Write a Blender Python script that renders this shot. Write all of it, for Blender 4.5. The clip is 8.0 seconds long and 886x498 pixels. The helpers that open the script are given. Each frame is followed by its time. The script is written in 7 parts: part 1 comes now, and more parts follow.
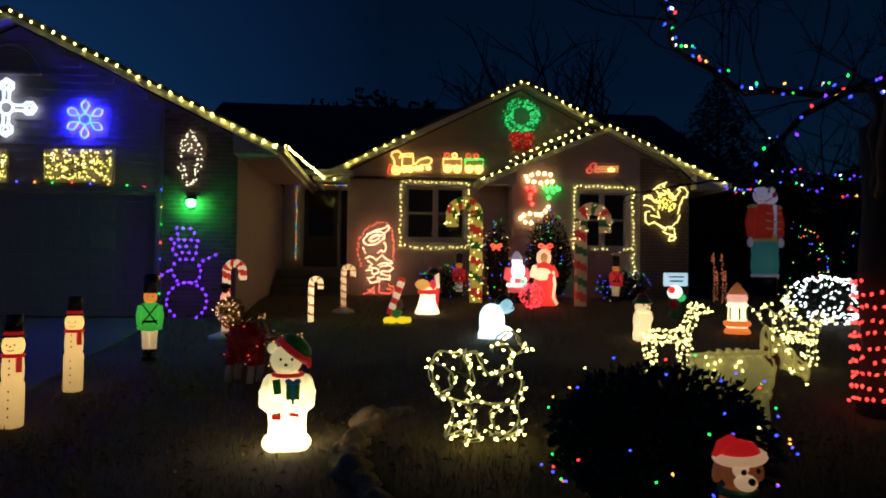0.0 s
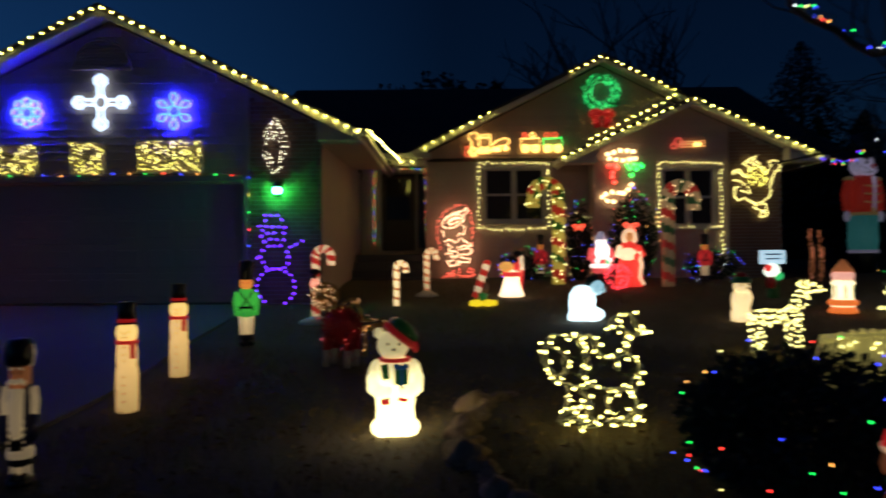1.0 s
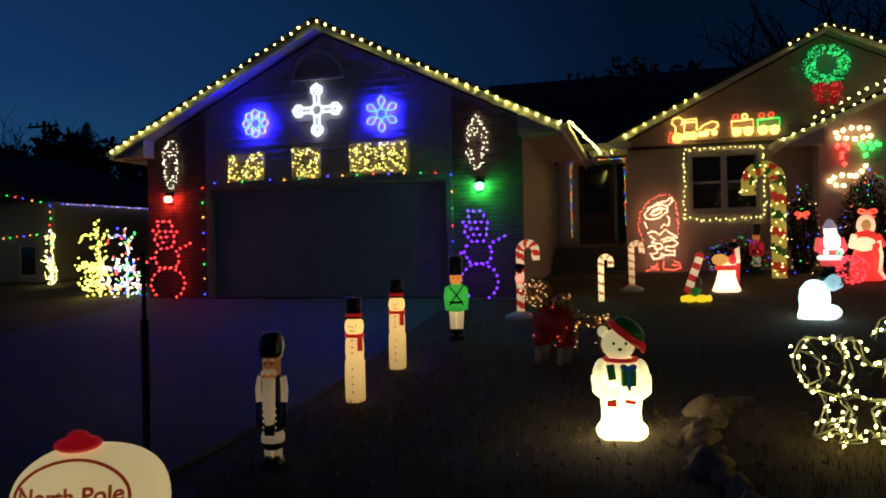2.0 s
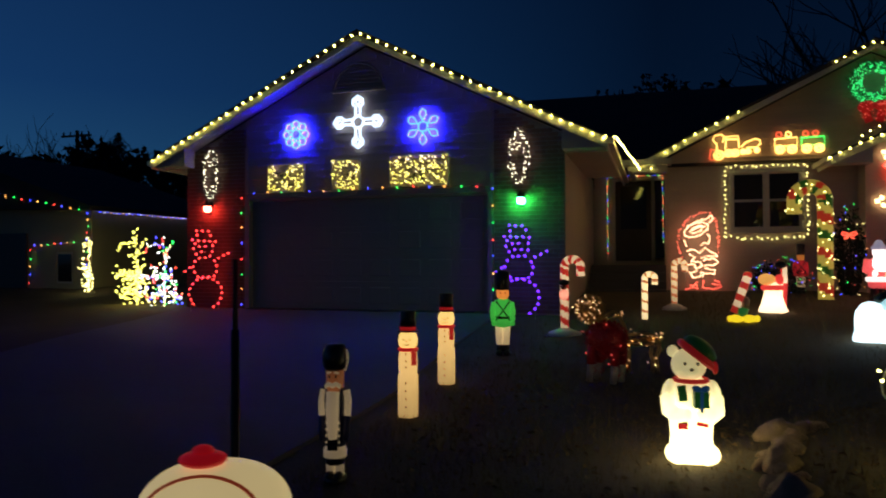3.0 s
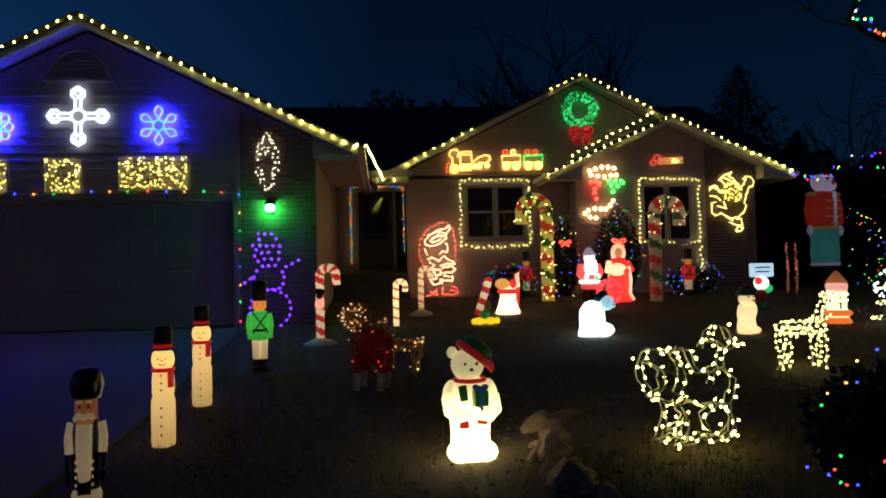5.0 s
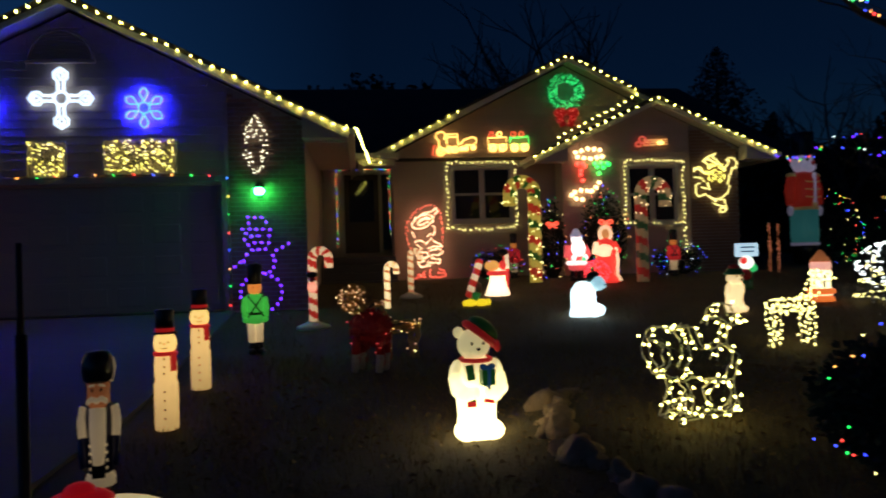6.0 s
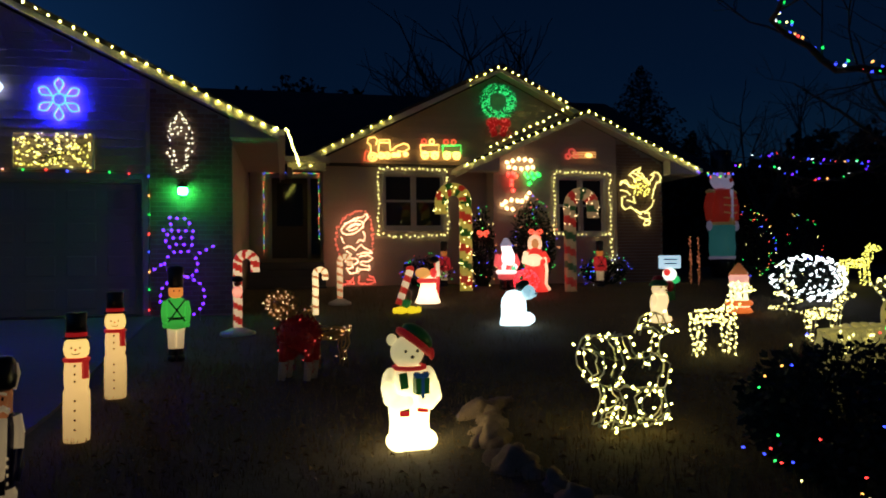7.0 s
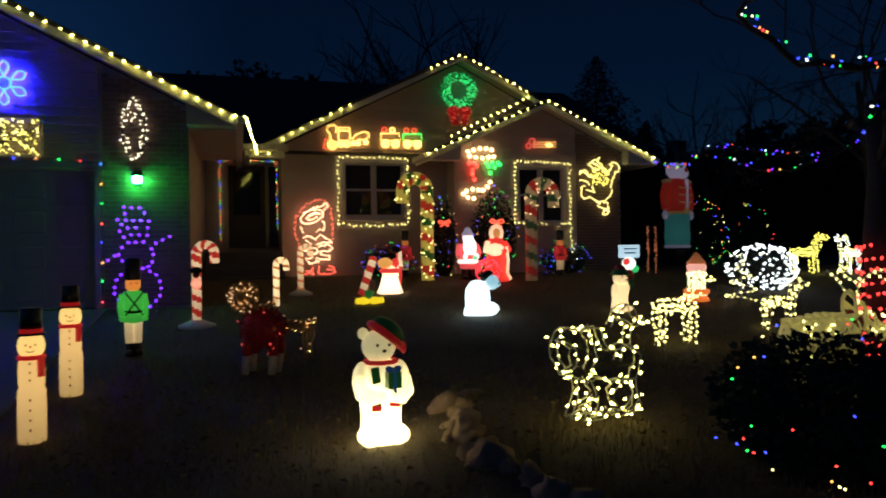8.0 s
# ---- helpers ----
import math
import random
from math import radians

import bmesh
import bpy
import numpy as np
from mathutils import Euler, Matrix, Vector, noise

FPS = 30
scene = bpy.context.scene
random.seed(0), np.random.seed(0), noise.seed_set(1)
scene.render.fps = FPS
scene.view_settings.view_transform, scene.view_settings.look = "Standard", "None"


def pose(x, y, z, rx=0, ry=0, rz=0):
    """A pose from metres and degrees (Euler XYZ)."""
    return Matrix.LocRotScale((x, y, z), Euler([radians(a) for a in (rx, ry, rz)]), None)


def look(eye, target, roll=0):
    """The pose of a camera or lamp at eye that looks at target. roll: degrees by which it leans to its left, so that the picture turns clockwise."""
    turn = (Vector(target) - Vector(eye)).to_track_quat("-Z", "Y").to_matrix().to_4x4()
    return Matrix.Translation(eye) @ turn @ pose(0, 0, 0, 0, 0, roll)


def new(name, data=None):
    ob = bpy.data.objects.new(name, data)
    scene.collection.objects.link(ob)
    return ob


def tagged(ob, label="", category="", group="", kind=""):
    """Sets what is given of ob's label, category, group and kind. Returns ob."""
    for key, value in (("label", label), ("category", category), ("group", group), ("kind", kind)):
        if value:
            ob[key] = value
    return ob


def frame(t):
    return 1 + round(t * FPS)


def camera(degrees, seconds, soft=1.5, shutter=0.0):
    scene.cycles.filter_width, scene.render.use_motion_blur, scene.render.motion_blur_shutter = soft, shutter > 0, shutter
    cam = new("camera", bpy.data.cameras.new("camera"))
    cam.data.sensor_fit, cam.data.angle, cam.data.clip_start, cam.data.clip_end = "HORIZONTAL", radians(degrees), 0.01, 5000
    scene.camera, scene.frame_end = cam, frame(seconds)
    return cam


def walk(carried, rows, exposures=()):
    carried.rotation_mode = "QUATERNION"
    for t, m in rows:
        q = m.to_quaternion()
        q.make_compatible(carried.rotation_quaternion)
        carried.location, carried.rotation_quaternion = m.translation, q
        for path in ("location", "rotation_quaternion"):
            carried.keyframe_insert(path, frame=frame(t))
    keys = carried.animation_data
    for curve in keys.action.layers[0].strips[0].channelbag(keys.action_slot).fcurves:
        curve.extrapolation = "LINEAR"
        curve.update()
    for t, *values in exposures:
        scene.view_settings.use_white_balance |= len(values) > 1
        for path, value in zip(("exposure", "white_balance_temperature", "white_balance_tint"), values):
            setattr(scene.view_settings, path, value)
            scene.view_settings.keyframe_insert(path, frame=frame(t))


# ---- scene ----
cam = camera(63.5, 8.0, soft=1.9, shutter=0.5)
PATH = [
    (0, (3.254, -12.673, 0.916), (3.426, -10.681, 0.968), 0.7),
    (0.5, (3.213, -12.528, 0.894), (3.333, -10.531, 0.918), 0.2),
    (1, (2.93, -12.507, 0.906), (2.92, -10.507, 0.91), -0.4),
    (1.5, (2.686, -12.502, 0.933), (2.32, -10.536, 0.95), -1.1),
    (2, (2.636, -12.409, 0.935), (2.115, -10.478, 0.926), -1.2),
    (2.2, (2.623, -12.375, 0.928), (2.136, -10.435, 0.922), -1.0),
    (3.3, (2.17, -12.403, 0.929), (1.578, -10.494, 0.988), 0.1),
    (3.5, (2.161, -12.344, 0.929), (1.653, -10.411, 1.005), 0.8),
    (4, (2.093, -12.243, 0.898), (1.982, -10.248, 0.992), -0.4),
    (4.5, (1.958, -12.293, 0.915), (2.09, -10.298, 0.981), -0.7),
    (4.7, (1.906, -12.254, 0.902), (2.069, -10.261, 0.963), -0.9),
    (5.8, (1.658, -12.181, 0.856), (1.831, -10.188, 0.882), -1.8),
    (6, (1.621, -12.202, 0.862), (1.852, -10.215, 0.872), -1.7),
    (6.5, (1.63, -12.134, 0.863), (1.962, -10.162, 0.868), -1.7),
    (7, (1.577, -12.066, 0.841), (2.008, -10.113, 0.87), -0.6),
    (7.5, (1.4, -12.071, 0.86), (1.868, -10.126, 0.869), -0.2),
    (8, (1.473, -11.968, 0.876), (2.024, -10.045, 0.87), -0.7),
]
walk(cam, [(t, look(eye, target, roll)) for t, eye, target, roll in PATH])


# ---- world: deep blue dusk, a little lighter towards the west (left) and the horizon ----
world = bpy.data.worlds.new("dusk")
scene.world = world
world.use_nodes = True
wn, wl = world.node_tree.nodes, world.node_tree.links
wn.clear()
tex = wn.new("ShaderNodeTexCoord")
sep = wn.new("ShaderNodeSeparateXYZ")
wl.new(tex.outputs["Generated"], sep.inputs[0])
ramp = wn.new("ShaderNodeValToRGB")
ramp.color_ramp.elements[0].position, ramp.color_ramp.elements[0].color = 0.0, (0.0060, 0.030, 0.064, 1)
ramp.color_ramp.elements[1].position, ramp.color_ramp.elements[1].color = 0.6, (0.0009, 0.0036, 0.017, 1)
mid = ramp.color_ramp.elements.new(0.22)
mid.color = (0.0022, 0.0130, 0.043, 1)
wl.new(sep.outputs["Z"], ramp.inputs[0])
side = wn.new("ShaderNodeMapRange")
side.inputs["From Min"].default_value, side.inputs["From Max"].default_value = -0.75, 0.0
side.inputs["To Min"].default_value, side.inputs["To Max"].default_value = 2.75, 0.50
wl.new(sep.outputs["X"], side.inputs["Value"])
bg = wn.new("ShaderNodeBackground")
wl.new(ramp.outputs[0], bg.inputs["Color"])
wl.new(side.outputs[0], bg.inputs["Strength"])
wout = wn.new("ShaderNodeOutputWorld")
wl.new(bg.outputs[0], wout.inputs[0])


# ---- materials ----
def mat(name, color, rough=0.7, metal=0.0, scale=8.0, vary=0.25, bump=0.2, grain=60.0, per_object=0.0, coat=0.0):
    """A painted or natural surface: broad stains, fine grain, bump."""
    m = bpy.data.materials.new(name)
    m.use_nodes = True
    n, l = m.node_tree.nodes, m.node_tree.links
    b = n["Principled BSDF"]
    b.inputs["Roughness"].default_value, b.inputs["Metallic"].default_value = rough, metal
    b.inputs["Coat Weight"].default_value = coat
    t = n.new("ShaderNodeTexCoord")
    big, fine = n.new("ShaderNodeTexNoise"), n.new("ShaderNodeTexNoise")
    big.inputs["Scale"].default_value, fine.inputs["Scale"].default_value = scale / 4, grain
    big.inputs["Detail"].default_value = fine.inputs["Detail"].default_value = 4
    l.new(t.outputs["Object"], big.inputs["Vector"])
    l.new(t.outputs["Object"], fine.inputs["Vector"])
    mix = n.new("ShaderNodeMath")
    mix.operation = "ADD"
    l.new(big.outputs[0], mix.inputs[0])
    l.new(fine.outputs[0], mix.inputs[1])
    last = mix.outputs[0]
    if per_object:
        info = n.new("ShaderNodeObjectInfo")
        k = n.new("ShaderNodeMath")
        k.operation, k.inputs[1].default_value = "MULTIPLY", per_object
        l.new(info.outputs["Random"], k.inputs[0])
        add = n.new("ShaderNodeMath")
        add.operation = "ADD"
        l.new(last, add.inputs[0])
        l.new(k.outputs[0], add.inputs[1])
        last = add.outputs[0]
    rng = n.new("ShaderNodeMapRange")
    rng.inputs["From Min"].default_value, rng.inputs["From Max"].default_value = 0.55, 1.45 + per_object
    rng.inputs["To Min"].default_value, rng.inputs["To Max"].default_value = 1 - vary, 1 + vary
    l.new(last, rng.inputs["Value"])
    tint = n.new("ShaderNodeVectorMath")
    tint.operation = "SCALE"
    tint.inputs[0].default_value = color
    l.new(rng.outputs[0], tint.inputs["Scale"])
    l.new(tint.outputs[0], b.inputs["Base Color"])
    if bump:
        bp = n.new("ShaderNodeBump")
        bp.inputs["Strength"].default_value, bp.inputs["Distance"].default_value = bump, 0.01
        l.new(fine.outputs[0], bp.inputs["Height"])
        l.new(bp.outputs[0], b.inputs["Normal"])
    return m


def lit(name, color, strength, glass=(0.8, 0.8, 0.8)):
    """A lamp's glowing envelope."""
    m = bpy.data.materials.new(name)
    m.use_nodes = True
    b = m.node_tree.nodes["Principled BSDF"]
    b.inputs["Base Color"].default_value = (*glass, 1)
    b.inputs["Roughness"].default_value = 0.25
    b.inputs["Emission Color"].default_value = (*color, 1)
    b.inputs["Emission Strength"].default_value = strength
    return m


def mould(name, paint, glow, bulb_z, near, far, reach):
    """Translucent blow-moulded plastic with a bulb inside at height bulb_z: the shell glows most beside the bulb. On
    cloth and ribbon the emission stands in for light falling on them.
    """
    m = bpy.data.materials.new(name)
    m.use_nodes = True
    n, l = m.node_tree.nodes, m.node_tree.links
    b = n["Principled BSDF"]
    b.inputs["Roughness"].default_value = 0.38
    t = n.new("ShaderNodeTexCoord")
    s = n.new("ShaderNodeSeparateXYZ")
    l.new(t.outputs["Object"], s.inputs[0])
    d = n.new("ShaderNodeMath")
    d.operation, d.inputs[1].default_value = "SUBTRACT", bulb_z
    l.new(s.outputs["Z"], d.inputs[0])
    a = n.new("ShaderNodeMath")
    a.operation = "ABSOLUTE"
    l.new(d.outputs[0], a.inputs[0])
    no = n.new("ShaderNodeTexNoise")
    no.inputs["Scale"].default_value, no.inputs["Detail"].default_value = 9, 5
    l.new(t.outputs["Object"], no.inputs["Vector"])
    k = n.new("ShaderNodeMath")
    k.operation, k.inputs[1].default_value, k.inputs[2].default_value = "MULTIPLY_ADD", 0.35 * reach, -0.17 * reach
    l.new(no.outputs[0], k.inputs[0])
    w = n.new("ShaderNodeMath")
    w.operation = "ADD"
    l.new(a.outputs[0], w.inputs[0])
    l.new(k.outputs[0], w.inputs[1])
    r = n.new("ShaderNodeMapRange")
    r.interpolation_type = "SMOOTHSTEP"
    r.inputs["From Max"].default_value = reach
    r.inputs["To Min"].default_value, r.inputs["To Max"].default_value = near, far
    l.new(w.outputs[0], r.inputs["Value"])
    b.inputs["Base Color"].default_value = (*paint, 1)
    b.inputs["Emission Color"].default_value = (*glow, 1)
    l.new(r.outputs[0], b.inputs["Emission Strength"])
    return m


def glass(name):
    m = bpy.data.materials.new(name)
    m.use_nodes = True
    b = m.node_tree.nodes["Principled BSDF"]
    b.inputs["Base Color"].default_value = (0.030, 0.024, 0.020, 1)
    b.inputs["Roughness"].default_value = 0.06
    b.inputs["Specular IOR Level"].default_value = 0.35
    return m


SIDING = mat("taupe_vinyl_siding", (0.47, 0.365, 0.305), 0.62, scale=3, vary=0.13, bump=0.1, grain=40, per_object=0.25)
SIDING_FAR = mat("cream_neighbour_siding", (0.36, 0.32, 0.21), 0.65, scale=3, vary=0.12)
SOFFIT = mat("taupe_soffit_metal", (0.40, 0.37, 0.36), 0.5, scale=3, vary=0.1, bump=0.05)
TRIM = mat("white_trim_paint", (0.50, 0.46, 0.42), 0.5, scale=3, vary=0.08, bump=0.05)
FASCIA = mat("cream_fascia_metal", (0.66, 0.62, 0.52), 0.42, scale=3, vary=0.1, bump=0.05)
SHINGLE = mat("dark_asphalt_shingle", (0.035, 0.033, 0.034), 0.92, scale=5, vary=0.4, bump=0.5, grain=90)
BRICK = mat("brown_brick", (0.22, 0.135, 0.105), 0.85, scale=5, vary=0.35, bump=0.5, grain=70, per_object=1.2)
MORTAR = mat("grey_mortar", (0.28, 0.26, 0.24), 0.9, scale=8, vary=0.2, bump=0.4)
DOORW = mat("garage_door_steel", (0.36, 0.31, 0.33), 0.5, scale=2, vary=0.1, bump=0.05)
DOORB = mat("dark_front_door", (0.06, 0.035, 0.03), 0.45, scale=4, vary=0.2)
GLASS = glass("dark_window_glass")
CONCRETE = mat("worn_concrete", (0.088, 0.082, 0.092), 0.8, scale=1.6, vary=0.3, bump=0.35, grain=45)
GRASS = mat("dormant_turf", (0.072, 0.053, 0.028), 0.95, scale=2.2, vary=0.5, bump=0.9, grain=28)
BLADE = mat("dry_grass_blade", (0.165, 0.115, 0.048), 0.9, scale=3, vary=0.5, bump=0)
STONE = mat("rough_limestone", (0.30, 0.205, 0.13), 0.95, scale=7, vary=0.4, bump=0.8, grain=22)
BARK = mat("dark_bark", (0.045, 0.035, 0.028), 0.95, scale=9, vary=0.4, bump=0.8, grain=30)
LEAF = mat("dark_evergreen", (0.018, 0.030, 0.014), 0.8, scale=6, vary=0.5, bump=0)
HILL = mat("far_woods", (0.012, 0.014, 0.012), 1.0, scale=2, vary=0.4, bump=0)
WIRE = mat("dark_green_wire", (0.015, 0.03, 0.015), 0.6, bump=0)
FRAME = mat("white_wire_frame", (0.55, 0.53, 0.45), 0.45, bump=0)
BLACK = mat("black_plastic", (0.012, 0.012, 0.014), 0.35, vary=0.2, bump=0)
IRON = mat("black_iron", (0.02, 0.02, 0.022), 0.5, 0.6, bump=0.1)

WARM = lit("warm_white_bulb", (1.0, 0.90, 0.29), 3.6)
WARM_C9 = lit("warm_white_large_bulb", (1.0, 0.92, 0.18), 26.0)
COOL = lit("cool_white_bulb", (0.86, 0.95, 1.0), 3.2)
PALE = lit("pale_white_bulb", (1.0, 0.93, 0.62), 3.6)
PEACH = lit("peach_white_bulb", (1.0, 0.66, 0.30), 4.2)
YELLOW = lit("yellow_bulb", (0.96, 0.88, 0.14), 2.8)
RED = lit("red_bulb", (1.0, 0.04, 0.03), 3.4)
RED_ROPE = lit("red_rope_light", (1.0, 0.07, 0.03), 1.5)
WARM_ROPE = lit("warm_rope_light", (1.0, 0.58, 0.13), 3.2)
PINK_ROPE = lit("peach_rope_light", (1.0, 0.55, 0.30), 3.0)
GREEN = lit("green_bulb", (0.01, 0.9, 0.10), 3.0)
BLUE = lit("blue_bulb", (0.03, 0.05, 1.0), 4.0)
AMBER = lit("amber_bulb", (1.0, 0.42, 0.08), 3.0)
PURPLE = lit("purple_led", (0.125, 0.016, 1.0), 5.0, (0.1, 0.05, 0.3))
REDPINK = lit("red_led", (1.0, 0.035, 0.03), 5.0)
# Emitter for the strips added behind the petals to tint wall and soffit blue.
FLAKE_WASH = lit("blue_wash_strip", (0.008, 0.002, 1.0), 300.0, (0.05, 0.05, 0.2))
FLAKE_TIP = lit("pale_blue_led_tube", (0.14, 0.58, 1.0), 1.6, (0.05, 0.10, 0.2))
FLAKE_WHITE = lit("white_led_tube", (0.60, 0.78, 1.0), 2.0)
GREEN_LAMP = lit("green_floodlamp", (0.03, 1.0, 0.12), 88.0)
RED_LAMP = lit("red_floodlamp", (1.0, 0.05, 0.03), 58.0)
MULTI = (RED, GREEN, BLUE, AMBER, WARM)


# ---- mesh helpers ----
def box(bm, c, size, rz=0.0, rx=0.0, ry=0.0, slot=0):
    m = Matrix.Translation(c) @ Euler((radians(rx), radians(ry), radians(rz))).to_matrix().to_4x4() @ Matrix.Diagonal((*size, 1))
    vs = bmesh.ops.create_cube(bm, size=1.0, matrix=m)["verts"]
    for f in {f for v in vs for f in v.link_faces}:
        f.material_index = slot
    return vs


def ball(bm, c, r, seg=16, slot=0, rx=0.0, ry=0.0, rz=0.0):
    r = (r, r, r) if isinstance(r, (int, float)) else r
    m = Matrix.Translation(c) @ Euler((radians(rx), radians(ry), radians(rz))).to_matrix().to_4x4() @ Matrix.Diagonal((*r, 1))
    vs = bmesh.ops.create_uvsphere(bm, u_segments=seg, v_segments=max(6, seg * 2 // 3), radius=1.0, matrix=m)["verts"]
    for f in {f for v in vs for f in v.link_faces}:
        f.material_index, f.smooth = slot, True
    return vs


def rod(bm, a, b, r0, r1=None, seg=8, slot=0):
    a, b = Vector(a), Vector(b)
    d = b - a
    if d.length < 1e-6:
        return []
    m = Matrix.Translation((a + b) / 2) @ d.to_track_quat("Z", "Y").to_matrix().to_4x4()
    vs = bmesh.ops.create_cone(bm, cap_ends=True, segments=seg, radius1=r0, radius2=r0 if r1 is None else r1, depth=d.length, matrix=m)["verts"]
    for f in {f for v in vs for f in v.link_faces}:
        f.material_index = slot
        f.smooth = len(f.verts) == 4
    return vs


def lathe(bm, profile, seg=24, slot=0, at=(0, 0, 0), squash=1.0):
    """Turns (radius, height) pairs about z."""
    rings = []
    for r, z in profile:
        rings.append([bm.verts.new((at[0] + r * math.cos(2 * math.pi * i / seg), at[1] + squash * r * math.sin(2 * math.pi * i / seg), at[2] + z)) for i in range(seg)])
    for a, b in zip(rings, rings[1:]):
        for i in range(seg):
            f = bm.faces.new((a[i], a[(i + 1) % seg], b[(i + 1) % seg], b[i]))
            f.material_index, f.smooth = slot, True
    for ring, flip in ((rings[0], True), (rings[-1], False)):
        f = bm.faces.new(ring[::-1] if flip else ring)
        f.material_index = slot


def tube(bm, pts, r, seg=6, slot=0, closed=False, slots=None):
    """A bent tube along points; slots colours it piece by piece."""
    pts = [Vector(p) for p in pts]
    n = len(pts)
    rings = []
    for i, p in enumerate(pts):
        a = pts[(i - 1) % n] if closed or i > 0 else p
        b = pts[(i + 1) % n] if closed or i < n - 1 else p
        q = (b - a).to_track_quat("Z", "Y") if (b - a).length > 1e-6 else Vector((0, 0, 1)).to_track_quat("Z", "Y")
        rr = r[i] if isinstance(r, (list, tuple)) else r
        rings.append([bm.verts.new(p + q @ Vector((rr * math.cos(2 * math.pi * k / seg), rr * math.sin(2 * math.pi * k / seg), 0))) for k in range(seg)])
    for i in range(n if closed else n - 1):
        a, b = rings[i], rings[(i + 1) % n]
        off = min(range(seg), key=lambda o: sum((a[k].co - b[(k + o) % seg].co).length for k in range(seg)))
        for k in range(seg):
            f = bm.faces.new((a[k], a[(k + 1) % seg], b[(k + 1 + off) % seg], b[(k + off) % seg]))
            f.material_index, f.smooth = (slots(i, k) if callable(slots) else slots[i] if slots else slot), True
    if not closed:
        for ring, s in ((rings[0][::-1], 0), (rings[-1], -1)):
            f = bm.faces.new(ring)
            f.material_index = slots(0, 0) if callable(slots) else slots[s] if slots else slot


def bead(bm, p, r=0.02, axis=(0, 0, 1), slot=0, stretch=1.5):
    """A small bulb of eight faces."""
    z = Vector(axis).normalized()
    x = z.orthogonal().normalized()
    y = z.cross(x)
    p = Vector(p)
    ring = [bm.verts.new(p + r * (math.cos(a) * x + math.sin(a) * y)) for a in (0, 1.2566, 2.5133, 3.7699, 5.0265)]
    top, bot = bm.verts.new(p + r * stretch * z), bm.verts.new(p - r * stretch * z)
    for i in range(5):
        for f in (bm.faces.new((ring[i], ring[(i + 1) % 5], top)), bm.faces.new((ring[(i + 1) % 5], ring[i], bot))):
            f.material_index, f.smooth = slot, True


def mesh_of(name, bm, materials):
    me = bpy.data.meshes.new(name)
    bmesh.ops.recalc_face_normals(bm, faces=bm.faces)
    bm.to_mesh(me)
    bm.free()
    for m in materials if isinstance(materials, (list, tuple)) else (materials,):
        me.materials.append(m)
    return me


def part(name, bm, material, parent, label=""):
    ob = new(name, mesh_of(name, bm, material))
    ob.parent = parent
    return tagged(ob, label)


def solid(name, bm, material, label="", category="", m=None, group="", kind=""):
    """A top-level thing of one mesh."""
    ob = new(name, mesh_of(name, bm, material))
    if m is not None:
        ob.matrix_world = m
    return tagged(ob, label, category, group, kind)


def thing(name, label, category, m=None, group="", kind=""):
    ob = new(name)
    ob.empty_display_size = 0.1
    if m is not None:
        ob.matrix_world = m
    return tagged(ob, label, category, group, kind)


def along(pts, step, start=0.0):
    """Points at even steps along a polyline."""
    pts = [Vector(p) for p in pts]
    out, left = [], start
    for a, b in zip(pts, pts[1:]):
        d = (b - a).length
        while left <= d and d > 1e-9:
            out.append(a.lerp(b, left / d))
            left += step
        left -= d
    return out


def ring_pts(cx, cz, rx, rz, n=24, y=0.0, a0=0.0, a1=360.0):
    full = abs(a1 - a0) >= 360
    k = n if full else n - 1
    return [(cx + rx * math.cos(radians(a0 + (a1 - a0) * i / k)), y, cz + rz * math.sin(radians(a0 + (a1 - a0) * i / k))) for i in range(n)]


PROFILE = ((-60, -0.95), (-9, -0.76), (-7.7, -0.66), (-6.7, -0.605), (-5.9, -0.58), (-4.7, -0.475), (-3.3, -0.31), (-1.6, -0.19), (0, -0.03), (1, 0.04), (2.4, 0.18), (3.5, 0.25), (5000, 0.25))


def ground_z(x, y):
    """The lawn rises towards the house; the stone-edged bed is a low mound."""
    z = PROFILE[0][1]
    for (a, za), (b, zb) in zip(PROFILE, PROFILE[1:]):
        if a <= y <= b:
            z = za + (zb - za) * (y - a) / (b - a)
    d = math.hypot((x - 4.9) / 2.15, (y + 7.1) / 2.25)
    k = max(0.0, min(1.0, (1.15 - d) / 0.45))
    return z + 0.17 * k * k * (3 - 2 * k)


def on_ground(x, y, rz=0.0, dz=0.0):
    return pose(x, y, ground_z(x, y) + dz, 0, 0, rz)


# ---- ground ----
def ground():
    xs = [-3000, -600, -150, -60, -30] + [-16 + 0.3 * i for i in range(114)] + [30, 60, 150, 600, 3000]
    ys = [-3000, -600, -150, -60, -30] + [-14 + 0.25 * i for i in range(89)] + [12, 20, 40, 90, 200, 600, 3000]
    rough = lambda x, y: 0.022 * noise.noise((x * 1.3, y * 1.3, 0.3)) + 0.012 * noise.noise((x * 4.1, y * 4.1, 2.0))
    verts = [(x, y, ground_z(x, y) + (rough(x, y) if abs(x) < 25 and abs(y) < 25 else 0)) for y in ys for x in xs]
    n = len(xs)
    faces = [(j * n + i, j * n + i + 1, (j + 1) * n + i + 1, (j + 1) * n + i) for j in range(len(ys) - 1) for i in range(n - 1)]
    me = bpy.data.meshes.new("ground")
    me.from_pydata(verts, [], faces)
    me.materials.append(GRASS)
    for p in me.polygons:
        p.use_smooth = True
    return tagged(new("ground", me), "dark dormant lawn sloping up to the house", "lawn", kind="structure")


lawn = ground()


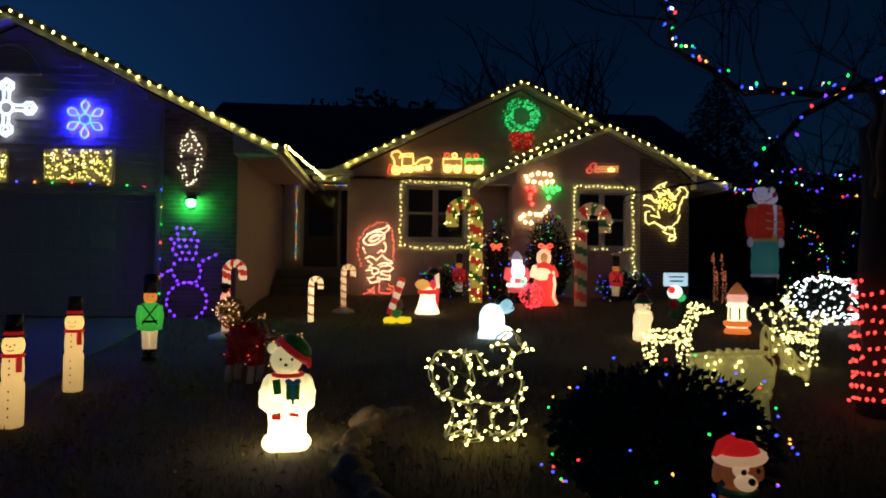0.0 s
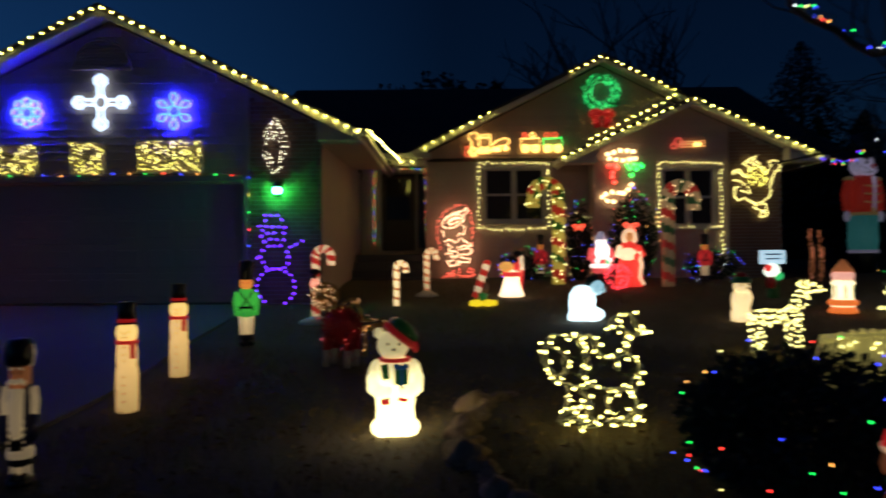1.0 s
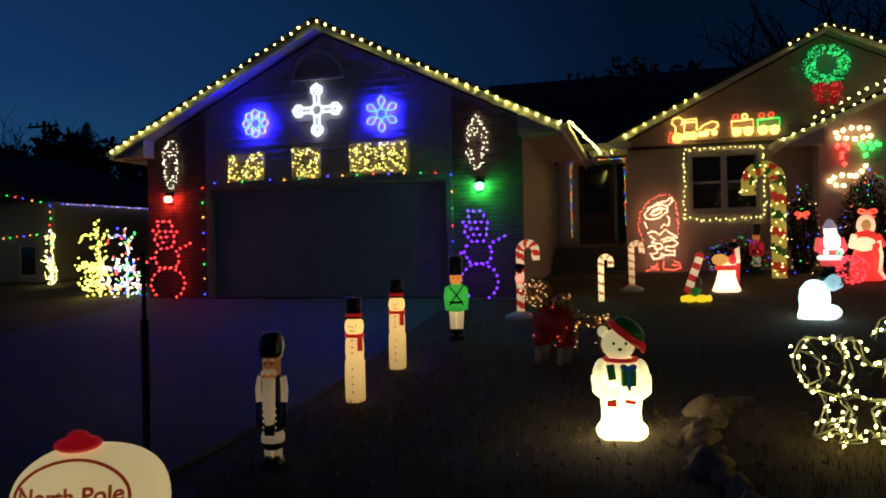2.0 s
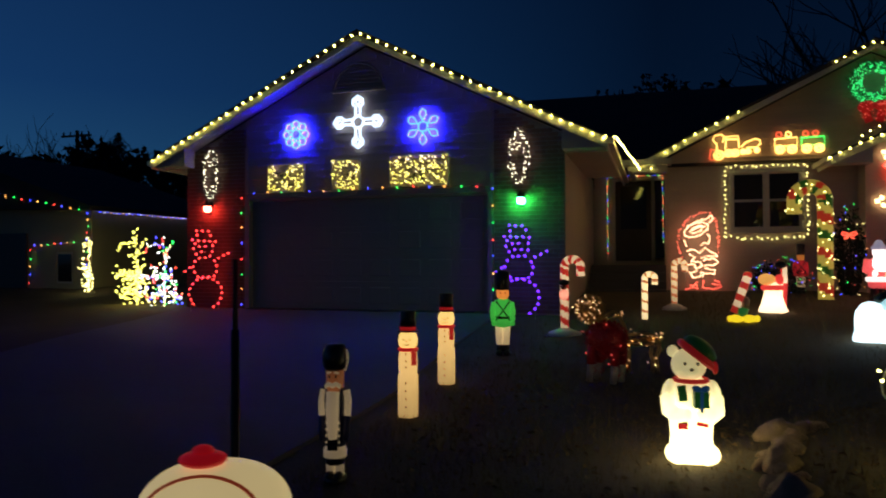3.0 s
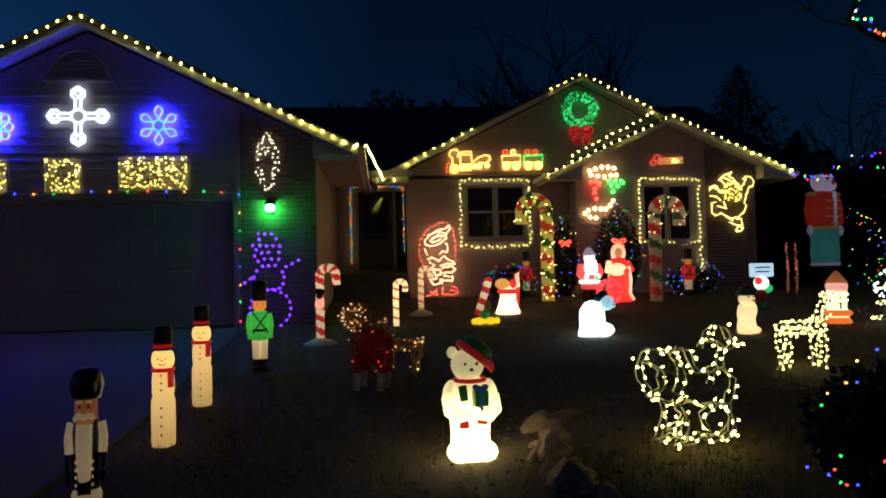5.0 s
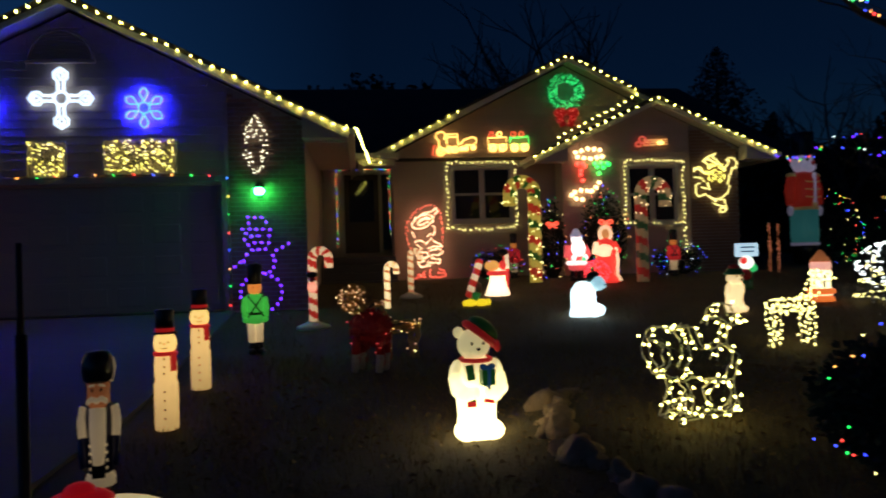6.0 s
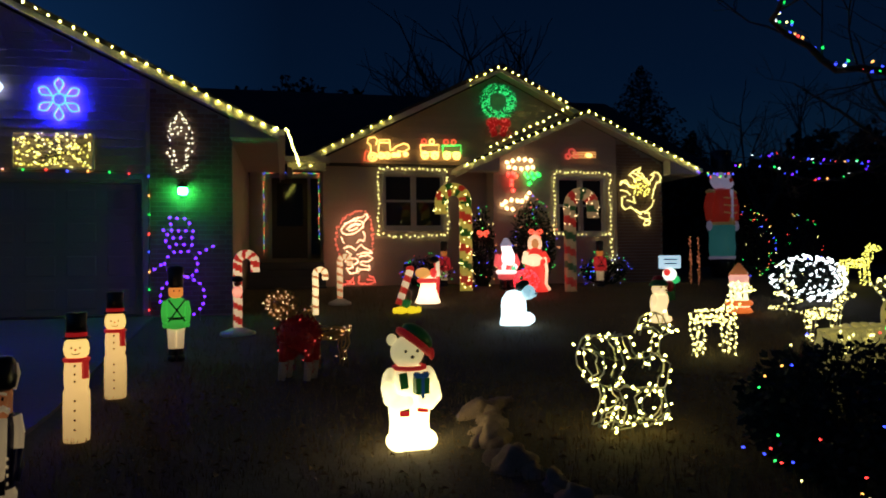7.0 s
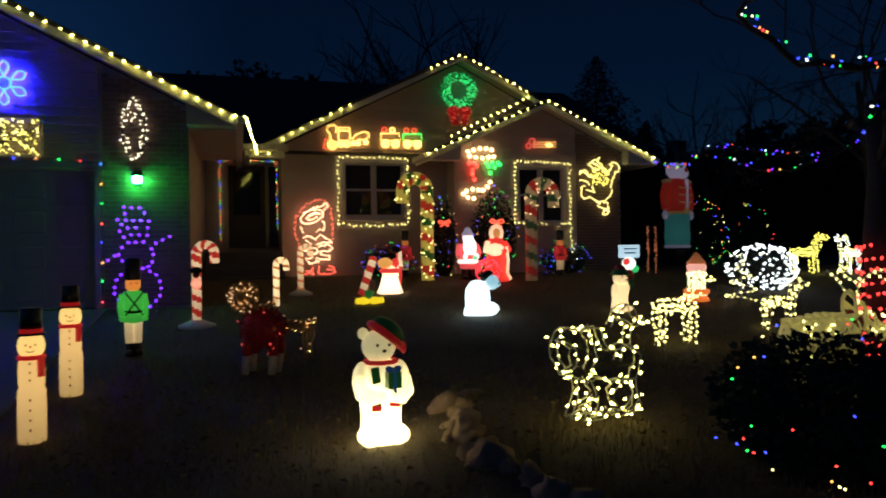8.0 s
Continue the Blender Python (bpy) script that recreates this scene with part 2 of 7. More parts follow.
def driveway():
    bm = bmesh.new()
    rows = [-16.0] + [-13 + 0.5 * i for i in range(26)] + [-0.02]
    prev = None
    for y in rows:
        e = -0.45 - 0.25 * max(0, min(1, (-y - 5) / 4))
        z = ground_z(-9, y) + 0.035
        cur = [bm.verts.new((-6.9, y, z)), bm.verts.new((e, y, z)), bm.verts.new((e, y, z - 0.2)), bm.verts.new((-6.9, y, z - 0.2))]
        if prev:
            for k in range(4):
                bm.faces.new((prev[k], prev[(k + 1) % 4], cur[(k + 1) % 4], cur[k]))
        prev = cur
    return solid("driveway", bm, CONCRETE, "smooth grey concrete driveway up to the garage", "driveway", kind="structure")


driveway()

# ---- the house: garage wing, entry, main gable, bay ----
G_Y, E_Y, H_Y, B_Y = 0.0, 5.9, 4.55, 3.75


def prism(bm, poly, y0, y1, slot=0):
    """An upright slab: a polygon in x and z, from y0 to y1."""
    a = [bm.verts.new((x, y0, z)) for x, z in poly]
    b = [bm.verts.new((x, y1, z)) for x, z in poly]
    for f in [bm.faces.new(a), bm.faces.new(b[::-1])] + [bm.faces.new((a[(i + 1) % len(poly)], a[i], b[i], b[(i + 1) % len(poly)])) for i in range(len(poly))]:
        f.material_index = slot


def cut_wall(bm, left, right, z_low, tops, openings, y0, y1):
    """A wall from left to right whose top edge follows tops(x), with rectangular openings (x0, x1, z0, z1)."""
    cuts = sorted({left, right, *[o[0] for o in openings], *[o[1] for o in openings], *[x for x in tops[1] if left < x < right]})
    for a, b in zip(cuts, cuts[1:]):
        mid = (a + b) / 2
        spans, low = [], z_low
        for o in sorted((o for o in openings if o[0] < mid < o[1]), key=lambda o: o[2]):
            if o[2] > low + 1e-3:
                spans.append((low, low, o[2], o[2]))
            low = o[3]
        spans.append((low, low, tops[0](a), tops[0](b)))
        for za, zb, ta, tb in spans:
            prism(bm, [(a, za), (b, zb), (b, tb), (a, ta)], y0, y1)


def gable(cx, peak, slope):
    return lambda x: peak - slope * abs(x - cx)


g_top, h_top, b_top = gable(-2.96, 4.95, 0.49), gable(6.6, 5.28, 0.5), gable(8.43, 4.12, 0.46)

bm = bmesh.new()
cut_wall(bm, -6.85, 0.75, -0.3, (g_top, (-2.96,)), [(-5.42, -0.62, -0.3, 2.1)], G_Y + 0.03, G_Y + 0.17)
wall_garage = solid("wall_garage", bm, SIDING, "taupe sided garage front with a broad gable", "wall", kind="structure")
bm = bmesh.new()
box(bm, (0.67, 3.0, 1.3), (0.15, 5.6, 3.2))
wall_side = solid("wall_garage_side", bm, SIDING, "taupe sided garage wall beside the entry", "wall", kind="structure")
bm = bmesh.new()
box(bm, (-6.77, 4.6, 1.3), (0.15, 8.9, 3.2))
box(bm, (-3.0, 9.1, 1.6), (7.7, 0.15, 3.8))
solid("wall_garage_back", bm, SIDING, "taupe sided outer garage walls", "wall", kind="structure")
bm = bmesh.new()
cut_wall(bm, 0.75, 2.44, -0.1, (lambda x: 3.3, ()), [(1.2, 2.13, 0.9, 2.9), (2.2, 2.46, 0.9, 2.9)], E_Y + 0.03, E_Y + 0.18)
wall_entry = solid("wall_entry", bm, SIDING, "taupe sided wall round the front door", "wall", kind="structure")
bm = bmesh.new()
W1 = (3.80, 5.30, 1.55, 2.90)
cut_wall(bm, 2.44, 10.5, -0.1, (h_top, (6.6,)), [W1], H_Y + 0.03, H_Y + 0.18)
box(bm, (2.52, 5.3, 1.5), (0.15, 1.2, 3.2))
wall_house = solid("wall_house", bm, SIDING, "taupe sided house front under a gable", "wall", kind="structure")
bm = bmesh.new()
W2 = (7.80, 9.05, 1.38, 2.78)
cut_wall(bm, 6.3, 10.53, -0.1, (b_top, (8.43,)), [W2], B_Y + 0.03, B_Y + 0.18)
box(bm, (10.45, 7.5, 1.4), (0.15, 7.4, 3.0))
box(bm, (6.38, 4.15, 1.4), (0.15, 0.6, 3.0))
box(bm, (2.0, 11.0, 1.5), (17.0, 0.15, 3.4))
wall_bay = solid("wall_bay", bm, SIDING, "taupe sided bay under the small gable", "wall", kind="structure")


def gable_roof(name, cx, half, peak, slope, y0, y1, label):
    """Two shingled slopes with fascia boards and soffits; the rake stands at y0."""
    root = thing(name, label, "roof", kind="structure")
    low = peak - slope * half
    for s in (-1, 1):
        bm = bmesh.new()
        a, b = [bm.verts.new((cx, y, peak + 0.02)) for y in (y0 - 0.02, y1)], [bm.verts.new((cx + s * (half + 0.03), y, low + 0.005)) for y in (y0 - 0.02, y1)]
        c, d = [bm.verts.new((cx, y, peak - 0.10)) for y in (y0 - 0.02, y1)], [bm.verts.new((cx + s * (half + 0.03), y, low - 0.02)) for y in (y0 - 0.02, y1)]
        for f in ((a[0], a[1], b[1], b[0]), (c[0], d[0], d[1], c[1]), (a[0], b[0], d[0], c[0]), (a[1], c[1], d[1], b[1]), (b[0], b[1], d[1], d[0])):
            bm.faces.new(f)
        part("roof_slope", bm, SHINGLE, root, "dark asphalt shingles")
        bm = bmesh.new()
        prism(bm, [(cx, peak), (cx + s * half, low), (cx + s * half, low - 0.17), (cx, peak - 0.19)][:: s], y0, y0 + 0.03)
        part("rake_board", bm, FASCIA, root, "cream rake board")
        bm = bmesh.new()
        prism(bm, [(cx, peak - 0.12), (cx + s * half, low - 0.12), (cx + s * half, low - 0.14), (cx, peak - 0.14)][:: s], y0 + 0.03, y0 + 0.46)
        part("soffit", bm, SOFFIT, root, "taupe soffit under the overhang")
        bm = bmesh.new()
        box(bm, (cx + s * half, (y0 + y1) / 2, low - 0.09), (0.03, y1 - y0, 0.17))
        box(bm, (cx + s * (half + 0.06), (y0 + y1) / 2, low - 0.06), (0.10, y1 - y0 - 0.02, 0.10))
        part("gutter", bm, FASCIA, root, "cream gutter")
        bm = bmesh.new()
        prism(bm, [(cx + s * half, low - 0.15), (cx + s * (half - 0.74), low - 0.15), (cx + s * (half - 0.74), low + 0.74 * slope - 0.15), (cx + s * half, low - 0.145)][:: -s], y0 + 0.035, y0 + 0.37)
        part("eave_box", bm, SOFFIT, root, "boxed eave end")
    return root


def side_soffit(x0, x1, z, y0, y1):
    bm = bmesh.new()
    box(bm, ((x0 + x1) / 2, (y0 + y1) / 2, z), (x1 - x0, y1 - y0, 0.02))
    return solid("trim", bm, SIDING, "taupe soffit under the eave", "soffit", kind="structure")


side_soffit(0.75, 1.46, 2.79, -0.03, 4.03)
side_soffit(-7.38, -6.86, 2.79, -0.03, 9.0)
gable_roof("roof_garage", -2.96, 4.44, 5.135, 0.492, -0.40, 9.2, "dark shingled garage gable roof with cream fascia")
gable_roof("roof_house", 6.6, 4.85, 5.46, 0.5, 4.15, 9.6, "dark shingled front gable roof with cream fascia")
gable_roof("roof_bay", 8.43, 2.86, 4.29, 0.46, 3.35, 6.0, "small dark shingled gable roof over the bay")
bm = bmesh.new()
sec = [(4.4, 3.02), (11.2, 6.25), (18.0, 3.02)]
ends = [[bm.verts.new((x, y, z)) for y, z in sec] for x in (-2.0, 12.6)]
for k in range(2):
    bm.faces.new((ends[0][k], ends[1][k], ends[1][k + 1], ends[0][k + 1]))
bm.faces.new(ends[0])
bm.faces.new(ends[1][::-1])
bm.faces.new((ends[0][0], ends[0][2], ends[1][2], ends[1][0]))
solid("roof_main", bm, SHINGLE, "long dark shingled main roof behind the gables", "roof", kind="structure")
bm = bmesh.new()
box(bm, (1.62, 4.99, 3.10), (1.9, 1.9, 0.12))
solid("ceiling_entry", bm, TRIM, "pale ceiling over the entry", "ceiling", kind="structure")


def garage_door():
    root = thing("door_garage", "closed pale sectional double garage door", "garage door", kind="structure")
    for row in range(4):
        z = 0.02 + row * 0.52
        bm = bmesh.new()
        box(bm, (-3.02, 0.13, z + 0.258), (4.80, 0.04, 0.516))
        panel = part("door_section", bm, DOORW, root)
        for k in range(8):
            bm = bmesh.new()
            x = -5.09 + k * 0.592
            box(bm, (x, 0.109, z + 0.255), (0.46, 0.008, 0.34))
            vs = [v for v in bm.verts if v.co.y < 0.107]
            for v in vs:
                v.co.x += 0.03 * (1 if v.co.x < x else -1)
                v.co.z += 0.03 * (1 if v.co.z < z + 0.255 else -1)
            part("raised_panel", bm, DOORW, panel)
    for x in (-5.47, -0.57):
        bm = bmesh.new()
        box(bm, (x, 0.02, 1.07), (0.10, 0.08, 2.16))
        part("jamb_trim", bm, DOORW, root)
    bm = bmesh.new()
    box(bm, (-3.02, 0.02, 2.19), (5.0, 0.08, 0.09))
    part("head_trim", bm, DOORW, root)
    bm = bmesh.new()
    box(bm, (-3.02, 0.07, -0.01), (4.8, 0.30, 0.05))
    part("sill", bm, CONCRETE, root, "concrete sill")
    return root


garage_door()


def window(name, x0, x1, z0, z1, y):
    """Two double-hung sashes side by side in a white frame."""
    root = thing(name, "dark white-framed window with two double-hung sashes", "window", kind="structure")
    w, mid = 0.07, (x0 + x1) / 2
    bm = bmesh.new()
    for c, s in (((mid, y + 0.04, z1 - w / 2), (x1 - x0, 0.12, w)), ((mid, y + 0.04, z0 + w / 2), (x1 - x0, 0.12, w)),
                 ((x0 + w / 2, y + 0.04, (z0 + z1) / 2), (w, 0.12, z1 - z0 - 2 * w)), ((x1 - w / 2, y + 0.04, (z0 + z1) / 2), (w, 0.12, z1 - z0 - 2 * w)),
                 ((mid, y + 0.04, (z0 + z1) / 2), (0.08, 0.12, z1 - z0 - 2 * w))):
        box(bm, c, s)
    part("window_frame", bm, TRIM, root, "white vinyl frame")
    bm = bmesh.new()
    box(bm, (mid, y - 0.01, z0 - 0.02), (x1 - x0 + 0.12, 0.16, 0.04))
    part("window_sill", bm, TRIM, root, "white sill")
    for a, b in ((x0 + w, mid - 0.04), (mid + 0.04, x1 - w)):
        zc = (z0 + z1) / 2
        for lo, hi, dy in ((z0 + w, zc, 0.03), (zc, z1 - w, 0.055)):
            bm = bmesh.new()
            r = 0.028
            box(bm, ((a + b) / 2, y + dy, lo + r / 2), (b - a, 0.03, r))
            box(bm, ((a + b) / 2, y + dy, hi - r / 2), (b - a, 0.03, r))
            box(bm, (a + r / 2, y + dy, (lo + hi) / 2), (r, 0.03, hi - lo - 2 * r))
            box(bm, (b - r / 2, y + dy, (lo + hi) / 2), (r, 0.03, hi - lo - 2 * r))
            sash = part("sash", bm, TRIM, root)
            bm = bmesh.new()
            box(bm, ((a + b) / 2, y + dy + 0.004, (lo + hi) / 2), (b - a - 2 * r, 0.008, hi - lo - 2 * r))
            part("pane", bm, GLASS, sash, "dark glass")
    return root


window("window_1", *W1, H_Y + 0.02)
window("window_2", *W2, B_Y + 0.02)


def front_door():
    root = thing("door_1", "dark front door behind a storm door with a sidelight", "door", kind="structure")
    bm = bmesh.new()
    for x, w in ((1.235, 0.07), (2.165, 0.07), (2.47, 0.05)):
        box(bm, (x, E_Y + 0.02, 1.92), (w, 0.12, 2.05))
    box(bm, (1.85, E_Y + 0.02, 2.92), (1.3, 0.12, 0.07))
    part("door_frame", bm, TRIM, root, "pale door frame")
    bm = bmesh.new()
    box(bm, (1.70, E_Y + 0.06, 1.89), (0.86, 0.045, 1.96))
    leaf = part("door_leaf", bm, DOORB, root, "dark door leaf")
    bm = bmesh.new()
    box(bm, (1.70, E_Y + 0.032, 2.22), (0.62, 0.008, 1.05))
    part("door_glass", bm, GLASS, leaf, "dark storm-door glass")
    bm = bmesh.new()
    box(bm, (1.70, E_Y + 0.032, 1.28), (0.62, 0.012, 0.52))
    part("kick_panel", bm, DOORB, leaf)
    bm = bmesh.new()
    rod(bm, (2.03, E_Y + 0.03, 1.9), (2.03, E_Y - 0.03, 1.9), 0.015)
    ball(bm, (2.03, E_Y - 0.05, 1.9), 0.03, 10)
    part("door_handle", bm, IRON, leaf, "dark knob")
    bm = bmesh.new()
    box(bm, (2.33, E_Y + 0.05, 1.93), (0.22, 0.01, 1.9))
    part("sidelight_pane", bm, GLASS, root, "dark sidelight glass")
    return root


front_door()


def entry_steps():
    root = thing("entry_steps", "concrete steps rising to the front door", "steps", kind="structure")
    for k in range(4):
        bm = bmesh.new()
        y0 = 3.55 + 0.32 * k
        box(bm, (1.62, (y0 + E_Y) / 2, 0.20 + 0.175 * k), (1.66, E_Y - y0, 0.17))
        bmesh.ops.bevel(bm, geom=[e for e in bm.edges if abs(e.verts[0].co.y - y0) < 1e-3 and abs(e.verts[1].co.y - y0) < 1e-3], offset=0.012, segments=2)
        part("step", bm, CONCRETE, root)
    return root


entry_steps()


def gable_vent():
    root = thing("gable_vent", "round-topped pale louvred vent in the garage gable", "vent")
    root.matrix_world = pose(-3.1, 0, 4.14)
    bm = bmesh.new()
    pts = [(-0.5, 0, 0)] + [(-0.5 * math.cos(radians(a)), 0, 0.5 * math.sin(radians(a))) for a in range(0, 181, 15)][1:]
    tube(bm, [(x, 0.0, z) for x, _, z in pts], 0.03, 6)
    box(bm, (0, 0.0, 0.0), (1.08, 0.06, 0.05))
    part("frame", bm, SIDING, root)
    bm = bmesh.new()
    prism(bm, [(x, z) for x, _, z in pts], 0.012, 0.028)
    part("backing", bm, SIDING, root)
    for k in range(6):
        z = 0.06 + 0.07 * k
        half = math.sqrt(max(0.01, 0.25 - z * z)) - 0.02
        bm = bmesh.new()
        box(bm, (0, 0.003, z), (2 * half, 0.022, 0.014), rx=60)
        part("slat", bm, SIDING, root)
    return root


gable_vent()


# ---- the neighbour's house, woods and trees ----
def neighbour():
    root = thing("neighbour_house", "cream sided neighbouring house with a low roof", "house")
    bm = bmesh.new()
    cut_wall(bm, -26.0, -12.0, -0.6, (lambda x: 2.35, ()), [(-13.15, -12.62, 0.35, 1.18)], 3.0, 3.15)
    box(bm, (-12.08, 6.5, 0.9), (0.15, 6.7, 3.0))
    part("wall", bm, SIDING_FAR, root, "cream siding")
    bm = bmesh.new()
    box(bm, (-12.6, 9.5, 0.75), (6.0, 0.15, 2.9))
    part("rear_wall", bm, SIDING_FAR, root, "cream siding")
    bm = bmesh.new()
    prism(bm, [(-26, 2.6), (-11.7, 2.28), (-11.7, 2.38), (-18, 4.4), (-26, 4.4)], 2.6, 10.0)
    part("roof", bm, SHINGLE, root, "dark roof")
    w = bmesh.new()
    box(w, (-12.885, 3.05, 0.765), (0.53, 0.06, 0.83))
    win = part("window", w, TRIM, root, "small white window")
    w = bmesh.new()
    box(w, (-12.885, 3.012, 0.765), (0.43, 0.02, 0.73))
    part("pane", w, GLASS, win)
    bm = bmesh.new()
    box(bm, (-14.6, 2.98, 0.6), (0.95, 0.05, 2.2))
    part("door", bm, DOORB, root, "dark door")
    return root


neighbour()


def far_woods():
    """A wooded ridge behind the houses: many ragged crowns against the sky."""
    rng = random.Random(5)
    verts, faces = [], []
    for k in range(26000):
        a = rng.uniform(-62, 62)
        d = rng.uniform(46, 60)
        x, y = 2 + d * math.sin(radians(a)), -12 + d * math.cos(radians(a))
        b = a + 5.5
        h = 10.4 + 1.2 * math.sin(b * 0.13 + 0.4) + 0.8 * math.sin(b * 0.31) + 0.35 * math.sin(b * 1.3) + 0.2 * math.sin(b * 2.9) - (4.4 if a < -24 else 0) - (3.4 if a > 14 else 0)
        z = (1 - rng.random() ** 1.6) * h
        s = rng.uniform(0.06, 0.19)
        for j in range(4):
            i = len(verts)
            u = Vector((rng.gauss(0, 1), rng.gauss(0, 1), rng.gauss(0, 1))).normalized() * s
            v = Vector((rng.gauss(0, 1), rng.gauss(0, 1), rng.gauss(0, 1))).normalized() * s
            c = Vector((x, y, z)) + Vector((rng.gauss(0, s), rng.gauss(0, s), rng.gauss(0, s * 0.8)))
            verts += [c - u - v, c + u - v, c + u + v, c - u + v]
            faces.append((i, i + 1, i + 2, i + 3))
    n = len(verts)
    ring = [(math.sin(radians(a)) * 62 + 2, math.cos(radians(a)) * 62 - 12) for a in range(-70, 71, 5)]
    for x, y in ring:
        verts += [(x, y, 0.0), (x, y, 7.5 if x > -22 else 4.5)]
    for i in range(len(ring) - 1):
        faces.append((n + 2 * i, n + 2 * i + 2, n + 2 * i + 3, n + 2 * i + 1))
    me = bpy.data.meshes.new("far_woods")
    me.from_pydata(verts, [], faces)
    me.materials.append(HILL)
    return tagged(new("far_woods", me), "black wooded ridge against the dusk sky", "woods", kind="stuff")


far_woods()


def branch(bm, p, d, length, r, depth, rng, out=None, spread=0.5, drop=0.0):
    """A bare limb that forks; the points are collected in out."""
    pts, q = [Vector(p)], Vector(d).normalized()
    for i in range(4):
        q = (q + Vector((rng.gauss(0, 0.12), rng.gauss(0, 0.12), rng.gauss(0, 0.10) + 0.02 - drop))).normalized()
        pts.append(pts[-1] + q * length / 4)
    tube(bm, pts, [r * (1 - 0.12 * i) for i in range(5)], 5 if r < 0.03 else 7)
    if out is not None:
        out += pts[1:]
    if depth > 0:
        for k in range(3):
            base = pts[2 + k % 3]
            nd = (q + Vector((rng.gauss(0, spread), rng.gauss(0, spread), rng.gauss(0.1, spread * 0.7)))).normalized()
            branch(bm, base, nd, length * rng.uniform(0.55, 0.8), r * 0.58, depth - 1, rng, out, spread, drop)


def bare_tree(name, x, y, h, seed, label):
    rng = random.Random(seed)
    root = thing(name, label, "tree", pose(x, y, ground_z(x, y)))
    bm = bmesh.new()
    tube(bm, [(0, 0, -0.1), (0.05, 0.02, h * 0.12), (-0.04, 0.05, h * 0.3)], [h * 0.022, h * 0.017, h * 0.014], 9)
    part("trunk", bm, BARK, root)
    bm = bmesh.new()
    for k in range(6):
        a = k * 1.05 + rng.random()
        branch(bm, (-0.04, 0.05, h * (0.24 + 0.01 * k)), (math.cos(a) * 0.6, math.sin(a) * 0.6, 1.0), h * 0.34, h * 0.010, 3, rng)
    part("crown", bm, BARK, root, "bare twigs")
    return root


def conifer(name, x, y, h, r, seed, label):
    rng = random.Random(seed)
    root = thing(name, label, "tree", pose(x, y, 0.2))
    bm = bmesh.new()
    tube(bm, [(0, 0, 0), (0, 0, h * 0.5), (0, 0, h * 0.98)], [h * 0.018, h * 0.012, 0.02], 8)
    part("trunk", bm, BARK, root)
    verts, faces = [], []
    for k in range(9000):
        t = rng.random() ** 0.7
        z = h * (1 - t * 0.95)
        a = rng.uniform(0, 6.283)
        rr = r * t ** 0.75 * rng.uniform(0.25, 1.1) * (0.8 + 0.25 * math.sin(a * 5 + z * 2.5))
        c = Vector((rr * math.cos(a), rr * math.sin(a), z - rr * 0.18))
        u = Vector((math.cos(a), math.sin(a), -0.35)) * rng.uniform(0.12, 0.34) * (0.5 + t)
        v = Vector((-math.sin(a), math.cos(a), rng.gauss(0, 0.4))) * rng.uniform(0.12, 0.28) * (0.5 + t)
        i = len(verts)
        verts += [c - v, c + u * 0.5 - v * 0.6, c + u, c + v]
        faces.append((i, i + 1, i + 2, i + 3))
    me = bpy.data.meshes.new("crown")
    me.from_pydata(verts, [], faces)
    me.materials.append(LEAF)
    crown = new("crown", me)
    crown.parent = root
    return root


conifer("conifer", 24.0, 30.0, 13.0, 6.4, 3, "tall black conifer behind the house")
conifer("conifer", 29.5, 33.0, 9.5, 4.2, 4, "broad black conifer behind the house")
conifer("conifer", -34.7, 30.0, 10.0, 4.0, 6, "black conifer behind the neighbouring house")
conifer("conifer", -28.0, 32.0, 8.2, 4.4, 7, "black conifer behind the neighbouring house")
conifer("conifer", -31.5, 33.0, 7.6, 4.5, 8, "black conifer behind the neighbouring house")
bare_tree("bare_tree", -40.0, 30.0, 11.0, 11, "bare leafless tree against the dusk sky")
bare_tree("bare_tree", 11.0, 38.0, 17.0, 12, "bare leafless tree behind the house")
bare_tree("bare_tree", 16.5, 38.0, 18.0, 13, "bare leafless tree behind the house")
bare_tree("bare_tree", 27.0, 22.0, 10.0, 14, "bare leafless tree beside the lot")
bm = bmesh.new()
rod(bm, (-37.4, 29.0, 0.2), (-37.4, 29.0, 10.3), 0.16, 0.12)
box(bm, (-37.4, 28.9, 9.9), (2.6, 0.12, 0.14))
for dx in (-1.1, -0.5, 0.5, 1.1):
    rod(bm, (-37.4 + dx, 28.9, 9.95), (-37.4 + dx, 28.9, 10.2), 0.06)
solid("utility_pole", bm, BARK, "dark wooden utility pole with a crossarm", "utility pole")


# ---- strings of lights ----
BULB_MESH = {}


def bulb_mesh(m, r, stretch=1.5):
    key = (m.name, r, stretch)
    if key not in BULB_MESH:
        bm = bmesh.new()
        bead(bm, (0, 0, 0), r, (0, 0, 1), 0, stretch)
        BULB_MESH[key] = mesh_of("bulb", bm, m)
    return BULB_MESH[key]


def bulbs_each(root, pts, m, r, rng, stretch=1.5, jitter=0.006, lean=0.5):
    """One object a bulb, all on one mesh."""
    for k, p in enumerate(pts):
        one = m[k % len(m)] if isinstance(m, (list, tuple)) else m
        ob = new("bulb", bulb_mesh(one, r, stretch))
        ob.parent = root
        ob.location = Vector(p) + Vector([rng.gauss(0, jitter) for _ in range(3)])
        ob.rotation_euler = (rng.gauss(0, lean), rng.gauss(0, lean), 0)


